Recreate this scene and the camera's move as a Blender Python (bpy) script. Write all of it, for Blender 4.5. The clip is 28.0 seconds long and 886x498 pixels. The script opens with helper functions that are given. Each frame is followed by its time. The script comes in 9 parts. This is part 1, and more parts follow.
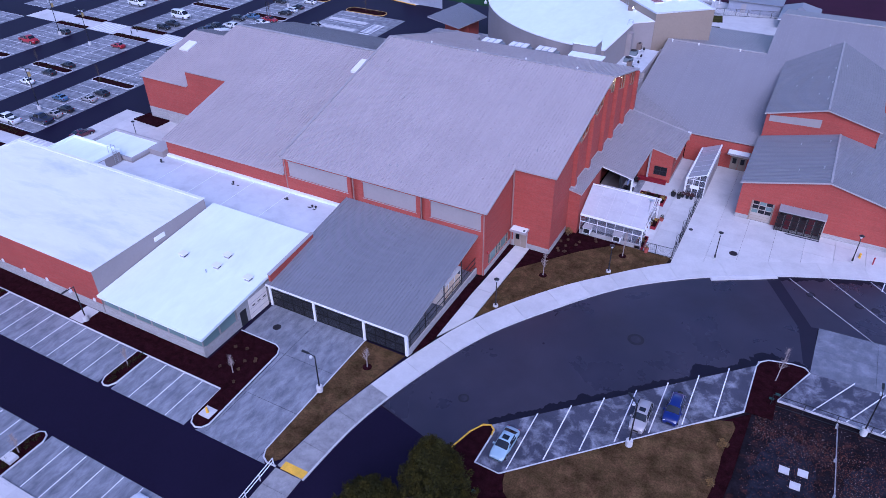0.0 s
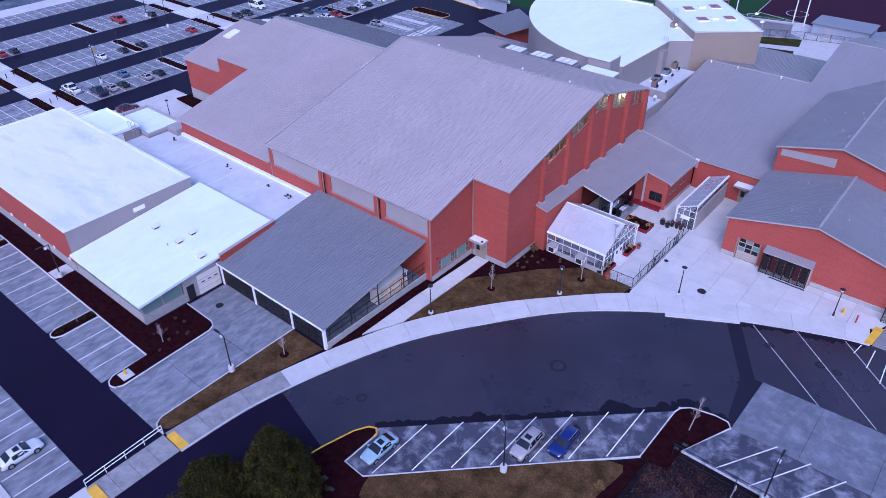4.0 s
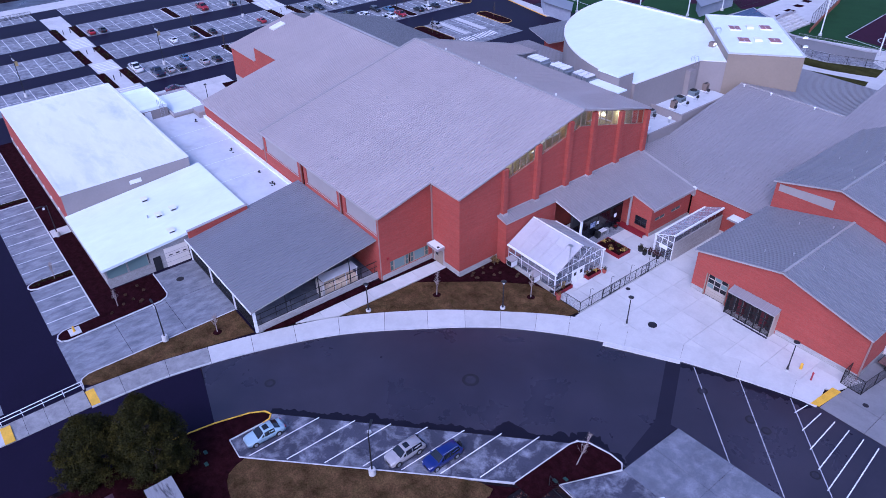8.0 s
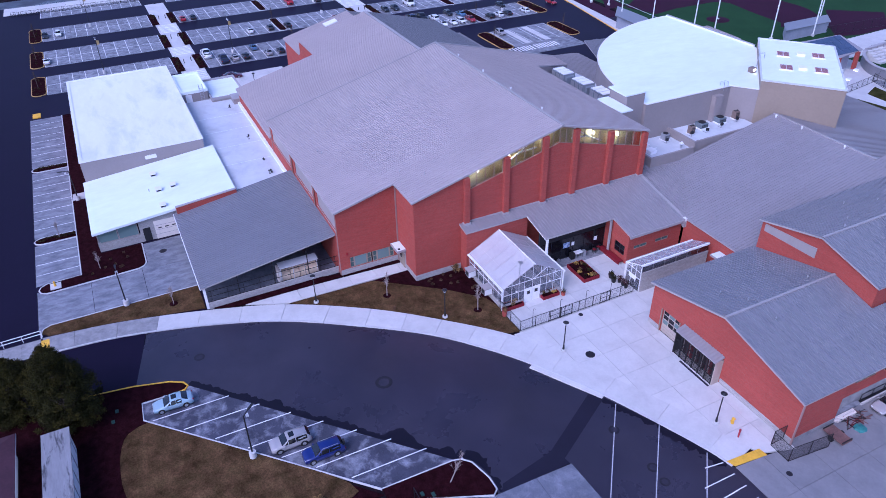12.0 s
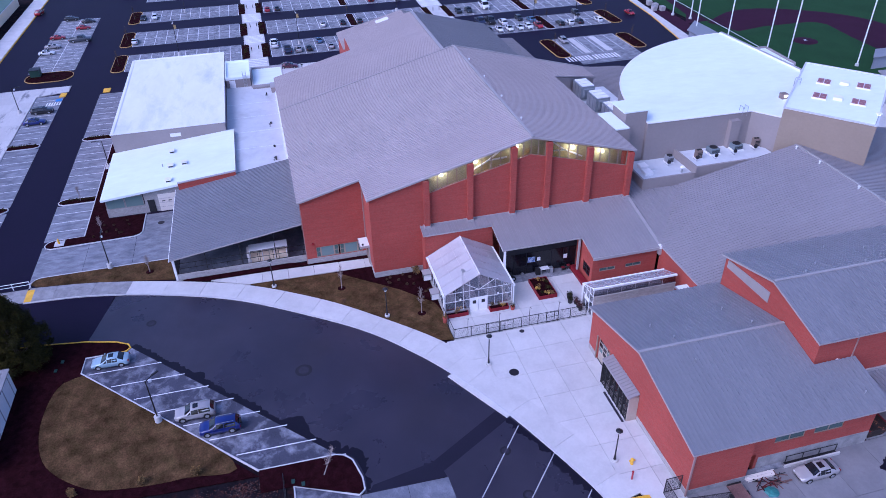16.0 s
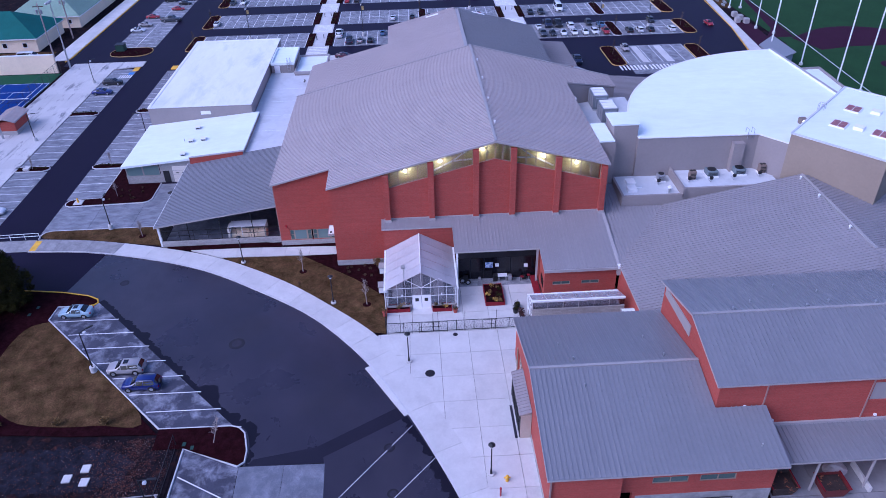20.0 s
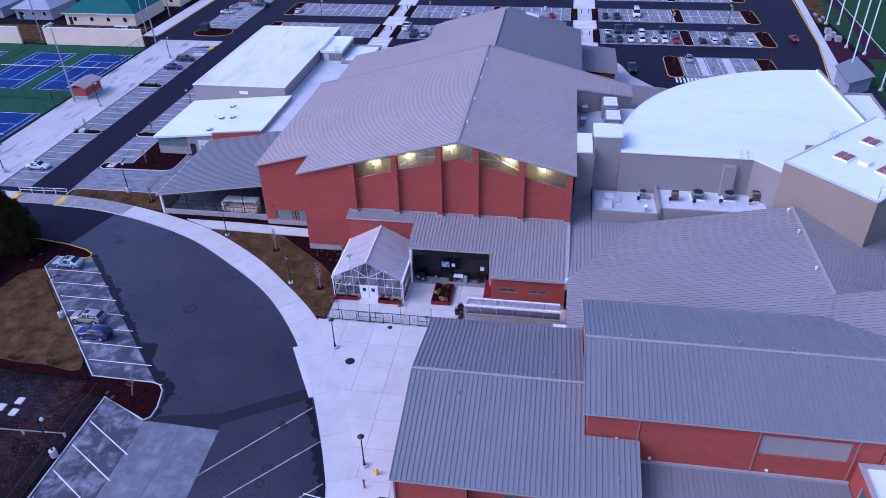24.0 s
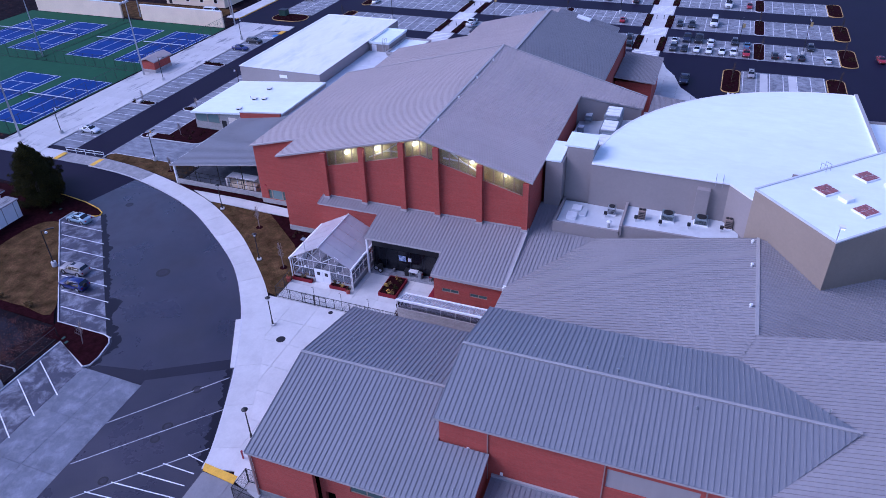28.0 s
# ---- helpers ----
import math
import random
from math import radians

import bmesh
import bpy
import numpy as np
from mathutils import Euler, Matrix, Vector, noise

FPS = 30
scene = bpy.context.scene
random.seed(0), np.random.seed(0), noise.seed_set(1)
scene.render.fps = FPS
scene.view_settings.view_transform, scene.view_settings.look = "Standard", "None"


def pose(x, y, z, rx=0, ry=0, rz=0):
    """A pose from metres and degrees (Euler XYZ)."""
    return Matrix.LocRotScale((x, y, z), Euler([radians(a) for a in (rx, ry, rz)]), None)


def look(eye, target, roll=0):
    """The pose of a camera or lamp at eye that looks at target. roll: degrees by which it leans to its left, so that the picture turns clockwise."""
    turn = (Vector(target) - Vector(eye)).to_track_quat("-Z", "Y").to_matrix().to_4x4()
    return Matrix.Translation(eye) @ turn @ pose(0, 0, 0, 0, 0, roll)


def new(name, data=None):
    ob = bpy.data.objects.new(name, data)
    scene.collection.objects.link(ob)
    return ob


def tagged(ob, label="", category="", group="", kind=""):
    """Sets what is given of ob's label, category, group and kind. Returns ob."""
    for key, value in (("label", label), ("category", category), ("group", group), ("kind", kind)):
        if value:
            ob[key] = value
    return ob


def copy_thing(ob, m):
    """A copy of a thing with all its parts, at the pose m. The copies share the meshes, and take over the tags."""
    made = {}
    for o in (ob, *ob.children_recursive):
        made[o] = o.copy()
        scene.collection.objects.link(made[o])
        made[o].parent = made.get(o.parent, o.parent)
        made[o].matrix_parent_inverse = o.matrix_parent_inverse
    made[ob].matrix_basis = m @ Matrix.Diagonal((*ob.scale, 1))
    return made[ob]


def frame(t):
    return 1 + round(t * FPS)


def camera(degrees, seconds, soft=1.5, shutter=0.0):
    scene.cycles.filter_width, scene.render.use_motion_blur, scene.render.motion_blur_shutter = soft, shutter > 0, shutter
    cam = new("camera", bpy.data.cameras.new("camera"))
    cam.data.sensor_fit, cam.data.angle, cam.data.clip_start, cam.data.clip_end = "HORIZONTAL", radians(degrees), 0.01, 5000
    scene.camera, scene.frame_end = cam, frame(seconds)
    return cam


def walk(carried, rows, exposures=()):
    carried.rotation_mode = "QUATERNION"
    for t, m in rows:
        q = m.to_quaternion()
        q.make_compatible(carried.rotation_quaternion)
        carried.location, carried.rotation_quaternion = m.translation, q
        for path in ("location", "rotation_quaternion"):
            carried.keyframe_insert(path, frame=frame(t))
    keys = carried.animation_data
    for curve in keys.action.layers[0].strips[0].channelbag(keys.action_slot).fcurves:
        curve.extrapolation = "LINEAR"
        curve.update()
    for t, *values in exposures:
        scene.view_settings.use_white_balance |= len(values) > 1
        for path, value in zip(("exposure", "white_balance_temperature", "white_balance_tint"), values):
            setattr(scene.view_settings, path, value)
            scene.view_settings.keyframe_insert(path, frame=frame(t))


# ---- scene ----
cam = camera(63.9, 28.0, 0.65)
METRES, EYE, TILT, LEAN, TURN = 148.1, 56.0, 0.0, 0.0, 28.7
ROWS = [
    (0.0, 0.0, 0.0, 0.0, -0.36, -35.49, 0.5),
    (0.5, 0.0178, 0.0003, 0.0, 1.12, -35.45, 0.5),
    (1.0, 0.036, 0.0009, 0.0, 2.62, -35.41, 0.49),
    (1.5, 0.054, 0.0019, 0.0003, 4.11, -35.37, 0.51),
    (2.0, 0.072, 0.0037, 0.0004, 5.59, -35.34, 0.51),
    (2.5, 0.0901, 0.0057, 0.0004, 7.07, -35.31, 0.53),
    (3.0, 0.1079, 0.0082, 0.0004, 8.49, -35.28, 0.54),
    (3.5, 0.1258, 0.0112, 0.0002, 9.91, -35.24, 0.57),
    (5.5, 0.196, 0.0271, -0.0004, 15.63, -35.05, 0.67),
    (6.0, 0.2129, 0.0322, -0.0006, 17.05, -34.99, 0.69),
    (6.5, 0.2299, 0.0379, -0.0007, 18.49, -34.95, 0.71),
    (7.0, 0.2467, 0.0438, -0.0009, 19.95, -34.9, 0.73),
    (7.5, 0.2632, 0.0501, -0.0012, 21.42, -34.87, 0.76),
    (8.0, 0.2796, 0.057, -0.0014, 22.86, -34.82, 0.77),
    (8.5, 0.296, 0.0641, -0.0018, 24.36, -34.73, 0.79),
    (9.0, 0.3122, 0.0717, -0.0022, 25.88, -34.65, 0.8),
    (9.5, 0.328, 0.0796, -0.0027, 27.35, -34.58, 0.8),
    (10.0, 0.3438, 0.088, -0.0033, 28.83, -34.51, 0.82),
    (10.5, 0.3593, 0.0971, -0.0036, 30.3, -34.47, 0.86),
    (11.0, 0.3745, 0.1061, -0.0041, 31.77, -34.37, 0.86),
    (11.5, 0.3895, 0.1157, -0.0042, 33.31, -34.29, 0.88),
    (12.0, 0.4042, 0.1254, -0.0044, 34.83, -34.19, 0.87),
    (12.5, 0.4189, 0.1357, -0.0045, 36.26, -34.11, 0.92),
    (14.5, 0.4732, 0.1803, -0.0054, 42.12, -33.87, 0.98),
    (15.0, 0.4864, 0.1923, -0.0054, 43.65, -33.85, 1.0),
    (15.5, 0.4996, 0.2047, -0.0056, 45.15, -33.82, 1.05),
    (16.0, 0.5121, 0.2173, -0.0058, 46.61, -33.83, 1.08),
    (16.5, 0.5244, 0.2301, -0.0061, 48.06, -33.82, 1.11),
    (17.0, 0.5362, 0.2433, -0.006, 49.52, -33.82, 1.11),
    (17.5, 0.548, 0.2567, -0.0061, 51.0, -33.81, 1.14),
    (18.0, 0.5592, 0.2705, -0.0064, 52.48, -33.79, 1.16),
    (18.5, 0.57, 0.2845, -0.0065, 53.92, -33.81, 1.19),
    (19.0, 0.5807, 0.2988, -0.0069, 55.39, -33.78, 1.21),
    (19.5, 0.5908, 0.3135, -0.007, 56.82, -33.76, 1.24),
    (20.0, 0.6006, 0.3284, -0.0074, 58.26, -33.75, 1.27),
    (20.5, 0.61, 0.3436, -0.0075, 59.71, -33.73, 1.29),
    (21.0, 0.619, 0.359, -0.0076, 61.21, -33.74, 1.3),
    (21.5, 0.6276, 0.3745, -0.0077, 62.76, -33.74, 1.32),
    (23.5, 0.6591, 0.4392, -0.0086, 68.74, -33.72, 1.33),
    (24.0, 0.6658, 0.4558, -0.0088, 70.18, -33.73, 1.35),
    (24.5, 0.672, 0.4725, -0.0089, 71.68, -33.75, 1.38),
    (25.0, 0.6778, 0.4894, -0.0091, 73.17, -33.75, 1.38),
    (25.5, 0.683, 0.5066, -0.0089, 74.62, -33.79, 1.39),
    (26.0, 0.6881, 0.5237, -0.0089, 76.11, -33.78, 1.4),
    (26.5, 0.6926, 0.5411, -0.0089, 77.59, -33.78, 1.41),
    (27.0, 0.6966, 0.5586, -0.0089, 78.97, -33.8, 1.41),
    (27.5, 0.7004, 0.5758, -0.0089, 80.42, -33.8, 1.44),
    (28.0, 0.7037, 0.5932, -0.009, 81.85, -33.8, 1.5),
]
walk(cam, [(t, pose(0, 0, EYE, TILT, LEAN, TURN) @ pose(METRES * x, METRES * y, METRES * z, 90 + pitch, roll, yaw)) for t, x, y, z, yaw, pitch, roll in ROWS], [(0.0, 0.58, 4920, 33), (7.0, 0.66, 4960, 33), (12.0, 0.68, 4980, 33), (17.0, 0.62, 4985, 33), (24.0, 0.57, 4955, 34), (28.0, 0.55, 4935, 34)])

# ---- light ----
world = bpy.data.worlds.new("overcast_sky")
scene.world = world
world.use_nodes = True
wn = world.node_tree.nodes
sky = wn.new("ShaderNodeTexSky")
sky.sky_type = "NISHITA"
sky.sun_disc = False
sky.sun_elevation, sky.sun_rotation = radians(42), radians(152)
sky.air_density, sky.dust_density, sky.ozone_density = 1.0, 2.0, 2.0
world.node_tree.links.new(sky.outputs[0], wn["Background"].inputs[0])
wn["Background"].inputs[1].default_value = 0.121
sun = new("sun", bpy.data.lights.new("sun", "SUN"))
sun.data.energy, sun.data.angle, sun.data.color = 1.15, radians(40), (1.0, 0.95, 0.97)
sun.matrix_world = look((28, -54, 60), (0, 0, 0))

# ---- materials ----
MATS = {}


def surface(name, color, rough=0.7, metal=0.0, var=0.12, scale=0.4, fine=6.0, bump=0.0, dark=None, ramp=(0.45, 0.6), stretch=(1, 1, 1), rand=0.0, spec=0.5, sheen=None):
    """A weathered surface: a base colour with blotches of two sizes, and optionally a second colour in patches."""
    m = bpy.data.materials.new(name)
    m.use_nodes = True
    nt, n, link = m.node_tree, m.node_tree.nodes, m.node_tree.links.new
    b = n["Principled BSDF"]
    b.inputs["Roughness"].default_value, b.inputs["Metallic"].default_value = rough, metal
    b.inputs["Specular IOR Level"].default_value = spec
    pos = n.new("ShaderNodeNewGeometry").outputs["Position"]
    mp = n.new("ShaderNodeMapping")
    mp.inputs["Scale"].default_value = stretch
    link(pos, mp.inputs[0])

    def noise_at(s, detail=4):
        t = n.new("ShaderNodeTexNoise")
        t.inputs["Scale"].default_value, t.inputs["Detail"].default_value, t.inputs["Roughness"].default_value = s, detail, 0.64
        t.inputs["Distortion"].default_value = 0.3
        link(mp.outputs[0], t.inputs["Vector"])
        return t.outputs["Fac"]

    def mix(kind, fac, a, c):
        x = n.new("ShaderNodeMix")
        x.data_type, x.blend_type = "RGBA", kind
        for socket, v in ((x.inputs[0], fac), (x.inputs[6], a), (x.inputs[7], c)):
            if isinstance(v, bpy.types.NodeSocket):
                link(v, socket)
            else:
                socket.default_value = v
        return x.outputs[2]

    def span(v, lo, hi, a=0.0, c=1.0):
        x = n.new("ShaderNodeMapRange")
        link(v, x.inputs[0])
        for i, w in enumerate((lo, hi, a, c), 1):
            x.inputs[i].default_value = w
        return x.outputs[0]

    col = (*color, 1)
    big, small = noise_at(scale), noise_at(fine)
    if dark:
        patch = span(noise_at(scale * 1.7, 8), ramp[0], ramp[1])
        col = mix("MIX", patch, col, (*dark, 1))
    g = n.new("ShaderNodeMath")
    g.operation = "MULTIPLY"
    link(span(big, 0.3, 0.7, 1 - var, 1 + var), g.inputs[0])
    link(span(small, 0.3, 0.7, 1 - var * 0.7, 1 + var * 0.7), g.inputs[1])
    out = g.outputs[0]
    if rand:
        r = n.new("ShaderNodeObjectInfo").outputs["Random"]
        g2 = n.new("ShaderNodeMath")
        g2.operation = "MULTIPLY"
        link(out, g2.inputs[0])
        link(span(r, 0, 1, 1 - rand, 1 + rand), g2.inputs[1])
        out = g2.outputs[0]
    grey = n.new("ShaderNodeCombineColor")
    for i in range(3):
        link(out, grey.inputs[i])
    link(mix("MULTIPLY", 1.0, col, grey.outputs[0]), b.inputs["Base Color"])
    if sheen:
        link(span(noise_at(scale * 2.3, 6), 0.35, 0.65, *sheen), b.inputs["Roughness"])
    if bump:
        bp = n.new("ShaderNodeBump")
        bp.inputs["Strength"].default_value, bp.inputs["Distance"].default_value = bump, 0.02
        link(small, bp.inputs["Height"])
        link(bp.outputs[0], b.inputs["Normal"])
    MATS[name] = m
    return m


def brickwork(name, c1, c2, mortar, w, h, joint, var=0.12):
    """Coursed masonry at true size; the courses run along x or y."""
    m = surface(name, c1, 0.85, 0, var * 0.6, 0.25, 3.0)
    n, link = m.node_tree.nodes, m.node_tree.links.new
    b = n["Principled BSDF"]
    old = b.inputs["Base Color"].links[0].from_node
    pos = n.new("ShaderNodeNewGeometry").outputs["Position"]
    sep, com, add = n.new("ShaderNodeSeparateXYZ"), n.new("ShaderNodeCombineXYZ"), n.new("ShaderNodeMath")
    link(pos, sep.inputs[0])
    link(sep.outputs[0], add.inputs[0])
    link(sep.outputs[1], add.inputs[1])
    link(add.outputs[0], com.inputs[0])
    link(sep.outputs[2], com.inputs[1])
    t = n.new("ShaderNodeTexBrick")
    t.inputs["Scale"].default_value = 1.0
    t.inputs["Brick Width"].default_value, t.inputs["Row Height"].default_value, t.inputs["Mortar Size"].default_value = w, h, joint
    for i, c in enumerate((c1, c2, mortar), 1):
        t.inputs[i].default_value = (*c, 1)
    link(com.outputs[0], t.inputs["Vector"])
    link(t.outputs["Color"], old.inputs[6])
    # broad horizontal bands of slightly different firing
    wv = n.new("ShaderNodeTexNoise")
    wv.noise_dimensions = "2D"
    wv.inputs["Scale"].default_value = 1.0
    mp = n.new("ShaderNodeMapping")
    mp.inputs["Scale"].default_value = (0.2, 3.2, 1)
    link(com.outputs[0], mp.inputs[0])
    link(mp.outputs[0], wv.inputs["Vector"])
    x = n.new("ShaderNodeMapRange")
    link(wv.outputs["Fac"], x.inputs[0])
    for i, v in enumerate((0.3, 0.7, 0.94, 1.06), 1):
        x.inputs[i].default_value = v
    mx = n.new("ShaderNodeMix")
    mx.data_type, mx.blend_type = "RGBA", "MULTIPLY"
    mx.inputs[0].default_value = 1.0
    link(t.outputs["Color"], mx.inputs[6])
    link(x.outputs[0], mx.inputs[7])
    link(mx.outputs[2], old.inputs[6])
    return m


def glowing(name, color, strength):
    m = bpy.data.materials.new(name)
    m.use_nodes = True
    b = m.node_tree.nodes["Principled BSDF"]
    b.inputs["Base Color"].default_value = (*color, 1)
    b.inputs["Emission Color"].default_value = (*color, 1)
    b.inputs["Emission Strength"].default_value = strength
    MATS[name] = m
    return m


def clear(name, color, rough=0.03, alpha=0.0, transmission=1.0):
    m = bpy.data.materials.new(name)
    m.use_nodes = True
    b = m.node_tree.nodes["Principled BSDF"]
    b.inputs["Base Color"].default_value = (*color, 1)
    b.inputs["Roughness"].default_value = rough
    b.inputs["Transmission Weight"].default_value = transmission
    b.inputs["IOR"].default_value = 1.45
    MATS[name] = m
    return m


BRICK = brickwork("red_brick", (0.385, 0.064, 0.045), (0.325, 0.050, 0.035), (0.32, 0.092, 0.066), 0.25, 0.08, 0.008)
BLOCK = brickwork("grey_block", (0.40, 0.38, 0.37), (0.34, 0.32, 0.31), (0.28, 0.27, 0.26), 0.41, 0.21, 0.01)
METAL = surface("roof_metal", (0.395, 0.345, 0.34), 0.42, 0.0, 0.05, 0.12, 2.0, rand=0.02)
METAL_MID = surface("roof_metal_mid", (0.268, 0.25, 0.26), 0.42, 0.0, 0.05, 0.12, 2.0, rand=0.02)
# Grey roof metal; the rear hall's eastern slopes take it as painted shade.
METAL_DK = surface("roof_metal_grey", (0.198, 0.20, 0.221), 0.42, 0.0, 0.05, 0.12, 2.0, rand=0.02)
RIDGE = surface("ridge_metal", (0.33, 0.31, 0.31), 0.5, 0.0, 0.06)
TRIM = surface("flashing", (0.36, 0.335, 0.335), 0.5, 0.0, 0.06)
WHITE_ROOF = surface("white_membrane", (0.76, 0.83, 0.83), 0.6, 0, 0.05, 0.09, 0.8, dark=(0.70, 0.76, 0.77), ramp=(0.5, 0.75), stretch=(1, 0.45, 1))
WHITE_ROOF_OLD = surface("streaked_white_membrane", (0.775, 0.78, 0.79), 0.6, 0, 0.05, 0.13, 0.8, dark=(0.56, 0.60, 0.63), ramp=(0.5, 0.72), stretch=(0.35, 1, 1))
MEMBRANE = surface("grey_membrane", (0.56, 0.58, 0.60), 0.6, 0, 0.06, 0.15, 1.0, dark=(0.46, 0.48, 0.50), ramp=(0.5, 0.72))
PANEL_GREY = surface("grey_wall_panel", (0.31, 0.285, 0.28), 0.6, 0, 0.05, 0.3, 3.0, stretch=(1, 1, 0.2))
STUCCO = surface("taupe_metal_wall", (0.285, 0.25, 0.242), 0.6, 0, 0.05, 0.2, 3.0)
STUCCO_TAN = surface("tan_wall", (0.275, 0.22, 0.17), 0.7, 0, 0.06, 0.2, 3.0)
CONC = surface("pale_concrete", (0.555, 0.54, 0.525), 0.75, 0, 0.05, 0.3, 4.0, rand=0.05, dark=(0.485, 0.47, 0.46), ramp=(0.45, 0.75))
CONC_OLD = surface("grey_concrete", (0.26, 0.265, 0.285), 0.7, 0, 0.18, 0.55, 7.0, rand=0.08, dark=(0.115, 0.12, 0.145), ramp=(0.42, 0.66), spec=0.25, stretch=(1, 0.85, 1))
CONC_STREAK = surface("streaked_grey_concrete", (0.245, 0.255, 0.28), 0.7, 0, 0.16, 0.6, 9.0, rand=0.05, dark=(0.125, 0.13, 0.158), ramp=(0.38, 0.68), spec=0.25, stretch=(1.15, 0.5, 1))
CONC_WALK = surface("stained_walk_concrete", (0.50, 0.485, 0.475), 0.75, 0, 0.06, 0.3, 4.0, rand=0.05, dark=(0.20, 0.20, 0.215), ramp=(0.55, 0.66), stretch=(0.35, 1.3, 1))
CONC_YARD = surface("smooth_grey_concrete", (0.23, 0.225, 0.235), 0.7, 0, 0.07, 0.25, 4.0, rand=0.05, dark=(0.19, 0.187, 0.20), ramp=(0.4, 0.7), spec=0.25)
TRENCH = surface("patched_asphalt", (0.0125, 0.0105, 0.022), 0.55, 0, 0.15, 0.3, 9.0, spec=0.3)
CONC_STAINED = surface("stained_pale_concrete", (0.31, 0.30, 0.30), 0.75, 0, 0.1, 0.6, 4.0, dark=(0.19, 0.185, 0.19), ramp=(0.40, 0.72))
PIPE = surface("painted_pipe", (0.30, 0.19, 0.17), 0.5, 0, 0.06)
GREEN_DARK = clear("dark_green_glass", (0.10, 0.16, 0.15), 0.08, transmission=0.2)
CONC_WET = surface("patchy_wet_concrete", (0.058, 0.058, 0.082), 0.55, 0, 0.25, 0.3, 7.0, dark=(0.25, 0.255, 0.295), ramp=(0.47, 0.64), spec=0.3)
CURB = surface("kerb_concrete", (0.52, 0.51, 0.52), 0.8, 0, 0.10, 0.6, 5.0)
# Worn, damp asphalt; its broad pale patches also paint in a wet sheen.
ASPHALT = surface("worn_asphalt", (0.036, 0.029, 0.043), 0.35, 0, 0.25, 0.055, 9.0, dark=(0.023, 0.018, 0.030), ramp=(0.38, 0.60), spec=0.6, sheen=(0.22, 0.5))
ASPHALT_NEW = surface("fresh_asphalt", (0.0105, 0.0068, 0.021), 0.55, 0, 0.12, 0.1, 3.0, spec=0.08)
ASPHALT_WET = surface("wet_asphalt", (0.008, 0.0065, 0.014), 0.5, 0, 0.15, 0.3, 9.0, spec=0.2)
PAINT = surface("white_road_paint", (0.72, 0.72, 0.73), 0.7, 0, 0.15, 0.8, 6.0)
PAINT_WORN = surface("worn_white_road_paint", (0.40, 0.40, 0.43), 0.7, 0, 0.25, 0.8, 6.0)
YELLOW_WORN = surface("worn_yellow_paint", (0.46, 0.29, 0.09), 0.75, 0, 0.25, 0.8, 6.0)
YELLOW = surface("yellow_paint", (0.75, 0.42, 0.03), 0.7, 0, 0.12, 0.8, 6.0)
MULCH = surface("bark_mulch", (0.018, 0.0043, 0.0062), 0.95, 0, 0.5, 1.5, 12.0, bump=1.0, spec=0.02)
GRASS = surface("winter_grass", (0.090, 0.050, 0.024), 0.95, 0, 0.55, 0.5, 6.0, bump=1.0, dark=(0.063, 0.041, 0.017), ramp=(0.38, 0.68), spec=0.02)
DIRT = surface("dark_dirt", (0.014, 0.011, 0.014), 0.95, 0, 0.45, 0.4, 3.0, bump=1.0, dark=(0.050, 0.021, 0.018), ramp=(0.54, 0.70), spec=0.02)
WHITE = surface("white_paint", (0.78, 0.78, 0.79), 0.5, 0, 0.04, 0.5, 4.0)
BLACK = surface("black_metal", (0.012, 0.012, 0.014), 0.5, 0, 0.2)
STEEL = surface("galvanized_steel", (0.42, 0.43, 0.45), 0.4, 0.6, 0.1)
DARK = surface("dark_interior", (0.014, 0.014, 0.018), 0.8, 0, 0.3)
INFILL = surface("taupe_infill_panel", (0.315, 0.28, 0.275), 0.6, 0, 0.05, 0.3, 3.0, rand=0.03)
CREAM_WHITE = surface("cream_white_paint", (0.74, 0.68, 0.62), 0.55, 0, 0.05, 0.5, 4.0)
# Damp concrete; also the covered yard floor, where its darkness is painted shade.
CONC_DAMP_SHADE = surface("damp_shade_grey_concrete", (0.145, 0.155, 0.19), 0.65, 0, 0.2, 0.45, 9.0, dark=(0.215, 0.225, 0.262), ramp=(0.46, 0.66), spec=0.25, rand=0.06)
SMOKED = surface("smoked_glazing", (0.008, 0.008, 0.012), 0.15, 0, 0.2, spec=0.4)
GREEN_GLASS = clear("green_tinted_glass", (0.25, 0.36, 0.35), 0.08, transmission=0.35)
GLASS = clear("window_glass", (0.75, 0.82, 0.85), 0.02)
RED_PAINT = surface("dark_red_boards", (0.19, 0.012, 0.02), 0.7, 0, 0.2, 1.0, 8.0, spec=0.25)

# ---- building blocks ----


def mesh_of(name, bm, material):
    me = bpy.data.meshes.new(name)
    bmesh.ops.recalc_face_normals(bm, faces=bm.faces)
    bm.to_mesh(me)
    bm.free()
    me.materials.append(material)
    return me


def part(name, bm, material, parent=None, label=""):
    ob = new(name, mesh_of(name, bm, material))
    ob.parent = parent
    if label:
        ob["label"] = label
    return ob


def thing(name, label, category, group="", kind="", at=(0, 0, 0)):
    ob = new(name)
    ob.location = at
    return tagged(ob, label, category, group, kind)


def box(bm, x0, x1, y0, y1, z0, z1):
    v = [bm.verts.new(p) for p in ((x0, y0, z0), (x1, y0, z0), (x1, y1, z0), (x0, y1, z0), (x0, y0, z1), (x1, y0, z1), (x1, y1, z1), (x0, y1, z1))]
    for f in ((3, 2, 1, 0), (4, 5, 6, 7), (0, 1, 5, 4), (1, 2, 6, 5), (2, 3, 7, 6), (3, 0, 4, 7)):
        bm.faces.new([v[i] for i in f])
    return v


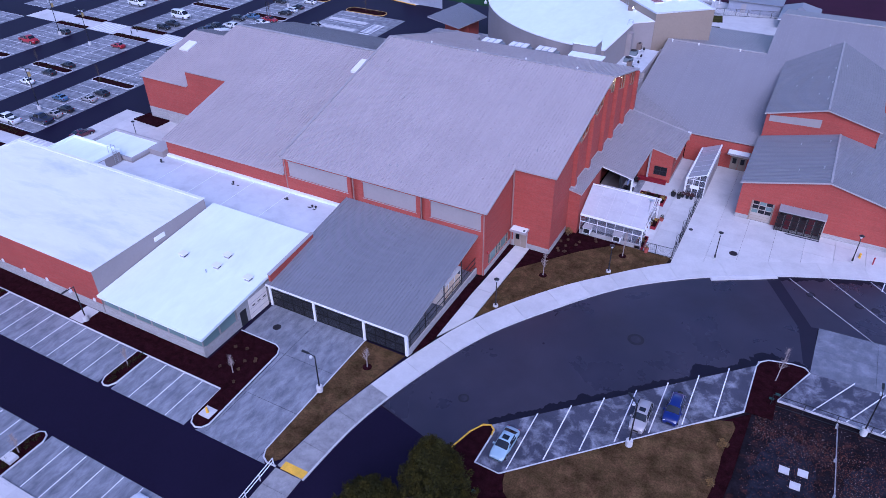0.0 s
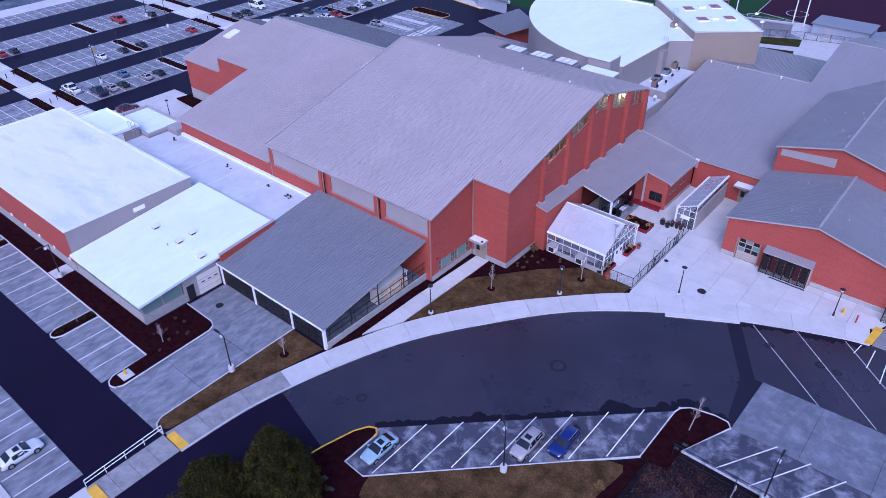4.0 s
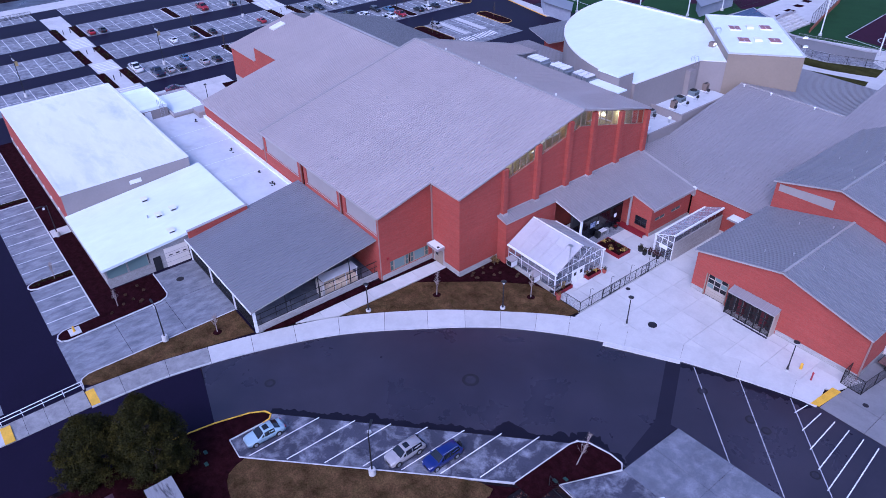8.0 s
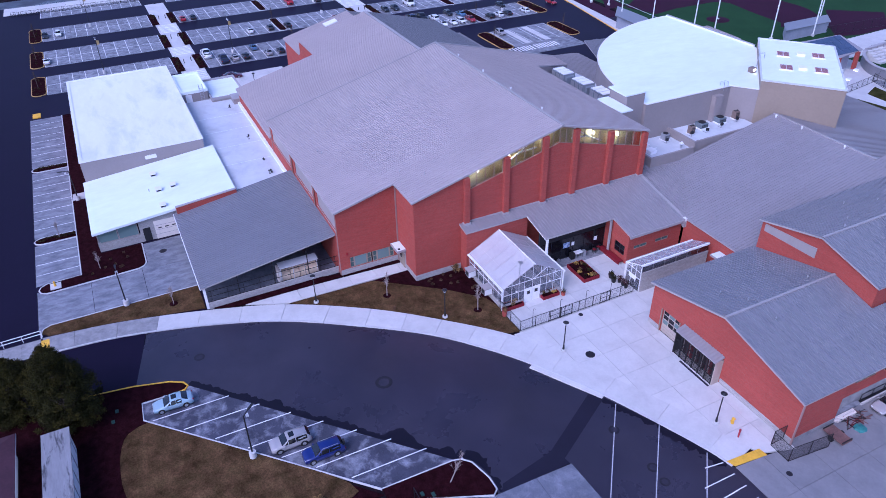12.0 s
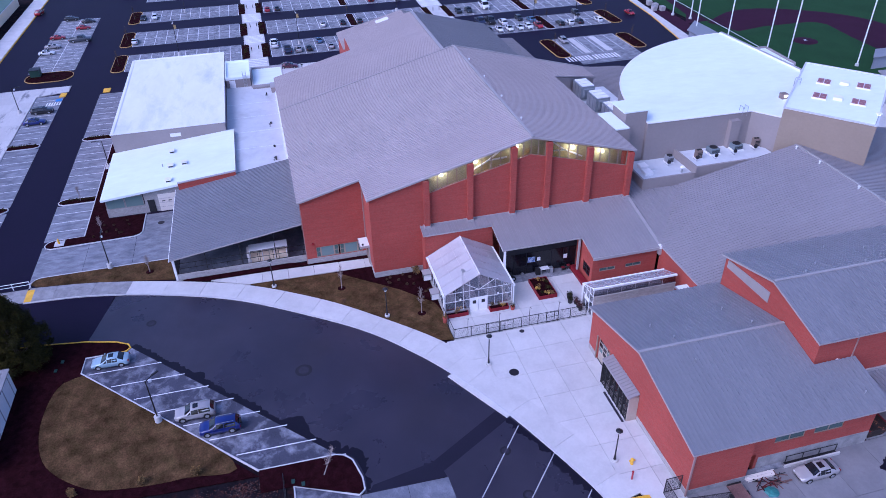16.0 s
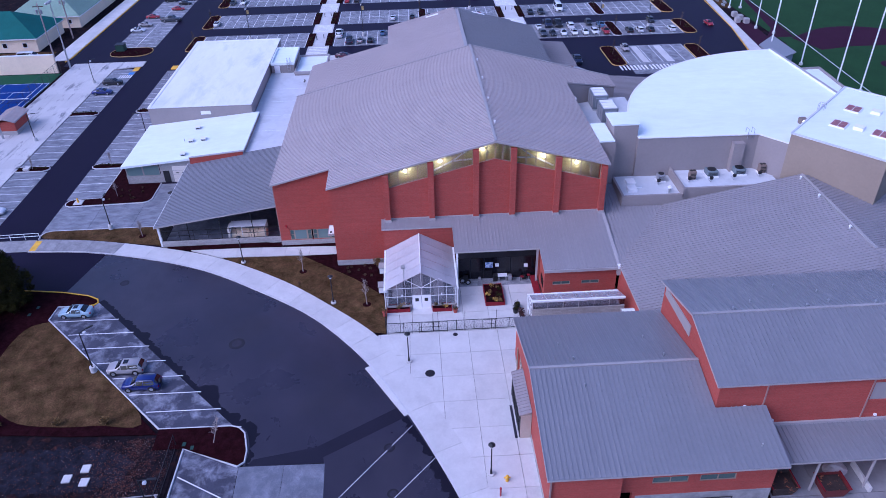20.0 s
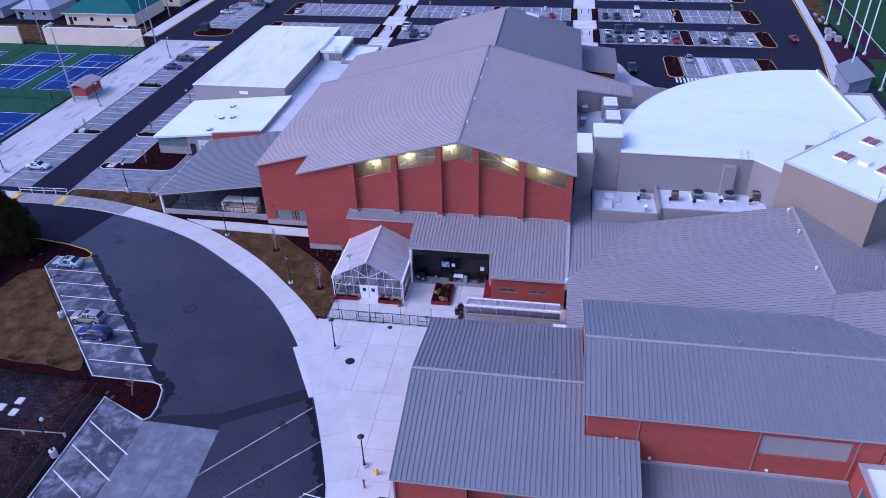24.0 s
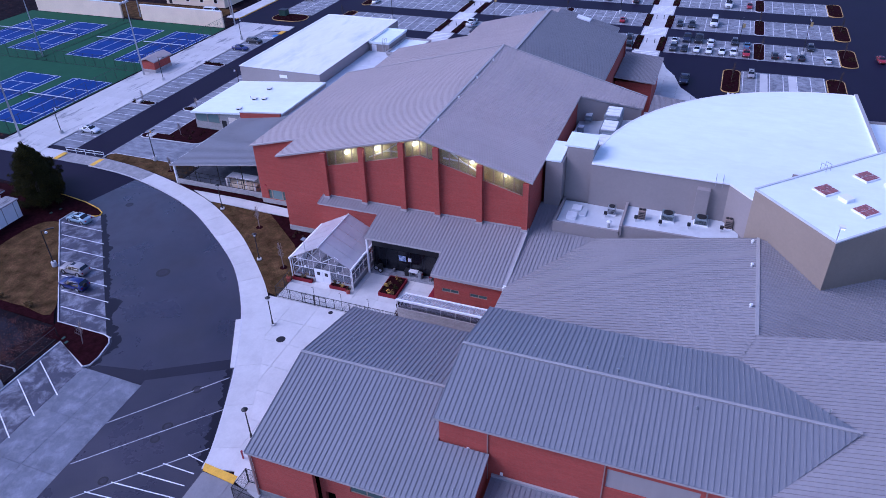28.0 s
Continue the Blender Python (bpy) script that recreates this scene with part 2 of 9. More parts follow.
def boxes(*dims):
    bm = bmesh.new()
    for d in dims:
        box(bm, *d)
    return bm


def bar(bm, a, b, w, h=None):
    """A square bar from a to b."""
    a, b = Vector(a), Vector(b)
    d = (b - a).normalized()
    s = d.cross(Vector((0, 0, 1)))
    s = s.normalized() if s.length > 1e-3 else Vector((1, 0, 0))
    u = s.cross(d)
    h = h or w
    v = [bm.verts.new(p + s * i * w / 2 + u * j * h / 2) for p in (a, b) for i, j in ((-1, -1), (1, -1), (1, 1), (-1, 1))]
    for f in ((0, 1, 2, 3), (7, 6, 5, 4), (0, 4, 5, 1), (1, 5, 6, 2), (2, 6, 7, 3), (3, 7, 4, 0)):
        bm.faces.new([v[i] for i in f])


def tube(bm, a, b, r0, r1=None, n=8):
    a, b = Vector(a), Vector(b)
    r1 = r0 if r1 is None else r1
    d = (b - a).normalized()
    s = d.cross(Vector((0, 0, 1)))
    s = s.normalized() if s.length > 1e-3 else Vector((1, 0, 0))
    u = s.cross(d)
    rings = [[bm.verts.new(p + (s * math.cos(k * math.tau / n) + u * math.sin(k * math.tau / n)) * r) for k in range(n)] for p, r in ((a, r0), (b, r1))]
    for k in range(n):
        bm.faces.new((rings[0][k], rings[0][(k + 1) % n], rings[1][(k + 1) % n], rings[1][k]))
    bm.faces.new(rings[0][::-1])
    bm.faces.new(rings[1])


def prism(bm, poly, top, bottom):
    """An upright prism over poly; top and bottom are heights or functions of x, y."""
    zt = top if callable(top) else lambda x, y: top
    zb = bottom if callable(bottom) else lambda x, y: bottom
    t = [bm.verts.new((x, y, zt(x, y))) for x, y in poly]
    b = [bm.verts.new((x, y, zb(x, y))) for x, y in poly]
    bm.faces.new(t)
    bm.faces.new(b[::-1])
    for i in range(len(poly)):
        j = (i + 1) % len(poly)
        bm.faces.new((t[i], b[i], b[j], t[j]))


def clip(poly, nx, ny, d):
    """The part of poly where nx*x + ny*y <= d."""
    out = []
    for i, p in enumerate(poly):
        q = poly[(i + 1) % len(poly)]
        a, b = nx * p[0] + ny * p[1] - d, nx * q[0] + ny * q[1] - d
        if a <= 0:
            out.append(p)
        if a * b < 0:
            s = a / (a - b)
            out.append((p[0] + s * (q[0] - p[0]), p[1] + s * (q[1] - p[1])))
    return out


def area(poly):
    return abs(sum(p[0] * q[1] - q[0] * p[1] for p, q in zip(poly, poly[1:] + poly[:1]))) / 2


def cell(poly, x0, x1, y0, y1):
    for n in ((-1, 0, -x0), (1, 0, x1), (0, -1, -y0), (0, 1, y1)):
        poly = clip(poly, *n)
        if len(poly) < 3:
            return []
    return poly


def spline(points, step=1.0):
    """A smooth line through the points."""
    out = []
    for i in range(len(points) - 1):
        p0, p1, p2, p3 = (Vector(points[max(0, min(len(points) - 1, i + k))]) for k in (-1, 0, 1, 2))
        n = max(1, round((p2 - p1).length / step))
        for k in range(n):
            s = k / n
            out.append(tuple(0.5 * (2 * p1 + (p2 - p0) * s + (2 * p0 - 5 * p1 + 4 * p2 - p3) * s * s + (3 * p1 - p0 - 3 * p2 + p3) * s ** 3)))
    return out + [tuple(points[-1])]


PITCH = 0.44


def roof_plane(building, poly, zf, seams, material, name="roof", label="", thick=0.2):
    """One roof slope: a deck with each standing-seam panel laid on it. seams: the axis that the seams run along."""
    bm = bmesh.new()
    prism(bm, poly, zf, lambda x, y: zf(x, y) - thick)
    deck = part(name, bm, TRIM, building, label)
    k = 0 if seams == "y" else 1
    lo, hi = min(p[k] for p in poly), max(p[k] for p in poly)
    count = max(1, round((hi - lo) / PITCH))
    w = (hi - lo) / count
    lift = lambda x, y: zf(x, y) + 0.03
    for i in range(count):
        a, b = lo + i * w, lo + (i + 1) * w
        strip = clip(clip(poly, *((-1, 0, -a) if k == 0 else (0, -1, -a))), *((1, 0, b) if k == 0 else (0, 1, b)))
        if len(strip) < 3 or area(strip) < 0.01:
            continue
        rib = clip(strip, *((1, 0, a + 0.07) if k == 0 else (0, 1, a + 0.07)))
        bm = bmesh.new()
        prism(bm, strip, lift, lambda x, y: zf(x, y) + 0.004)
        if len(rib) > 2 and area(rib) > 0.002:
            prism(bm, rib, lambda x, y: zf(x, y) + 0.105, lift)
        part("roof_panel", bm, material, deck)
    return deck


def wall(bm, p0, p1, t, z0, top0, top1=None, holes=(), peak=None):
    """An upright wall from p0 to p1, t thick to the left of that way, its top running from top0 to top1, over an optional peak (s, z), with holes (s0, s1, z0, z1)."""
    top1 = top0 if top1 is None else top1
    a, b = Vector(p0), Vector(p1)
    d = (b - a).normalized()
    a, b = a + d * 0.003, b - d * 0.003
    length = (b - a).length
    side = Vector((-d.y, d.x)) * t
    marks = [(0, top0)] + ([peak] if peak else []) + [(length, top1)]

    def zt(s):
        for (s0, a0), (s1, a1) in zip(marks, marks[1:]):
            if s <= s1 + 1e-6:
                return a0 + (a1 - a0) * (s - s0) / (s1 - s0)

    cuts = sorted({0, length, *(m[0] for m in marks), *(v for h in holes for v in h[:2])})
    levels = sorted({z0, *(v for h in holes for v in h[2:] if v > z0)})
    grid = {}

    def corner(s, lv, k):
        key = (round(s, 4), lv, k)
        if key not in grid:
            q = a + d * s + side * k
            grid[key] = bm.verts.new((q.x, q.y, zt(s) if lv == "top" else lv))
        return grid[key]

    for s0, s1 in zip(cuts, cuts[1:]):
        if s1 - s0 < 1e-4:
            continue
        mid = (s0 + s1) / 2
        for lo, hi in zip(levels, levels[1:] + ["top"]):
            if hi != "top" and any(h[0] <= mid <= h[1] and h[2] <= lo and hi <= h[3] for h in holes):
                continue
            v = [corner(s, lv, k) for lv in (lo, hi) for s, k in ((s0, 0), (s1, 0), (s1, 1), (s0, 1))]
            for f in ((3, 2, 1, 0), (4, 5, 6, 7), (0, 1, 5, 4), (1, 2, 6, 5), (2, 3, 7, 6), (3, 0, 4, 7)):
                face = [v[i] for i in f]
                if bm.faces.get(face) is None:
                    bm.faces.new(face)


def wall_part(building, material, *args, name="wall", label="", **kw):
    bm = bmesh.new()
    wall(bm, *args, **kw)
    return part(name, bm, material, building, label)


def band(building, p0, p1, z0, z1, out=0.03, depth=0.06, material=None, name="base_course"):
    """A course standing proud of a wall, on the right of the way from p0 to p1."""
    a, b = Vector(p0), Vector(p1)
    d = (b - a).normalized()
    r = Vector((d.y, -d.x))
    bm = bmesh.new()
    wall(bm, a + r * out, b + r * out, depth, z0, z1)
    return part(name, bm, material or BLOCK, building)


def window(building, p0, p1, z0, z1, bars=1, rows=1, frame_mat=None, glass=None, name="window"):
    """A framed window in an opening from p0 to p1 (outside on the right)."""
    a, b = Vector(p0), Vector(p1)
    n = (b - a).length
    d = (b - a) / n
    r = Vector((d.y, -d.x)) * -0.1
    w = 0.08
    bm = bmesh.new()
    P = lambda s, z: (*(a + d * s + r), z)
    bar(bm, P(0, z0 + w / 2), P(n, z0 + w / 2), 0.1, w)
    bar(bm, P(0, z1 - w / 2), P(n, z1 - w / 2), 0.1, w)
    for k in range(bars + 1):
        s = w / 2 + (n - w) * k / bars
        bar(bm, P(s, z0), P(s, z1), w, 0.1)
    for k in range(1, rows):
        z = z0 + (z1 - z0) * k / rows
        bar(bm, P(0, z), P(n, z), 0.08, 0.06)
    win = part(name, bm, frame_mat or WHITE, building)
    for k in range(bars):
        bm = bmesh.new()
        s0, s1 = w / 2 + (n - w) * k / bars, w / 2 + (n - w) * (k + 1) / bars
        wall(bm, a + d * s0 + r, a + d * s1 + r, 0.012, z0, z1)
        part("pane", bm, glass or GLASS, win)
    return win


def sheet(name, poly, z, material, label, category, depth=0.04, kind="structure"):
    bm = bmesh.new()
    prism(bm, poly, z, z - depth)
    return tagged(part(name, bm, material), label, category, kind=kind)


def slabs(parent, poly, x0, y0, dx, dy, z, thick, material, gap=0.05, name="slab"):
    """Concrete panels with open joints, cut to poly."""
    xs, ys = [p[0] for p in poly], [p[1] for p in poly]
    i0, i1 = math.floor((min(xs) - x0) / dx), math.ceil((max(xs) - x0) / dx)
    j0, j1 = math.floor((min(ys) - y0) / dy), math.ceil((max(ys) - y0) / dy)
    for i in range(i0, i1):
        for j in range(j0, j1):
            c = cell(poly, x0 + i * dx + gap / 2, x0 + (i + 1) * dx - gap / 2, y0 + j * dy + gap / 2, y0 + (j + 1) * dy - gap / 2)
            if len(c) > 2 and area(c) > 0.05:
                bm = bmesh.new()
                prism(bm, c, z, z - thick)
                part(name, bm, material, parent)


def strip_line(parent, a, b, w, z, material, name="painted_line", label=""):
    a, b = Vector(a), Vector(b)
    d = (b - a).normalized()
    s = Vector((-d.y, d.x)) * w / 2
    bm = bmesh.new()
    prism(bm, [tuple(a - s), tuple(b - s), tuple(b + s), tuple(a + s)], z, z - 0.02)
    return part(name, bm, material, parent, label)


def kerb(name, line, material, label, w=0.16, h=0.15, z=0.0):
    """A kerb along a line of points."""
    bm = bmesh.new()
    pts = [Vector(p) for p in line]
    rails = []
    for i, p in enumerate(pts):
        d = (pts[min(i + 1, len(pts) - 1)] - pts[max(i - 1, 0)]).normalized()
        s = Vector((-d.y, d.x)) * w / 2
        rails.append([bm.verts.new((*(p + s * k), z + zz)) for k, zz in ((-1, -0.05), (-1, h - 0.03), (-0.7, h), (0.7, h), (1, h - 0.03), (1, -0.05))])
    for a, b in zip(rails, rails[1:]):
        for k in range(5):
            bm.faces.new((a[k], a[k + 1], b[k + 1], b[k]))
    bm.faces.new(rails[0])
    bm.faces.new(rails[-1][::-1])
    return tagged(part(name, bm, material), label, "kerb", kind="structure")


# ---- ground ----
bm = bmesh.new()
prism(bm, [(-2500, -2500), (2500, -2500), (2500, 2500), (-2500, 2500)], -0.08, -0.5)
tagged(part("ground", bm, DIRT), "bare dark earth and bark stretching round the school", "ground", kind="structure")
lot = sheet("road", [(-205, 10), (-30, 10), (-30, 31), (-31, 38), (-31.5, 49), (-31, 70), (-60, 170), (-205, 170)], 0.0, ASPHALT_NEW, "dark fresh asphalt of the car park and its aisles", "road")
INNER = spline([(-31.9, 22.8), (-31.7, 30), (-31, 38.1), (-28.7, 47.1), (-25, 56.3), (-19.3, 65), (-14, 71.7), (-8, 76.9), (-2.6, 80.5), (2.8, 83.4), (8.3, 85.9), (13.5, 88.0), (15.8, 88.6), (22, 89.4), (45, 90)], 1.2)
road_curve = sheet("road_curve", [p for p in INNER if p[1] > 40.6] + [(60, 90), (60, 76.4), (24, 75.8), (8.6, 75.1), (8.45, 67.3), (4.2, 66.9), (3.2, 65.3), (-19, 44.1), (-20.2, 43), (-20.9, 39.0)], 0.006, ASPHALT, "worn damp asphalt of the curved drive", "road")
sheet("road_entry", [(-34, 31), (-31.2, 38), (-30.2, 41.2), (-20.7, 39.3), (-22.3, 32), (-26, -20), (-34, -20)], 0.002, ASPHALT_NEW, "fresh black asphalt where the drive leaves", "road")

# ---- pavements ----
pavement = thing("pavement", "pale concrete pavement curving along the drive", "pavement", kind="structure")
WALK_IN = [(-31.7, 30), (-31, 38.1), (-28.7, 47.1), (-25, 56.3), (-19.3, 65), (-14, 71.7), (-8, 76.9), (-2.6, 80.5), (2.8, 83.4), (8.3, 85.9), (13.5, 88.0), (15.9, 88.6)]
WALK_OUT = [(-34.8, 30), (-33.7, 38.6), (-31.1, 48.6), (-27.6, 57.8), (-21.9, 66.8), (-16.4, 73.2), (-10.2, 79.3), (-5, 82.5), (1, 85.6), (6.1, 88.1), (12.9, 90.8), (16.0, 92)]


def catmull(points, u):
    i = min(int(u), len(points) - 2)
    s = u - i
    p0, p1, p2, p3 = (Vector(points[max(0, min(len(points) - 1, i + k))]) for k in (-1, 0, 1, 2))
    return 0.5 * (2 * p1 + (p2 - p0) * s + (2 * p0 - 5 * p1 + 4 * p2 - p3) * s * s + (3 * p1 - p0 - 3 * p2 + p3) * s ** 3)


FAR_EDGE = [catmull(WALK_OUT, k * 0.002) for k in range(0, 500 * (len(WALK_OUT) - 1) + 1)]


def across(u):
    """The point of the far edge straight across the walk."""
    p = catmull(WALK_IN, u)
    d = (catmull(WALK_IN, min(u + 0.02, len(WALK_IN) - 1)) - catmull(WALK_IN, max(u - 0.02, 0))).normalized()
    return min((q for q in FAR_EDGE if (q - p).length < 5), key=lambda q: abs((q - p).dot(d)))


JOINTS = [k / 2 for k in range(15)] + [8, 9, 10, 11]
for seg, (ja, jb) in enumerate(zip(JOINTS, JOINTS[1:])):
    u0, u1 = ja + 0.002, jb - 0.002
    us = [u0 + (u1 - u0) * k / 5 for k in range(6)]
    poly = [tuple(catmull(WALK_IN, u)) for u in us] + [tuple(across(u)) for u in us[::-1]]
    bm = bmesh.new()
    prism(bm, poly, 0.15, -0.02)
    part("slab", bm, CONC_STAINED if seg < 3 else CONC, pavement)
    kb = [tuple(catmull(WALK_IN, u)) for u in us]
    bm = bmesh.new()
    off = [Vector(p) + (Vector(p) - across(u)).normalized() * 0.16 for p, u in zip(kb, us)]
    prism(bm, [tuple(p) for p in off] + kb[::-1], 0.148, -0.02)
    part("kerb_stone", bm, CURB, pavement)
bm = bmesh.new()
prism(bm, [(-4.6, 79.3), (-4.2, 78.6), (3.2, 82.9), (2.9, 83.5)], 0.12, -0.02)
part("kerb_ramp", bm, CONC, pavement, "low kerb strip beside the drive")
# the walk goes on beyond the crossing
for y0, y1 in ((21.9, 17.4), (17.3, 12.9), (12.8, 8.4), (8.3, 3.9), (3.8, -0.6), (-0.7, -5)):
    part("slab", boxes((-34.9 - (21.9 - y0) * 0.02, -31.9, y1, y0, -0.02, 0.15)), CONC, pavement)
tactile = [((-34.3, 30.05), (-31.7, 30.95)), ((-34.4, 21.75), (-31.8, 22.7))]
for (x0, y0), (x1, y1) in tactile:
    bm = boxes((x0, x1, y0, y1, 0.14, 0.165))
    tagged(part("tactile_pad", bm, YELLOW), "yellow tactile warning pad at a dropped kerb", "tactile pad", "tactile pads")
bm = bmesh.new()
prism(bm, [(15.3, 88.4), (16.1, 88.7), (16.5, 92.4), (15.6, 92.3)], 0.165, 0.1)
tagged(part("tactile_pad", bm, YELLOW), "yellow tactile warning pad beside the loading yard", "tactile pad", "tactile pads")
crossing = thing("crossing", "stained concrete pedestrian crossing over the aisle", "crossing", kind="structure")
for k in range(4):
    part("slab", boxes((-34.8, -31.8, 21.9 + k * 2.03, 23.9 + k * 2.03, -0.02, 0.05)), CONC_STAINED, crossing)

# plaza in front of the courtyard
plaza = thing("plaza", "broad pale concrete forecourt with saw-cut joints", "pavement", kind="structure")
PLAZA = [tuple(catmull(WALK_OUT, 6.15 + k * 0.25)) for k in range(20)] + [(16.0, 92), (17.2, 95.5), (-4.2, 95.5), (-4.2, 110), (-9.7, 110), (-9.7, 80)]
slabs(plaza, PLAZA, -9.7, 80.2, 3.75, 3.45, 0.14, 0.2, CONC, 0.032)
yard = thing("courtyard_paving", "pale concrete courtyard paving with joints", "pavement", kind="structure")
slabs(yard, [(-24.3, 89.6), (-24.3, 110), (-9.75, 110), (-9.75, 80.9), (-14.6, 80.9), (-14.6, 89.6)], -9.75, 80.9, 3.4, 3.1, 0.14, 0.2, CONC, 0.04)
service = thing("service_yard", "grey concrete service yard beside the workshop", "pavement", kind="structure")
slabs(service, [(10.95, 115.9), (15.45, 115.9), (15.45, 150), (10.95, 150)], 10.9, 115.8, 4.6, 4.6, 0.06, 0.1, CONC_YARD, 0.03)
slabs(service, [(16.15, 88.75), (16.45, 92.35), (16.9, 95.4), (15.5, 95.6), (15.5, 150), (60, 150), (60, 89.2)], 15.5, 92, 5.2, 4.6, 0.06, 0.1, CONC_YARD, 0.03)

# lawns, beds and the spur path
bm = bmesh.new()
path = thing("spur_path", "narrow pale concrete path to a side door", "path", kind="structure")
slabs(path, [(-30.0, 53.2), (-27.8, 57.9), (-27.3, 74.2), (-29.3, 74.2), (-29.9, 62)], -31, 53, 5, 3.4, 0.145, 0.16, CONC, 0.04)
sheet("bed_entrance", [(-27.3, 69), (-26.9, 69.6), (-21.2, 76.7), (-17.3, 80.4), (-14.3, 81.2), (-14.3, 84), (-24.5, 84), (-24.5, 74.3), (-27.3, 74.3)], 0.12, MULCH, "dark reddish bark mulch bed below the brick wall", "planting bed")
sheet("lawn_entrance", [(-27.7, 58.2), (-27.3, 69), (-26.9, 69.6), (-21.2, 76.7), (-17.3, 80.4), (-14.3, 81.2), (-9.9, 81), (-10.3, 79.1)] + [tuple(catmull(WALK_OUT, 6 - k * 0.3)) for k in range(1, 10)], 0.125, GRASS, "patchy brown winter lawn between path and pavement", "lawn")
sheet("bed_canopy", [(-31.4, 49.2), (-30.5, 50.6), (-30.0, 53.2), (-30.0, 66), (-29.4, 74), (-30.6, 74), (-30.6, 66), (-31.6, 62)], 0.12, MULCH, "dark bark mulch strip beside the covered yard", "planting bed")
sheet("lawn_drive", [(-36.9, 48.6), (-31.6, 48.6), (-33.9, 38.5), (-34.9, 31), (-35.6, 30.2), (-36.4, 30.3), (-37, 31)], 0.12, GRASS, "worn brown grass strip beside the driveway", "lawn")
kerb("kerb_drive", [(-37, 48.6), (-37.0, 31.2), (-36.6, 30.4), (-35.9, 30.05), (-34.9, 30.1)], CURB, "pale concrete kerb round the grass strip")
BED = [(-106, 35.3), (-46.5, 35.2), (-46.3, 31), (-45.9, 30.3), (-45.2, 30), (-44.4, 30.3), (-44.1, 31), (-44.5, 42.2), (-44.9, 43), (-45.6, 43.4), (-50.8, 43.4), (-50.8, 38), (-106, 38)]
sheet("bed_west", BED, 0.12, MULCH, "dark bark mulch bed along the low brick wing", "planting bed")
kerb("kerb_bed", [(-106, 35.3), (-46.5, 35.2), (-46.35, 31), (-45.9, 30.3), (-45.2, 30.05), (-44.5, 30.3), (-44.15, 31), (-44.5, 42.2), (-44.9, 43), (-45.6, 43.35), (-50.8, 43.4)], CURB, "pale concrete kerb round the bark bed")
drive = thing("driveway", "stained grey concrete driveway slabs before the covered yard", "driveway", kind="structure")
slabs(drive, [(-50.6, 43.5), (-45.6, 43.5), (-44.3, 42.2), (-44.0, 31), (-45, 29.8), (-36, 29.8), (-37.1, 31), (-37.1, 49), (-50.6, 49)], -50.6, 29.8, 6.8, 6.4, 0.03, 0.05, CONC_STREAK, 0.05)

sheet("bed_path", [(-70.6, 35.4), (-68.4, 35.4), (-68.4, 37.9), (-70.6, 37.9)], 0.15, CONC, "short pale concrete path across the bark bed", "path")
# western car park: two rows of stalls along the aisle
stalls_w = thing("parking_row", "grey concrete parking stalls along the brick wing", "parking bay", kind="structure")
for x0, x1 in ((-106, -83.5), (-81.5, -59), (-57, -46.4)):
    slabs(stalls_w, [(x0, 29.7), (x1, 29.7), (x1, 35.2), (x0, 35.2)], x0, 29.7, 5.6, 5.6, 0.03, 0.05, CONC_STREAK, 0.03)
    n = round((x1 - x0) / 2.72)
    for k in range(1, n):
        x = x0 + (x1 - x0) * k / n
        strip_line(stalls_w, (x, 29.8), (x, 35.1), 0.11, 0.036, PAINT)
for x in (-82.5, -58.0):
    e = [(x - 0.9, 35.2), (x - 0.9, 30.6), (x - 0.5, 29.9), (x, 29.7), (x + 0.5, 29.9), (x + 0.9, 30.6), (x + 0.9, 35.2)]
    sheet("island_bed", e, 0.12, MULCH, "bark-filled parking island with a pale kerb", "planting bed")
    kerb("island_kerb", e, CURB, "pale kerb round a parking island")
stalls_t = thing("parking_row", "grey concrete parking stalls beside the tennis courts", "parking bay", kind="structure")
for x0, x1 in ((-108, -83), (-81, -59), (-57, -36.5)):
    slabs(stalls_t, [(x0, 17), (x1, 17), (x1, 22.5), (x0, 22.5)], x0, 17, 5.6, 5.6, 0.03, 0.05, CONC_STREAK, 0.03)
    n = round((x1 - x0) / 2.72)
    for k in range(1, n):
        x = x0 + (x1 - x0) * k / n
        strip_line(stalls_t, (x, 17.1), (x, 22.4), 0.11, 0.036, PAINT)
for x in (-82.0, -58.0):
    e = [(x - 0.9, 17), (x - 0.9, 21.6), (x - 0.5, 22.3), (x, 22.5), (x + 0.5, 22.3), (x + 0.9, 21.6), (x + 0.9, 17)]
    sheet("island_bed", e, 0.12, MULCH, "bark-filled parking island with a pale kerb", "planting bed")
    kerb("island_kerb", e, CURB, "pale kerb round a parking island")
twalk = thing("tennis_walk", "wide pale concrete walk beside the tennis courts", "pavement", kind="structure")
slabs(twalk, [(-113, 6.3), (-35, 6.3), (-35, 17), (-108, 17), (-109.5, 23), (-113, 23)], -113, 6.3, 3.9, 3.56, 0.15, 0.2, CONC_WALK, 0.03)

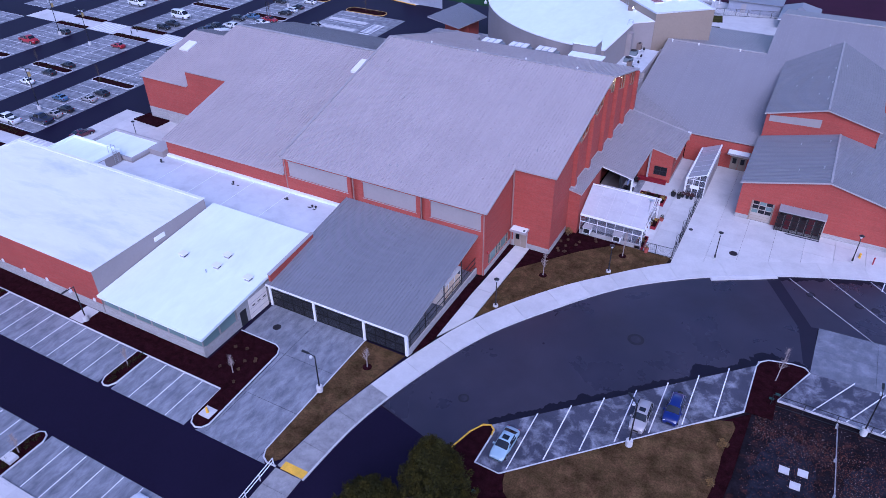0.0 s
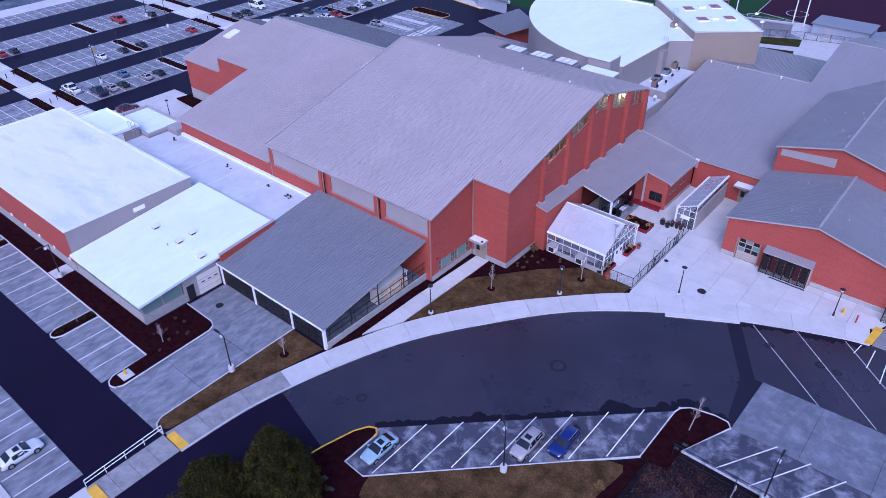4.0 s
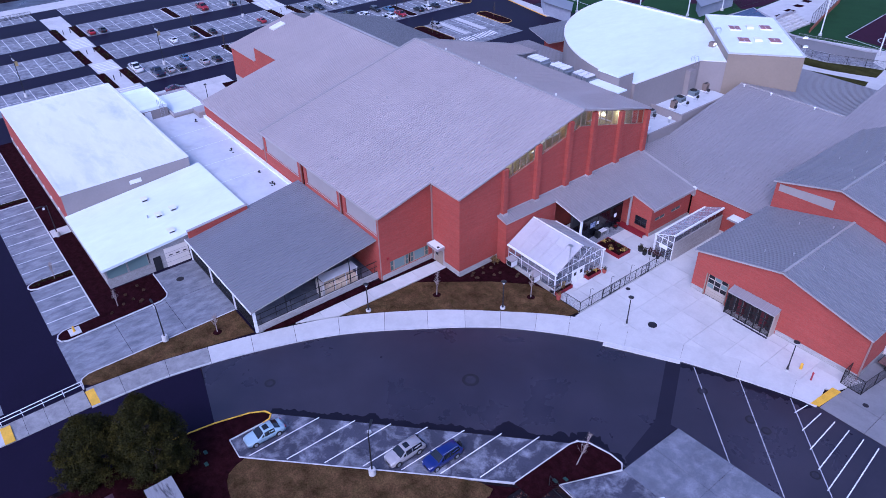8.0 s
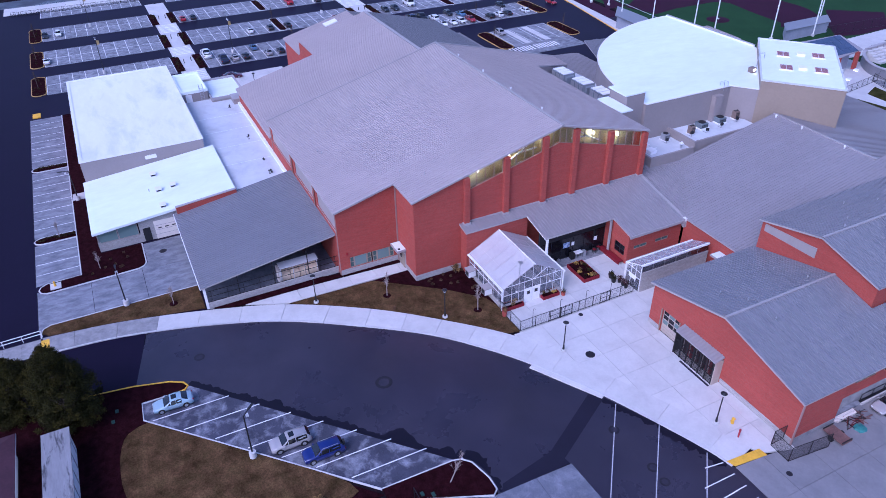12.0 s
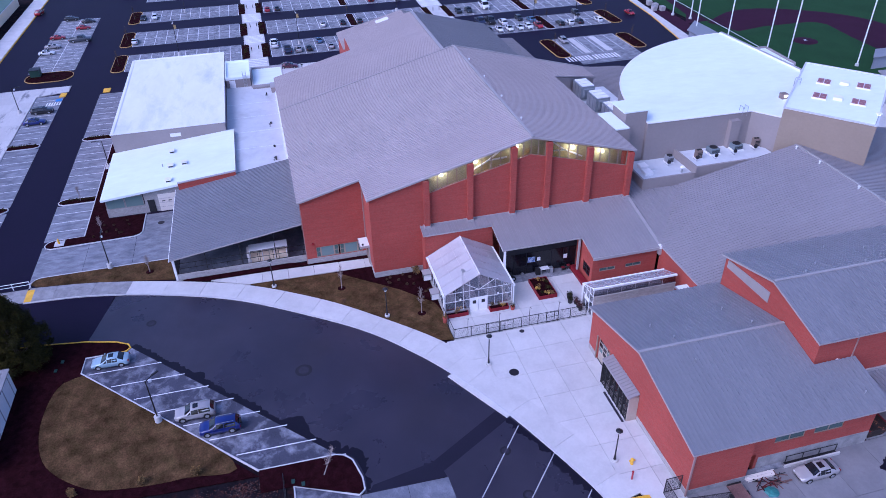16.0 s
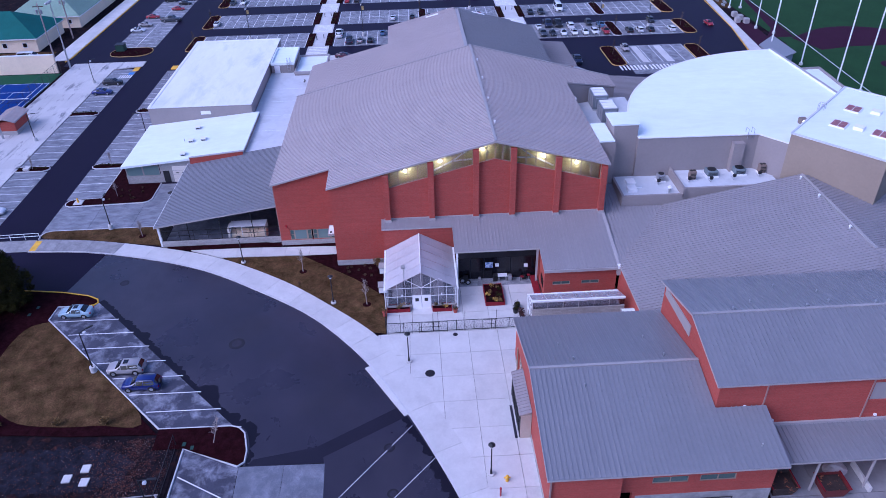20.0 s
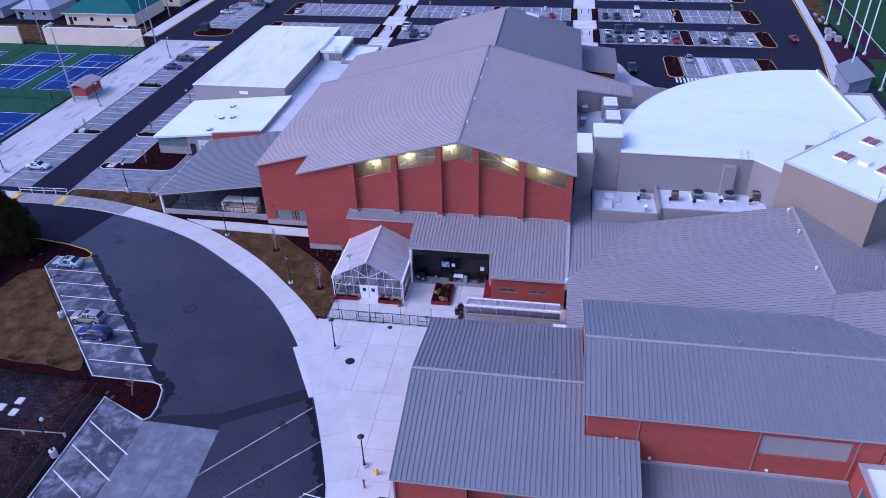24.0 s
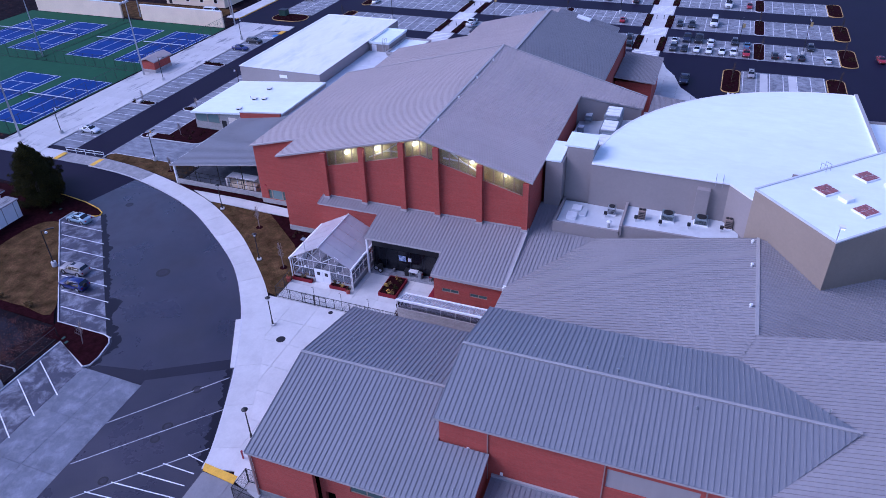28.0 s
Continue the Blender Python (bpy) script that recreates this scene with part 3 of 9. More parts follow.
# angled stalls on the curved drive
pad = sheet("parking_pad", [(-18.4, 39.4), (-15.8, 39.3), (3.1, 57.9), (3.2, 65.4), (-19, 44.2)], 0.03, CONC_WET, "concrete parking bays blotched with frost and damp", "parking bay")
for k in range(8):
    x, y = -15.4 + 2.675 * k, 40.1 + 2.63 * k
    strip_line(pad, (x, y), (x + 0.05, y + 7.75), 0.12, 0.036, PAINT)
bm = bmesh.new()
rng = random.Random(3)
edge = []
for k in range(260):
    s = k / 259
    x, y = -19.2 + 22.4 * s, 44.4 + 21.2 * s
    w = 0.75 + 1.9 * math.exp(-((s - 0.8) / 0.035) ** 2) + 0.6 * noise.noise((s * 9, 3, 1)) + 1.6 * max(0, noise.noise((s * 16, 8, 1)) - 0.05) + 0.35 * noise.noise((s * 60, 5, 1)) + 0.2 * noise.noise((s * 150, 6, 1))
    edge.append((x - 0.5 * max(0.12, w), y + 0.5 * max(0.12, w)))
prism(bm, edge + [(3.3, 65.3), (-19, 44.1)], 0.012, 0.0)
tagged(part("damp_edge", bm, ASPHALT_WET), "ragged wet margin of asphalt along the parking bays", "wet patch", kind="structure")
kerb("kerb_pad", [(-18.3, 43.6), (-18.35, 39.4), (-15.8, 39.25), (3.15, 57.9), (3.25, 65.2), (3.5, 66.1), (4.3, 66.8), (6.6, 67.4), (8.0, 67.4), (8.5, 66.8), (5.95, 61.05), (60, 60.8)], CURB, "pale concrete kerb behind the parking bays")
kerb("kerb_yellow", [(-22.4, 31.5), (-22.1, 34.5), (-21.4, 39), (-20.4, 42.5), (-19.6, 43.9), (-18.9, 44.2), (-18.4, 43.8), (-18.3, 43.0)], YELLOW, "yellow-painted kerb at the tip of the bed", h=0.16)
bed_front = sheet("bed_front", [(-22.3, 31.5), (-22, 34.5), (-21.3, 39), (-20.3, 42.5), (-19.6, 43.7), (-18.9, 44.1), (-18.4, 43.6), (-18.4, 39.3), (-15.8, 39.2), (3.9, 57.9), (3.5, 49), (2.9, 43), (2.9, 30), (-22, 5)], 0.10, MULCH, "dark bark mulch sloping away behind the bays", "planting bed")
LAWN = spline([(-15.3, 39.6), (1.2, 55.5), (2.2, 51), (2.0, 46), (0.9, 42), (-2.7, 38), (-7.3, 36.5), (-12, 36.6), (-14.6, 37.6), (-15.3, 39.6)], 1.0)
sheet("lawn_front", LAWN[:-1], 0.13, GRASS, "brown winter lawn behind the angled bays", "lawn")
sheet("island_front", [(3.2, 57.9), (3.3, 65.2), (3.6, 66.0), (4.3, 66.7), (6.6, 67.3), (7.9, 67.3), (8.4, 66.8), (5.9, 61.1), (5.9, 58)], 0.12, MULCH, "bark-filled island with a bare sapling", "planting bed")


def damp(line, width, seed, label):
    """A ragged wet margin along a line, spreading to its left."""
    pts = [Vector(p) for p in spline(line, 0.12)]
    far = []
    for i, p in enumerate(pts):
        d = (pts[min(i + 1, len(pts) - 1)] - pts[max(i - 1, 0)]).normalized()
        s = i * 0.12
        w = 0.55 + 0.7 * noise.noise((s * 0.3, seed, 1)) + 0.45 * noise.noise((s * 1.1, seed, 4)) + 0.25 * noise.noise((s * 3.5, seed, 7))
        far.append(tuple(p + Vector((-d.y, d.x)) * width * max(0.05, w)))
    bm = bmesh.new()
    prism(bm, [tuple(p) for p in pts] + far[::-1], 0.011, 0.0)
    tagged(part("damp_edge", bm, ASPHALT_WET), label, "wet patch", kind="structure")


damp([(15.6, 88.3), (13.5, 87.8), (8.4, 85.7), (3.2, 83.2)][::-1], -1.3, 3, "dark damp margin of asphalt below the kerb")
damp([(8.4, 67.5), (6.4, 67.6), (4.2, 67.0), (3.4, 66.2), (3.1, 65.4)], -1.6, 9, "dark damp asphalt round the kerbed island")
pad2 = sheet("parking_pad_south", [(6.0, 61.1), (8.5, 66.9), (60, 68.2), (60, 60.9)], 0.02, CONC_WET, "frost-blotched concrete bays by the fence", "parking bay")
apron = thing("parking_apron", "worn pale grey concrete apron behind the southern bays", "pavement", kind="structure")
slabs(apron, [(8.52, 66.95), (60, 68.25), (60, 76.5), (24, 75.9), (8.7, 75.2)], 8.5, 71.3, 6.4, 4.6, 0.02, 0.06, CONC_DAMP_SHADE, 0.03)
for k in range(6):
    x = 9.3 + 3.15 * k
    strip_line(pad2, (x, 61.3), (x + 3.6, 67.5), 0.12, 0.026, PAINT)
for a, b in (((4.5, 83.7), (15.0, 74.9)), ((8.7, 85.9), (19.7, 75.9)), ((13.6, 87.6), (25.5, 76.3))):
    strip_line(road_curve, a, b, 0.10, 0.016, PAINT_WORN)
for k in range(6):
    y = 86.0 - 1.63 * k * 1.0
    strip_line(road_curve, (14.9 + 1.72 * k, 86.1 - 1.62 * k), (15.2 + 1.45 * k, 88.1), 0.11, 0.018, PAINT)
sheet("trench_patch", [(1.9, 82.2), (3.3, 83.0), (7.9, 75.0), (8.6, 75.1), (8.6, 67.6), (7.7, 68.2), (6.6, 74.2)], 0.012, TRENCH, "dark asphalt patch over a trench", "road patch")
dirt_yard = sheet("dirt_yard", [(3.95, 57.8), (5.9, 60.6), (60, 60.6), (60, 10), (3, 10), (3, 43), (3.55, 49)], -0.02, DIRT, "leaf-strewn bare dirt yard behind the fence", "ground")

# ---- gymnasium ----
GX, GXN, GYW, GYR, GYE = -24.6, -61.3, 66.0, 95.2, 109.5
SL = (17.55 - 9.9) / (GYR - GYW)
gz = lambda x, y: 17.55 - SL * abs(y - GYR)
gym = thing("gymnasium", "tall red brick gymnasium with grey metal roof and clerestory windows", "building")
ov = 0.35
roof_plane(gym, [(GXN, GYW - ov), (-30.2 + ov, GYW - ov), (-30.2 + ov, 74.2), (GXN, 74.2)], gz, "y", METAL, label="lower strip of the western roof slope")
roof_plane(gym, [(GXN, 74.2), (GX + ov, 74.2), (GX + ov, GYR), (GXN, GYR)], gz, "y", METAL, label="western roof slope")
roof_plane(gym, [(-30.2 + ov, 74.2 - ov), (GX + ov, 74.2 - ov), (GX + ov, 74.2), (-30.2 + ov, 74.2)], gz, "y", METAL, label="short eaves strip at the notch")
roof_plane(gym, [(GXN, GYR), (GX + ov, GYR), (GX + ov, GYE + ov), (-53.0, GYE + ov), (GXN, GYE + ov)], gz, "y", METAL, label="eastern roof slope")
roof_plane(gym, [(GXN, GYE + ov), (-53.0, GYE + ov), (-56.5, 118.9), (GXN, 118.9)], gz, "y", METAL, label="lower tail of the eastern roof slope")
for ya, yb in ((GYW - ov, GYR), (GYR, 118.9)):
    bm = bmesh.new()
    bar(bm, (GXN - 0.06, ya, gz(0, ya) + 0.02), (GXN - 0.06, yb, gz(0, yb) + 0.02), 0.3, 0.3)
    part("rake_trim", bm, RIDGE, gym, "pale folded flashing along the rear rake")
part("ridge_cap", boxes((GXN, GX + ov, GYR - 0.18, GYR + 0.18, 17.56, 17.68)), RIDGE, gym)
gt = lambda y: gz(0, y) - 0.3
# front wall towards the courtyard, with stepped clerestory openings
PIL = (81.4, 87.1, 92.8, 97.5, 103.2, 109.1)
BAYS = list(zip(PIL, PIL[1:]))
wall_part(gym, BRICK, (GX, 74.2), (GX, PIL[0]), 0.4, 0, gt(74.2), gt(PIL[0]))
for y0, y1 in BAYS:
    pk = None
    low = lambda y: gt(y) - 2.25
    if y0 < GYR < y1:
        wall_part(gym, BRICK, (GX, y0), (GX, y1), 0.4, 0, low(y0), low(y1), peak=(GYR - y0, low(GYR)))
    else:
        wall_part(gym, BRICK, (GX, y0), (GX, y1), 0.4, 0, low(y0), low(y1))
wall_part(gym, BRICK, (-30.2, 74.2), (GX, 74.2), 0.4, 0, gt(74.2), label="return wall of red brick")
wall_part(gym, BRICK, (-30.2, GYW), (-30.2, 74.6), 0.4, 0, gt(GYW), gt(74.6), holes=((1.3, 7.5, 0.95, 2.55),), label="set-back front wall with a low window")
wall_part(gym, BRICK, (GX, GYE), (-53, GYE), 0.4, 0, gt(GYE), label="eastern side wall")
wall_part(gym, STUCCO, (-53, GYE), (-56.5, 118.7), 0.4, 0, gt(GYE), gt(118.7))
wall_part(gym, BRICK, (-56.5, 118.7), (GXN, 118.7), 0.4, 0, gt(118.7))
wall_part(gym, BRICK, (GXN, 118.7), (GXN, GYW), 0.4, 0, gt(118.7), gt(GYW), peak=(118.7 - GYR, gt(GYR)), label="rear gable wall")
for x0, x1, s in ((GXN, -50.0, 0.0), (-48.9, -39.4, 0.0), (-38.7, -30.2, 0.0)):
    wall_part(gym, BRICK, (x0, GYW + s), (x1, GYW + s), 0.4, 0, gt(GYW), holes=((0.8, x1 - x0 - 0.6, 6.8, 9.15),))
wall_part(gym, BRICK, (-50.0, GYW + 0.5), (-48.9, GYW + 0.5), 0.4, 0, gt(GYW))
wall_part(gym, BRICK, (-39.4, GYW + 0.5), (-38.7, GYW + 0.5), 0.4, 0, gt(GYW))
for x0, x1 in ((GXN, -50.0), (-48.9, -39.4), (-38.7, -30.2)):
    n = 1
    w = (x1 - x0 - 1.4) / n
    for k in range(n):
        bm = bmesh.new()
        wall(bm, (x0 + 0.8 + k * w, GYW + 0.1), (x0 + 0.8 + (k + 1) * w - 0.04, GYW + 0.1), 0.1, 6.8, 9.15)
        part("infill_panel", bm, INFILL, gym, "flat pale grey infill panel below the eaves")
    bm = bmesh.new()
    for z in (6.75, 9.2):
        wall(bm, (x0 + 0.7, GYW - 0.04), (x1 - 0.5, GYW - 0.04), 0.1, z - 0.04, z + 0.04)
    part("panel_trim", bm, TRIM, gym)
for x in (-61.0, -49.6, -39.2, -30.35):
    part("downpipe", boxes((x - 0.055, x + 0.055, GYW - 0.12, GYW, 4.6 if x < -40 else 0.1, 9.6)), PIPE, gym)
for y in PIL:
    part("pilaster", boxes((GX, GX + 0.55, y - 0.36, y + 0.36, 6.9, gt(y) - 0.12)), BRICK, gym)
    part("pilaster_cap", boxes((GX, GX + 0.65, y - 0.44, y + 0.44, 6.85, 7.15)), TRIM, gym)
band(gym, (GX, PIL[0]), (GX, 109.3), 6.9, 7.12, 0.1, 0.1, TRIM, "flashing")
band(gym, (-30.2, GYW), (-30.2, 74.2), 0, 0.9)
band(gym, (-30.2, 74.2), (GX + 0.03, 74.2), 0, 0.9)
band(gym, (GX, 74.2), (GX, 81.0), 0, 0.9)
part("downpipe", boxes((-30.1, -29.95, 74.0, 74.16, 0.1, 11.6)), PIPE, gym)
for y in (67.3, 70.5):
    window(gym, (-30.2, y), (-30.2, y + 0.6), 0.95, 2.55, 1, 2, STUCCO_TAN, GREEN_DARK)
    window(gym, (-30.2, y + 0.62), (-30.2, y + 2.38), 0.95, 2.55, 1, 1, STUCCO_TAN, GREEN_GLASS)
    window(gym, (-30.2, y + 2.4), (-30.2, y + 3.0), 0.95, 2.55, 1, 2, STUCCO_TAN, GREEN_DARK)
# clerestory windows under the roof slope
for y0, y1 in BAYS:
    a, b = y0 + 0.36, y1 - 0.36
    top = lambda y: gt(y) - 0.12
    bot = lambda y: gt(y) - 2.25
    cuts = [a + (b - a) * k / 4 for k in range(5)]
    if a < GYR < b:
        cuts = [a, (a + GYR) / 2, GYR, (b + GYR) / 2, b]
    win = new("clerestory_window")
    win.parent = gym
    for p, q in zip(cuts, cuts[1:]):
        for f in (top, bot):
            bm = bmesh.new()
            bar(bm, (GX - 0.15, p, f(p)), (GX - 0.15, q, f(q)), 0.12, 0.12)
            part("window_frame", bm, STUCCO_TAN, win)
    for p in cuts:
        bm = bmesh.new()
        bar(bm, (GX - 0.15, p, bot(p)), (GX - 0.15, p, top(p)), 0.09, 0.12)
        part("mullion", bm, STUCCO_TAN, win)
    for p, q in zip(cuts, cuts[1:]):
        bm = bmesh.new()
        v = [bm.verts.new((x, y, z)) for x in (GX - 0.16, GX - 0.148) for y, z in ((p, bot(p)), (q, bot(q)), (q, top(q)), (p, top(p)))]
        for f in ((0, 1, 2, 3), (7, 6, 5, 4), (0, 4, 5, 1), (1, 5, 6, 2), (2, 6, 7, 3), (3, 7, 4, 0)):
            bm.faces.new([v[i] for i in f])
        part("pane", bm, GLASS, win)
    if not a < GYR < b:
        s = 1 if b < GYR else -1
        if abs((a + b) / 2 - GYR) < 8:
            hi, lo_ = (b, a) if s > 0 else (a, b)
            bm = bmesh.new()
            bar(bm, (GX - 1.3, hi, top(hi) - 0.2), (GX - 1.3, (a + b) / 2, bot((a + b) / 2) + 0.7), 0.16, 0.16)
            bar(bm, (GX - 1.3, (a + b) / 2, bot((a + b) / 2) + 0.7), (GX - 1.3, lo_, bot(lo_) + 0.1), 0.16, 0.16)
            bar(bm, (GX - 1.3, (a + b) / 2, bot((a + b) / 2) + 0.7), (GX - 1.3, hi, bot(hi) + 0.2), 0.16, 0.16)
            part("roof_truss", bm, WHITE, gym, "white steel roof brace seen behind the glass")
HALL = surface("hall_wall_paint", (0.42, 0.38, 0.20), 0.8, 0, 0.06)
wall_part(gym, HALL, (GX - 2.2, 79.5), (GX - 2.2, 109.2), 0.2, 5, gt(79.5) - 0.05, gt(109.2) - 0.05, peak=(GYR - 79.5, gt(GYR) - 0.05), name="hall_wall", label="ochre inner wall behind the clerestory")
GLOW = glowing("high_bay_lamp", (1.0, 0.84, 0.50), 1.2)
for y in (83.9, 88.4, 93.8, 101.6, 105.9):
    lamp = thing("high_bay_lamp", "lit warm high-bay lamp inside the hall", "lamp", "hall lamps")
    z = gt(y) - 1.25
    part("diffuser", boxes((GX - 1.72, GX - 1.58, y - 0.06, y + 0.06, z + 0.22, z + 0.36)), GLOW, lamp)
    part("stem", boxes((GX - 1.68, GX - 1.62, y - 0.03, y + 0.04, z + 0.4, gt(y) - 0.05)), WHITE, lamp)
    glow = bpy.data.lights.new("hall_light", "POINT")
    glow.energy, glow.shadow_soft_size, glow.color = 105, 0.2, (1.0, 0.82, 0.46)
    gl = new("hall_light", glow)
    gl.location = (GX - 1.62, y, z)

# rear wing of the gymnasium
rz = lambda x, y: 14.6 - 0.255 * abs(y - GYR)
rear = thing("rear_hall", "red brick rear hall with a lower grey metal roof", "building")
roof_plane(rear, [(-84.6, GYW - ov), (GXN, GYW - ov), (GXN, 80.9), (-84.6, 80.9)], rz, "y", METAL, label="western roof slope")
roof_plane(rear, [(-94.2, 80.9), (GXN, 80.9), (GXN, GYR), (-94.2, GYR)], rz, "y", METAL, label="western roof slope")
# Same roof as the western slope; its shade is put into the darker colour.
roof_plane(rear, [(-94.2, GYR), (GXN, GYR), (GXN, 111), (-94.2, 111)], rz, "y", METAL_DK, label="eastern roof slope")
part("ridge_cap", boxes((-94.2, GXN, GYR - 0.3, GYR + 0.3, 14.6, 14.74)), RIDGE, rear)
lz = lambda x, y: 12.0 - 0.255 * abs(y - GYR)
roof_plane(rear, [(-105.4, 80.6), (-94.2, 80.6), (-94.2, GYR), (-105.4, GYR)], lz, "y", METAL, label="low northern roof slope")
# Shaded side of the low roof, painted with the darker metal.
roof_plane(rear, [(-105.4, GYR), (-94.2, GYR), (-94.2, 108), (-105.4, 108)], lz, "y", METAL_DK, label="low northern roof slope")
for y0, y1, f, x in ((GYW, 80.9, rz, -84.3), (80.9, 111, rz, -94), (80.9, 107.6, lz, -105.1)):
    kw = dict(peak=(y1 - GYR, f(0, GYR) - 0.3)) if y1 > GYR else {}
    wall_part(rear, BRICK, (x, y1), (x, y0), 0.4, 0, f(0, y1) - 0.3, f(0, y0) - 0.3, **kw)
wall_part(rear, BRICK, (-84.3, GYW), (GXN, GYW), 0.4, 0, rz(0, GYW) - 0.3, label="western wall above the flat roof")
wall_part(rear, BRICK, (-94.0, 80.9), (-84.3, 80.9), 0.4, 0, rz(0, 80.9) - 0.3)
wall_part(rear, BRICK, (-105.1, 80.9), (-94.0, 80.9), 0.4, 0, lz(0, 80.9) - 0.3)
wall_part(rear, BRICK, (GXN, 110.7), (-94.0, 110.7), 0.4, 0, rz(0, 110.7) - 0.3)
wall_part(rear, BRICK, (-94, 107.6), (-105.1, 107.6), 0.4, 0, lz(0, 107.6) - 0.3)
band(rear, (-105.1, 80.9), (-94.0, 80.9), 0, 2.4)
for x0, x1, y0, y1, f in ((-103.4, -101.4, 89.0, 91.7, lz), (-104.4, -102.4, 99.2, 102.0, lz), (-65.2, -64.2, 88.9, 92.3, rz)):
    hatch = bmesh.new()
    prism(hatch, [(x0, y0), (x1, y0), (x1, y1), (x0, y1)], lambda x, y: f(x, y) + 0.35, lambda x, y: f(x, y) + 0.02)
    tagged(part("roof_hatch", hatch, WHITE), "pale roof hatch on the metal roof", "roof hatch", "roof hatches")

# ---- covered yard ----
cz = lambda x, y: 3.45 + (y - 48.8) * 0.150
canopy = thing("covered_yard", "open-sided yard under a grey sloping metal roof on white posts", "canopy")
roof_plane(canopy, [(-50.9, 48.5), (-31.1, 48.5), (-31.1, 66), (-50.9, 66)], cz, "y", METAL_DK, label="dark grey sloping metal roof")
part("fascia", boxes((-50.9, -31.1, 48.42, 48.5, 3.18, 3.42)), WHITE, canopy, "white eaves beam")
for x in (-50.6, -44.1, -37.1, -31.5):
    part("post", boxes((x - 0.16, x + 0.16, 48.75, 49.05, 0, 3.2)), WHITE, canopy)
part("knee_wall", boxes((-31.5, -31.2, 49.05, 66, 0, 0.95)), BLOCK, canopy, "low grey block wall")
# Floor colour darkened to carry the shade beneath the canopy.
part("floor", boxes((-50.6, -31.4, 49, 66, 0.02, 0.05)), CONC_DAMP_SHADE, canopy)
part("back_wall", boxes((-50.9, -50.6, 49.2, 66, 0, 3.4)), BLOCK, canopy)
bm = bmesh.new()
for y in (53, 57.5, 62):
    bar(bm, (-31.4, y, 0.95), (-31.4, y, cz(0, y) - 0.3), 0.1)
for z in (0.98, 1.75, 2.55):
    bar(bm, (-31.4, 49.1, z), (-31.4, 66, z), 0.06)
for k in range(9):
    y = 49.6 + k * 2.0
    bar(bm, (-31.4, y, 0.95), (-31.4, y, min(2.6, cz(0, y) - 0.3)), 0.045)
part("screen", bm, BLACK, canopy, "black steel mesh screen")
bm = bmesh.new()
for x0, x1 in ((-50.4, -44.3), (-43.9, -37.3), (-36.9, -31.7)):
    for z in (0.15, 1.3, 2.45):
        bar(bm, (x0, 48.9, z), (x1, 48.9, z), 0.07)
    n = 4
    for k in range(n + 1):
        x = x0 + (x1 - x0) * k / n
        bar(bm, (x, 48.9, 0.1), (x, 48.9, 2.5), 0.07)
    for k in range(60):
        x = x0 + (x1 - x0) * k / 60
        bar(bm, (x, 48.9, 0.15), (x, 48.9, 2.45), 0.022)
    for k in range(20):
        bar(bm, (x0, 48.9, 0.2 + k * 0.12), (x1, 48.9, 0.2 + k * 0.12), 0.025)
part("gate", bm, BLACK, canopy, "black steel mesh gates")

# ---- low western wings ----
west = thing("west_wing", "low brick wing with a wide white flat roof", "building")
bm = bmesh.new()
wall(bm, (-105.5, 38), (-67.3, 38), 0.4, 0, 4.9)
part("wall", bm, BRICK, west, "long red brick wall")
wall_part(west, BRICK, (-105.5, 38), (-67.3, 38), 0.4, 4.9, 6.5, label="red brick parapet")
wall_part(west, STUCCO, (-67.3, 38), (-67.3, 56.3), 0.4, 0, 6.5, label="grey metal-clad end wall")
wall_part(west, PANEL_GREY, (-67.3, 56.3), (-105.5, 56.3), 0.4, 0, 6.5)
wall_part(west, BRICK, (-105.5, 56.3), (-105.5, 38), 0.4, 0, 6.5)
part("roof", boxes((-105.1, -67.7, 38.4, 55.9, 6.1, 6.5)), WHITE_ROOF_OLD, west, "white membrane flat roof")
bm = boxes((-105.6, -67.2, 37.9, 38.4, 6.5, 6.58), (-105.6, -67.2, 55.9, 56.4, 6.5, 6.58), (-67.7, -67.2, 38.4, 55.9, 6.5, 6.58), (-105.6, -105.1, 38.4, 55.9, 6.5, 6.62))
part("coping", bm, WHITE_ROOF_OLD, west)
band(west, (-105.5, 38), (-67.3, 38), 0, 1.6)
part("wall_vent", boxes((-67.3, -67.2, 47.2, 48.9, 5.0, 5.6)), WHITE, west)
for k in range(9):
    x = -103 + k * 4.3
    part("wall_light", boxes((x, x + 0.3, 37.8, 37.95, 1.75, 2.15)), WHITE, west)
w2 = thing("west_annex", "single-storey annex with a white sloping flat roof and green-tinted windows", "building")
wz = lambda x, y: 3.35 + (y - 38) * 0.092
bm = bmesh.new()
prism(bm, [(-67.2, 37.6), (-50.7, 37.6), (-50.7, 57.6), (-67.2, 57.6)], wz, lambda x, y: wz(x, y) - 0.35)
part("roof", bm, WHITE_ROOF, w2, "white membrane roof")
wall_part(w2, BLOCK, (-67.2, 38), (-51.2, 38), 0.4, 0, 1.5, label="grey block plinth wall")
wall_part(w2, BLOCK, (-51.2, 38), (-51.2, 43.6), 0.4, 0, 1.3)
wall_part(w2, BLOCK, (-51.2, 43.6), (-51.2, 49.6), 0.4, 0, 3.4, 3.9, holes=((0.4, 1.4, 0, 2.1), (2.1, 5.4, 0, 2.6)))
wall_part(w2, BRICK, (-50.35, 49.0), (-50.35, 57.6), 0.33, 3.0, wz(0, 49.0) + 0.2, wz(0, 57.6) + 0.2, label="red brick parapet above the canopy")
bm = bmesh.new()
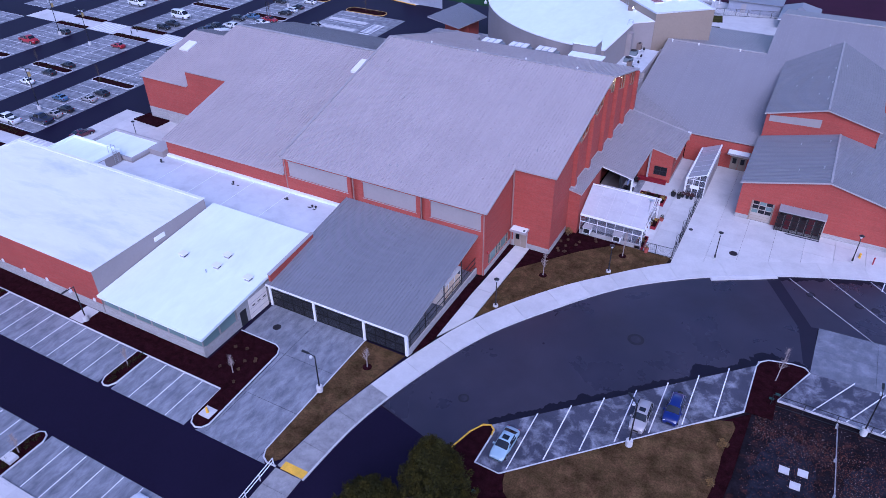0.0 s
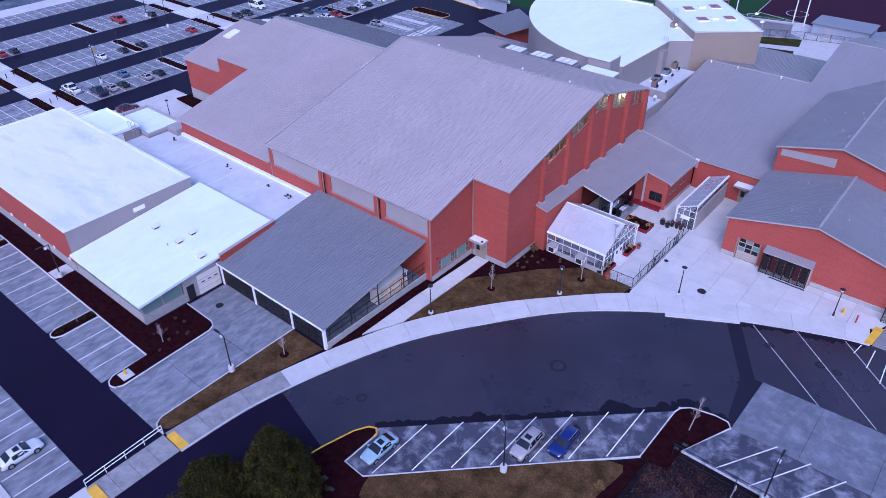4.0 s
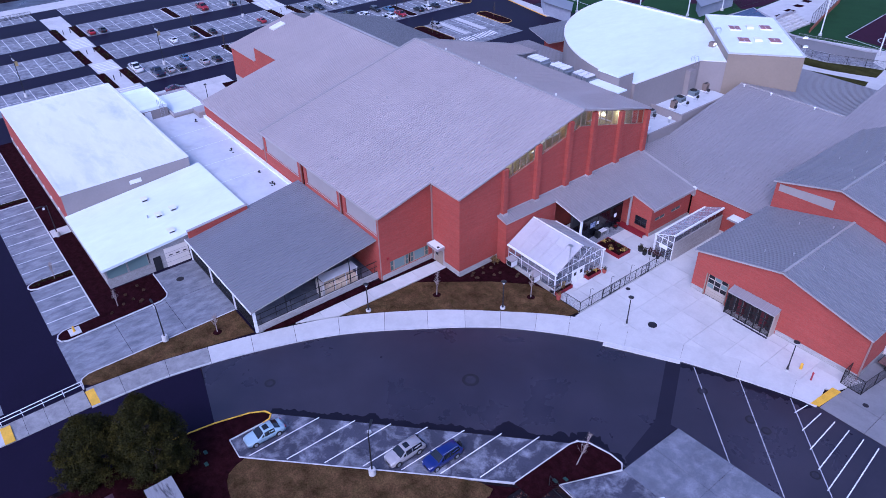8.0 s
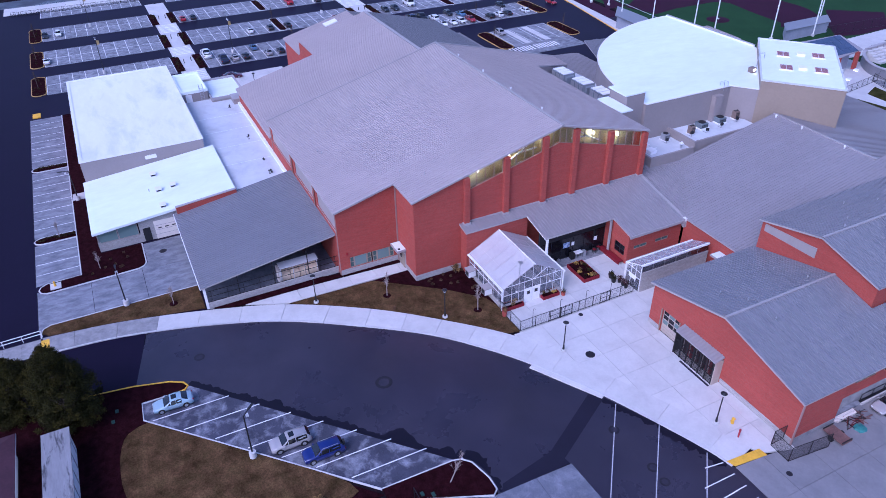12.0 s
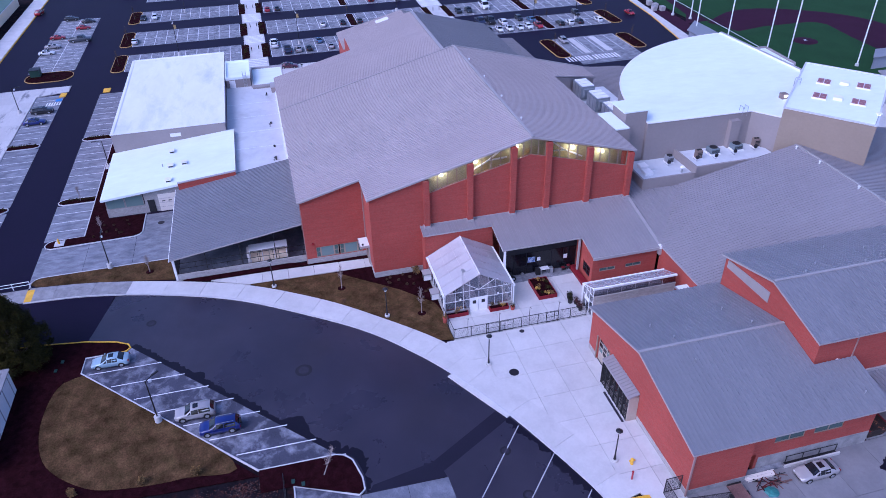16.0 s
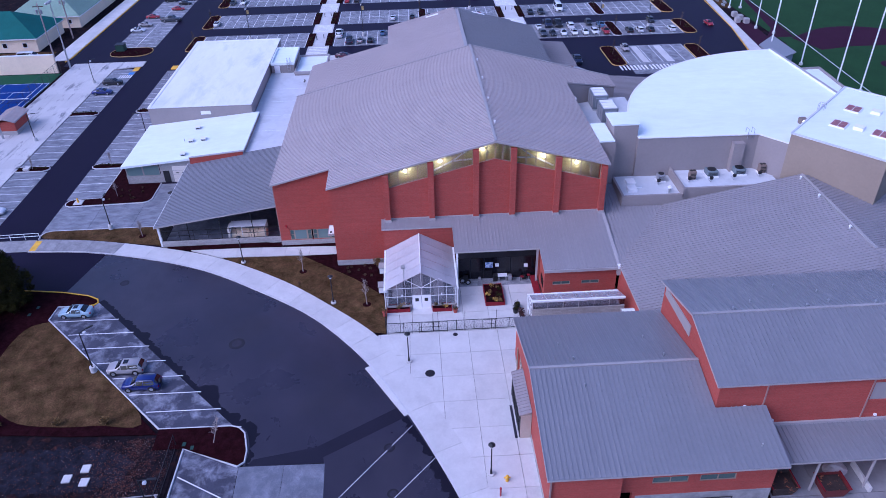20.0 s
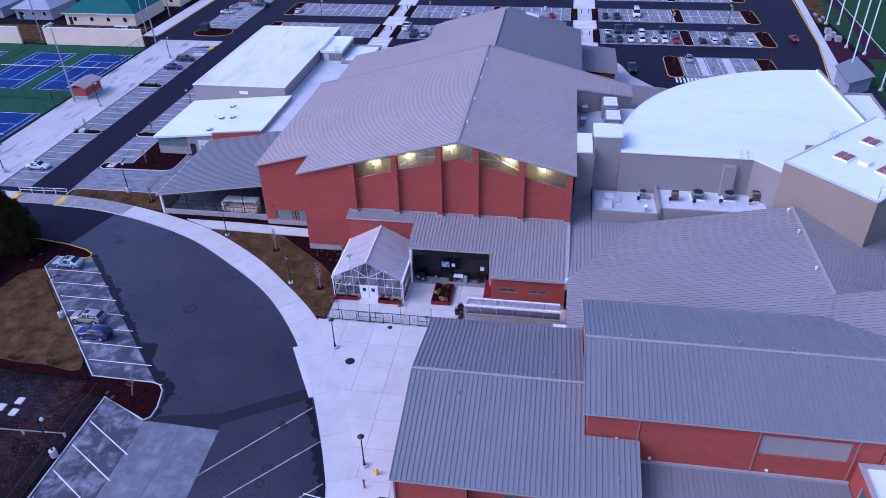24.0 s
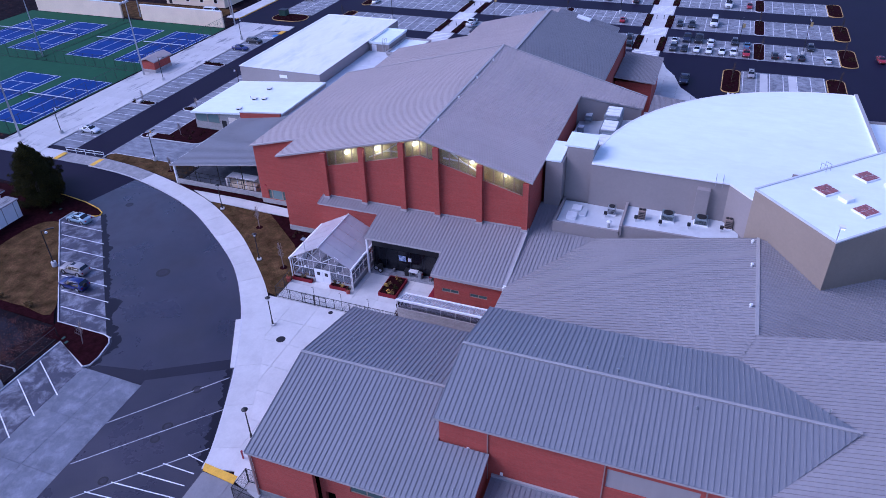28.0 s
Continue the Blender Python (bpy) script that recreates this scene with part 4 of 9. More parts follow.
prism(bm, [(-50.74, 48.9), (-50.28, 48.9), (-50.28, 57.7), (-50.74, 57.7)], lambda x, y: wz(x, y) + 0.29, lambda x, y: wz(x, y) + 0.205)
part("coping", bm, TRIM, w2)
wall_part(w2, BLOCK, (-51, 57.6), (-67.2, 57.6), 0.4, 0, 4.9)
for k in range(6):
    x0 = -67.0 + k * 2.63
    window(w2, (x0, 38), (x0 + 2.6, 38), 1.5, 2.95, 1, 1, STUCCO, GREEN_GLASS)
for k in range(2):
    window(w2, (-51.2, 38.1 + k * 2.7), (-51.2, 40.75 + k * 2.7), 1.3, 3.1, 1, 1, STUCCO, GREEN_GLASS)
door = part("roller_door", boxes((-51.24, -51.12, 45.6, 48.75, 0, 2.85)), CREAM_WHITE, w2, "white panelled roller door")
for k in range(1, 4):
    part("door_rib", boxes((-51.12, -51.1, 45.6, 48.75, k * 0.71 - 0.02, k * 0.71 + 0.02)), TRIM, door)
    part("vision_slot", boxes((-51.12, -51.1, 45.1 + k * 0.95, 45.6 + k * 0.95, 1.62, 1.78)), BLACK, door)
part("door", boxes((-51.24, -51.14, 44.0, 45.0, 0, 2.1)), DARK, w2, "grey steel door")
link_roof = thing("link_roof", "flat white-grey membrane roof between the wings", "roof")
part("roof", boxes((-89.9, -50.9, 56.4, 66.0, 4.0, 4.35)), MEMBRANE, link_roof)
part("wall", boxes((-87.8, -51.2, 57.0, 65.9, 0, 4.0)), BLOCK, link_roof)
part("membrane_upstand", boxes((-84.2, -51.0, 65.5, 65.96, 4.35, 4.75)), WHITE_ROOF, link_roof, "white membrane turned up against the brick")
for x in (-80.1, -73.6, -67.0, -60.4):
    part("membrane_seam", boxes((x, x + 0.07, 56.5, 65.5, 4.35, 4.362)), WHITE_ROOF, link_roof)
pent = thing("roof_penthouse", "small white-roofed stair penthouse with a metal door", "building")
part("wall", boxes((-99, -90, 56.6, 61.2, 0, 6.0)), STUCCO, pent)
part("roof", boxes((-99.0, -89.4, 56.7, 61.1, 6.0, 6.15)), WHITE_ROOF, pent)
part("parapet", boxes((-99.3, -99.0, 56.5, 61.3, 6.0, 6.5), (-89.4, -89.1, 56.5, 61.3, 6.0, 6.5), (-99.0, -89.4, 56.5, 56.7, 6.0, 6.5), (-99.0, -89.4, 61.1, 61.3, 6.0, 6.5)), WHITE_ROOF, pent, "white parapet round the penthouse roof")
part("wall", boxes((-90.0, -89.2, 56.6, 61.2, 4.36, 6.0)), STUCCO, pent)
part("door", boxes((-89.2, -89.13, 57.2, 58.3, 4.36, 5.85)), WHITE, pent)
bm = bmesh.new()
for y in (59.9, 60.5):
    bar(bm, (-89.0, y, 4.4), (-89.0, y, 7.3), 0.06)
    bar(bm, (-89.0, y, 7.3), (-89.9, y, 7.3), 0.06)
    bar(bm, (-89.9, y, 7.3), (-89.9, y, 6.2), 0.06)
for k in range(8):
    bar(bm, (-89.0, 59.9, 4.6 + k * 0.3), (-89.0, 60.5, 4.6 + k * 0.3), 0.04)
part("ladder", bm, STEEL, pent, "galvanised roof ladder")
low = thing("low_block", "low block with a pale blue-white flat roof and grey parapet", "building")
part("wall", boxes((-97.8, -87.3, 61.5, 67.7, 0, 4.7)), STUCCO, low)
part("roof", boxes((-97.6, -87.5, 61.7, 67.5, 4.7, 4.8)), WHITE_ROOF, low)
part("parapet", boxes((-97.9, -97.6, 61.4, 67.8, 4.7, 5.15), (-87.5, -87.2, 61.4, 67.8, 4.7, 5.15), (-97.6, -87.5, 61.4, 61.7, 4.7, 5.15), (-97.6, -87.5, 67.5, 67.8, 4.7, 5.15)), TRIM, low, "grey flashed parapet")
part("wall", boxes((-87.2, -84.35, 64.9, 67.7, 0, 5.3)), STUCCO, low, "grey stair head beside the brick hall")
part("coping", boxes((-87.2, -84.35, 64.8, 67.8, 5.3, 5.4)), TRIM, low)

# ---- low wing before the gymnasium ----
pz = lambda x, y: 6.95 - 0.215 * (x + 24.6)
wing = thing("classroom_wing", "low brick classroom wing with a grey metal roof", "building")
roof_plane(wing, [(-24.6, 80.5), (-22.8, 80.5), (-22.8, 89.6), (-24.6, 89.6)], pz, "x", METAL_MID, label="narrow roof strip behind the greenhouse")
roof_plane(wing, [(-24.6, 89.6), (-18.3, 89.6), (-18.3, 100.2), (-24.6, 100.2)], pz, "x", METAL_MID, label="roof over the covered work area")
roof_plane(wing, [(-24.6, 100.2), (-14.6, 100.2), (-14.6, 109.3), (-24.6, 109.3)], pz, "x", METAL_MID, label="roof of the classroom")
part("gutter", boxes((-18.35, -18.24, 89.6, 100.2, pz(-18.3, 0) - 0.2, pz(-18.3, 0) - 0.06)), TRIM, wing)
part("gutter", boxes((-14.65, -14.5, 100.2, 109.3, pz(-14.6, 0) - 0.4, pz(-14.6, 0) - 0.02)), TRIM, wing)
bm = bmesh.new()
prism(bm, [(-24.6, 109.2), (-14.5, 109.2), (-14.5, 109.6), (-24.6, 109.6)], lambda x, y: pz(x, y) + 0.06, lambda x, y: pz(x, y) - 1.2)
part("valley_flashing", bm, TRIM, wing)
wall_part(wing, BRICK, (-23.0, 80.7), (-23.0, 89.8), 0.4, 0, pz(-23, 0) - 0.3, label="brick wall behind the greenhouse")
wall_part(wing, BRICK, (-24.6, 80.7), (-23.0, 80.7), 0.3, 0, pz(-24.6, 0) - 0.3, pz(-23, 0) - 0.3)
bm = bmesh.new()
bar(bm, (-22.9, 89.68, pz(-22.9, 0) - 0.26), (-18.4, 89.68, pz(-18.4, 0) - 0.26), 0.12, 0.16)
part("verge_board", bm, WHITE, wing)
# Set forward and near-black: the deep shade under the roof is in its colour.
wall_part(wing, DARK, (-19.9, 89.8), (-19.9, 100.4), 0.3, 0, pz(-19.9, 0) - 0.3, label="back wall with the work area's deep shade put into its near-black colour")
for k in range(6):
    y = 90.0 + k * 1.72
    part("glazed_panel", boxes((-19.9, -19.85, y + 0.05, y + 1.67, 0.3, 3.4)), SMOKED, wing, "dark glazed panel")
part("floor_slab", boxes((-19.9, -18.3, 89.8, 100.2, 0.1, 0.145)), CONC_OLD, wing)
wall_part(wing, BRICK, (-22.6, 100.4), (-15.0, 100.4), 0.35, 0, pz(-22.6, 0) - 0.3, pz(-15, 0) - 0.3, holes=((5.0, 7.0, 1.1, 2.6),), label="brick return wall")
wall_part(wing, BRICK, (-15.0, 100.4), (-15.0, 109.3), 0.35, 0, pz(-15, 0) - 0.3, holes=((1.0, 3.2, 2.2, 2.75), (4.6, 6.8, 2.2, 2.75)), label="brick end wall with slit windows")
window(wing, (-17.6, 100.4), (-15.6, 100.4), 1.1, 2.6, 2, 2, BLACK, SMOKED)
window(wing, (-15.0, 101.4), (-15.0, 103.6), 2.2, 2.75, 2, 1, STUCCO_TAN, GREEN_DARK)
window(wing, (-15.0, 105.0), (-15.0, 107.2), 2.2, 2.75, 2, 1, STUCCO_TAN, GREEN_DARK)
for y in (89.9, 100.0):
    part("post", boxes((-18.5, -18.25, y - 0.12, y + 0.12, 0.1, pz(-18.4, 0) - 0.3)), WHITE if y < 90 else TRIM, wing)
band(wing, (-15.0, 100.4), (-15.0, 109.3), 0, 0.7)

# ---- commons: the broad roof east of the wing ----
bz = lambda x, y: 4.9 + 0.203 * (y - 109.2)
commons = thing("commons", "large commons building under a broad grey metal roof", "building")
vx = lambda x: 109.3 + max(0, 0.160 * (-14.7 - x)) / 0.203
l2 = lambda x, y: 4.85 + 0.16 * (-14.7 - x)
roof_plane(commons, [(-31, 109.55), (-14.7, 109.5), (-25.6, vx(-25.6)), (-25.7, 112.25), (-31, 112.25)], l2, "x", METAL_MID, label="connecting roof slope")
roof_plane(commons, [(-14.7, 109.4), (-4.4, 109.4), (-4.4, 134.5), (-8, 135.7), (-25.6, 135.7), (-25.6, vx(-25.6))], bz, "y", METAL_MID, label="western roof slope")
UR = 150.6
roof_plane(commons, [(-8, 135.7), (-4.4, 134.3), (3.6, 143.0), (3.6, UR), (-8, UR)], bz, "y", METAL_MID, label="upper western roof slope")
sz = lambda x, y: bz(x, y) - 0.035 * (x - 3.6)
roof_plane(commons, [(3.6, 143.0), (11.2, 136.2), (11.2, UR), (3.6, UR)], sz, "y", METAL_MID, label="southern run of the roof slope")
roof_plane(commons, [(-8, UR), (11.2, UR), (11.2, 167), (-8, 167)], lambda x, y: bz(0, UR) - 0.27 - 0.203 * (y - UR), "y", METAL_MID, label="upper eastern roof slope")
part("ridge_cap", boxes((-8, 11.2, UR - 0.15, UR + 0.15, bz(0, UR) - 0.1, bz(0, UR) + 0.13)), RIDGE, commons)
ez = lambda x, y: 10.28 - 0.203 * (y - 135.7)
roof_plane(commons, [(-25.6, 135.7), (-8.0, 135.7), (-8.0, 166.2), (-36.0, 166.2), (-36.0, 157.0), (-33.4, 157.0), (-25.6, 149.0)], ez, "y", METAL_MID, label="eastern roof slope")
part("ridge_cap", boxes((-25.6, -8, 135.52, 135.88, 10.27, 10.42)), RIDGE, commons)
bm = bmesh.new()
wall(bm, (-8.0, UR), (-8.0, 135.7), 0.3, 0, bz(0, UR) - 0.3, bz(0, 135.7) - 0.3)
part("wall", bm, TRIM, commons, "flashed step wall between the roofs")
wall_part(commons, BRICK, (-14.9, 109.6), (-4.4, 109.6), 0.35, 0, 4.55, label="brick wall beside the alley")
wall_part(commons, BRICK, (10.9, 134.7), (10.9, UR), 0.35, 0, sz(11, 134.7) - 0.4, sz(11, UR) - 0.35, label="brick wall under the southern rake")
part("pale_panel", boxes((10.86, 10.96, 135.0, 136.0, 7.0, 9.15)), INFILL, commons, "pale upright panel in the brick wall")
part("scupper", boxes((-14.95, -14.4, 109.2, 109.7, 4.6, 5.0)), WHITE, commons, "white gutter head at the valley end")
boiler = thing("flat_block", "low brick block with a white flat roof beside the hall", "building")
wall_part(boiler, BRICK, (11.0, 133.0), (22, 133.0), 0.3, 0, 7.2, holes=((1.6, 3.0, 4.9, 6.4),), label="brick end wall")
window(boiler, (12.6, 133.0), (14.0, 133.0), 4.9, 6.4, 1, 1, TRIM, GREEN_DARK)
wall_part(boiler, BRICK, (22, 133.0), (22, 150), 0.3, 0, 7.2)
wall_part(boiler, BRICK, (22, 150), (11.0, 150), 0.3, 0, 7.2)
part("roof", boxes((11.3, 21.7, 133.3, 149.7, 6.7, 7.0)), WHITE_ROOF, boiler, "white membrane flat roof")
part("coping", boxes((10.98, 22.05, 132.95, 133.35, 7.2, 7.28), (21.65, 22.05, 133.35, 149.7, 7.2, 7.28), (10.98, 11.3, 133.35, 149.7, 7.0, 7.28)), TRIM, boiler)
for y0 in (-7.7, -6.5):
    d = part("door", boxes((y0, y0 + 1.15, 109.45, 109.6, 0.15, 2.35)), STUCCO_TAN, commons, "tan door leaf")
    part("vision_pane", boxes((y0 + 0.3, y0 + 0.85, 109.43, 109.45, 1.2, 2.1)), SMOKED, d)
part("door_surround", boxes((-7.9, -5.2, 109.5, 109.58, 2.35, 3.2)), CREAM_WHITE, commons)
part("door_canopy", boxes((-8.3, -5.0, 108.0, 109.6, 3.2, 3.42)), TRIM, commons)
part("canopy_top", boxes((-8.2, -5.1, 108.1, 109.55, 3.42, 3.44)), WHITE_ROOF, commons)

# ---- workshop (lower gable) and shop hall (higher gable) ----
az = lambda x, y: 8.55 - 0.245 * abs(x - 6.1)
shop = thing("workshop", "brick workshop with a low-pitched grey metal roof", "building")
roof_plane(shop, [(-4.7, 95.0), (6.1, 95.0), (6.1, 111.0), (-4.7, 111.0)], az, "x", METAL_DK, label="northern roof slope")
roof_plane(shop, [(6.1, 95.0), (16.8, 95.0), (16.8, 111.0), (6.1, 111.0)], az, "x", METAL_DK, label="southern roof slope")
roof_plane(shop, [(11.1, 111.0), (16.8, 111.0), (16.8, 115.6), (11.1, 115.6)], az, "x", METAL_DK, label="southern roof slope past the hall")
part("ridge_cap", boxes((5.96, 6.24, 95.0, 111.0, 8.56, 8.68)), RIDGE, shop)
at_ = lambda x: az(x, 0) - 0.3
wall_part(shop, BRICK, (-4.4, 95.4), (16.5, 95.4), 0.4, 0, at_(-4.4), at_(16.5), peak=(10.5, at_(6.1)), holes=((1.9, 4.7, 0, 3.35), (5.7, 11.1, 0, 3.2)), label="gable wall of red brick")
wall_part(shop, BRICK, (16.5, 95.4), (16.5, 101.5), 0.4, 0, at_(16.5))
wall_part(shop, BRICK, (15.6, 101.5), (15.6, 115.4), 0.4, 0, at_(15.6), holes=((0.4, 1.4, 0, 2.2), (3.0, 6.2, 3.2, 4.0), (7.2, 10.4, 3.2, 4.0)))
window(shop, (15.6, 104.5), (15.6, 107.7), 3.2, 4.0, 2, 1, STUCCO_TAN, GREEN_DARK)
window(shop, (15.6, 108.7), (15.6, 111.9), 3.2, 4.0, 2, 1, STUCCO_TAN, GREEN_DARK)
wall_part(shop, BRICK, (15.6, 115.4), (10, 115.4), 0.4, 0, at_(15.6), at_(11))
wall_part(shop, BRICK, (-4.4, 110.8), (-4.4, 95.4), 0.4, 0, at_(-4.4))
band(shop, (-4.4, 95.4), (-2.6, 95.4), 0, 0.8)
band(shop, (7.1, 95.4), (16.5, 95.4), 0, 0.8)
band(shop, (15.6, 103.2), (15.6, 115.4), 0, 1.7, material=CONC_STAINED)
band(shop, (16.5, 95.4), (16.5, 101.5), 0, 0.75, material=CONC_STAINED)
TAN_DOOR = surface("tan_door_panel", (0.40, 0.34, 0.29), 0.6, 0, 0.08)
gdoor = part("sectional_door", boxes((-2.48, 0.28, 95.62, 95.68, 0.1, 1.25)), TAN_DOOR, shop, "tan sectional door with three glazed rows")
for k in range(4):
    z = 1.25 + k * 0.68
    part("door_rail", boxes((-2.48, 0.28, 95.6, 95.69, z, z + 0.1)), TAN_DOOR, gdoor)
for k in range(4):
    x = -2.48 + k * 0.887
    part("door_stile", boxes((x, x + 0.1, 95.6, 95.69, 1.25, 3.35)), TAN_DOOR, gdoor)
for i in range(3):
    for k in range(3):
        x, z = -2.38 + i * 0.887, 1.35 + k * 0.68
        # Every third pane is paler glass, a reflection put into its colour.
        part("pane", boxes((x, x + 0.787, 95.63, 95.645, z, z + 0.58)), SMOKED if (i + k) % 3 else GREEN_GLASS, gdoor)
for k in range(2):
    part("panel_groove", boxes((-2.48, 0.28, 95.61, 95.62, 0.46 + k * 0.4, 0.49 + k * 0.4)), STUCCO_TAN, gdoor)
for x in (-2.62, 0.3):
    part("door_jamb", boxes((x, x + 0.12, 95.3, 95.7, 0.1, 3.4)), STUCCO_TAN, shop)
for x, y in ((16.6, 95.4),):
    part("downpipe", boxes((x - 0.05, x + 0.1, y - 0.12, y + 0.03, 0.1, 5.7)), PIPE, shop)
MANHOLE_GREY = surface("dull_iron", (0.034, 0.030, 0.047), 0.7, 0.2, 0.25, 2.0)
CAGE_BACK = surface("dark_maroon_panel", (0.05, 0.012, 0.012), 0.8, 0, 0.4, 1.2, 5.0)
# lean-to cage before the gable
cage = thing("storage_cage", "dark mesh storage cage under a small lean-to metal roof", "cage")
kz = lambda x, y: 3.72 - 0.3 * (95.36 - y)
roof_plane(cage, [(1.05, 94.15), (7.05, 94.15), (7.05, 95.36), (1.05, 95.36)], kz, "y", METAL_MID, thick=0.12)
part("end_wall", boxes((6.85, 7.03, 94.3, 95.36, 0.14, 3.28)), TAN_DOOR, cage, "tan boarded end wall")
for k in range(7):
    x = 1.12 + k * 0.955
    part("post", boxes((x - 0.06, x + 0.06, 94.25, 94.37, 0.14, 3.22)), BLACK, cage)
for k in range(6):
    x0, x1 = 1.18 + k * 0.955, 2.015 + k * 0.955
    bm = bmesh.new()
    for z in (0.25, 1.2, 2.15, 3.1):
        bar(bm, (x0, 94.31, z), (x1, 94.31, z), 0.07)
    for j in range(1, 8):
        bar(bm, (x0 + (x1 - x0) * j / 8, 94.31, 0.2), (x0 + (x1 - x0) * j / 8, 94.31, 3.15), 0.018)
    for j in range(24):
        bar(bm, (x0, 94.31, 0.25 + j * 0.12), (x1, 94.31, 0.25 + j * 0.12), 0.016)
    part("mesh_panel", bm, BLACK, cage)
    part("locker", boxes((x0 + 0.04, x1 - 0.06, 95.2, 95.9, 0.16, 2.2 + 0.25 * (k % 3))), (CAGE_BACK, RED_PAINT, CAGE_BACK)[k % 3], cage, "dark maroon locker")
    part("upright_board", boxes((x1 - 0.12, x1 - 0.03, 94.8, 94.86, 0.16, 2.5)), TAN_DOOR, cage)
part("side_mesh", boxes((1.08, 1.13, 94.35, 95.36, 0.14, 3.2)), BLACK, cage)
part("back_panel", boxes((0.9, 7.0, 96.3, 96.36, 0.1, 3.3)), CAGE_BACK, cage)
grate = boxes((2.6, 7.0, 93.85, 94.12, 0.12, 0.148))
tagged(part("drain_grate", grate, MANHOLE_GREY), "narrow dark drain grate before the cage", "drain")

hz = lambda x, y: 12.0 - 0.255 * abs(x - 3.6)
hall = thing("shop_hall", "taller brick hall with a gabled grey metal roof", "building")
roof_plane(hall, [(-4.7, 110.7), (3.6, 110.7), (3.6, 143.0), (-4.7, 134.3)], hz, "x", METAL_DK, label="northern roof slope")
roof_plane(hall, [(3.6, 110.7), (11.2, 110.7), (11.2, 136.2), (3.6, 143.0)], hz, "x", METAL_DK, label="southern roof slope")
part("ridge_cap", boxes((3.46, 3.74, 110.7, 143.0, 12.01, 12.13)), RIDGE, hall)
ht = lambda x: hz(x, 0) - 0.3
wall_part(hall, BRICK, (-4.4, 111.1), (10.9, 111.1), 0.4, 4, ht(-4.4), ht(10.9), peak=(8.0, ht(3.6)), label="gable wall above the workshop roof")
bm = bmesh.new()
pts = [(-3.9, 8.6), (3.2, 8.9), (3.2, 10.2), (-3.9, 9.55)]
v = [bm.verts.new((x, y, z)) for y in (111.02, 111.09) for x, z in pts]
for f in ((0, 1, 2, 3), (7, 6, 5, 4), (0, 4, 5, 1), (1, 5, 6, 2), (2, 6, 7, 3), (3, 7, 4, 0)):
    bm.faces.new([v[i] for i in f])
part("infill_panel", bm, PANEL_GREY, hall, "slanting grey infill panel in the gable")
wall_part(hall, BRICK, (10.9, 111.1), (10.9, 134.6), 0.4, 0, ht(10.9), holes=((14.1, 21.1, 7.0, 9.2),), label="southern brick wall")
wall_part(hall, PANEL_GREY, (10.8, 125.2), (10.8, 132.2), 0.1, 7.0, 9.2, name="infill_panel")
wall_part(hall, BRICK, (-4.4, 134.4), (-4.4, 111.1), 0.4, 0, ht(-4.4))
for y in (115.4, 125.0, 132.6):
    part("downpipe", boxes((10.9, 11.0, y - 0.05, y + 0.05, 4, 9.6)), PIPE, hall)
for y, z in ((126.3, 5.2), (116.7, 5.2), (113.7, 7.2)):
    part("wall_lamp", boxes((10.93, 11.1, y - 0.12, y + 0.12, z - 0.1, z + 0.1)), WHITE, hall)
fz = lambda x, y: 4.55 - 0.09 * (x - 10.9)
lean = thing("loading_canopy", "grey metal loading canopy along the shop hall", "canopy")
roof_plane(lean, [(11.0, 115.8), (15.1, 115.8), (15.1, 132.9), (11.0, 132.9)], fz, "x", METAL_DK)
part("flashing", boxes((10.92, 11.12, 115.8, 132.9, 4.5, 4.85)), TRIM, lean)
for y in (119.6, 124.6, 130.5):
    part("post", boxes((14.8, 14.96, y - 0.08, y + 0.08, 0.06, 3.98)), TRIM, lean)

# ---- auditorium with its curved white roof ----
CX, CY, CR = -33.0, 147.6, 32.1
arc = [(CX + CR * math.cos(radians(a)), CY + CR * math.sin(radians(a))) for a in range(-88, -181, -4)]
DOME = [(-31.5, 131.9), (-28.2, 134.5), (-42.5, 148.7), (-45, 148.9)] + [(-64.8, 148.0)] + arc[::-1][0:]
aud = thing("auditorium", "taupe auditorium with a bright white quarter-round roof", "building")
bm = bmesh.new()
prism(bm, DOME, 13.48, 0)
part("wall", bm, STUCCO, aud, "smooth taupe wall")
bm = bmesh.new()
prism(bm, DOME, 13.55, 13.48)
part("roof", bm, WHITE_ROOF, aud, "bright white membrane roof")
kerb("roof_rim", [(p[0], p[1]) for p in DOME] + [DOME[0]], WHITE, "pale metal rim round the curved roof", w=0.25, h=0.1, z=13.5)
BOX = [(-28.2, 134.4), (-19.2, 142.0), (-33.6, 157.0), (-43.0, 149.4)]
tower = thing("stage_tower", "tan stage tower with a white flat roof and red skylights", "building")
bm = bmesh.new()
prism(bm, BOX, 14.9, 0)
part("wall", bm, STUCCO_TAN, tower)
bm = bmesh.new()
prism(bm, BOX, 15.0, 14.9)
part("roof", bm, WHITE_ROOF, tower)
bm = bmesh.new()
for p, q in zip(BOX, BOX[1:] + BOX[:1]):
    bar(bm, (*p, 15.06), (*q, 15.06), 0.24, 0.16)
part("coping", bm, MEMBRANE, tower)
SKY_RED = surface("red_skylight_glazing", (0.27, 0.075, 0.07), 0.4, 0, 0.3, 1.5, 4.0, dark=(0.42, 0.30, 0.30), ramp=(0.55, 0.62))
u1, u2 = Vector((0.76, 0.65)), Vector((-0.70, 0.715))
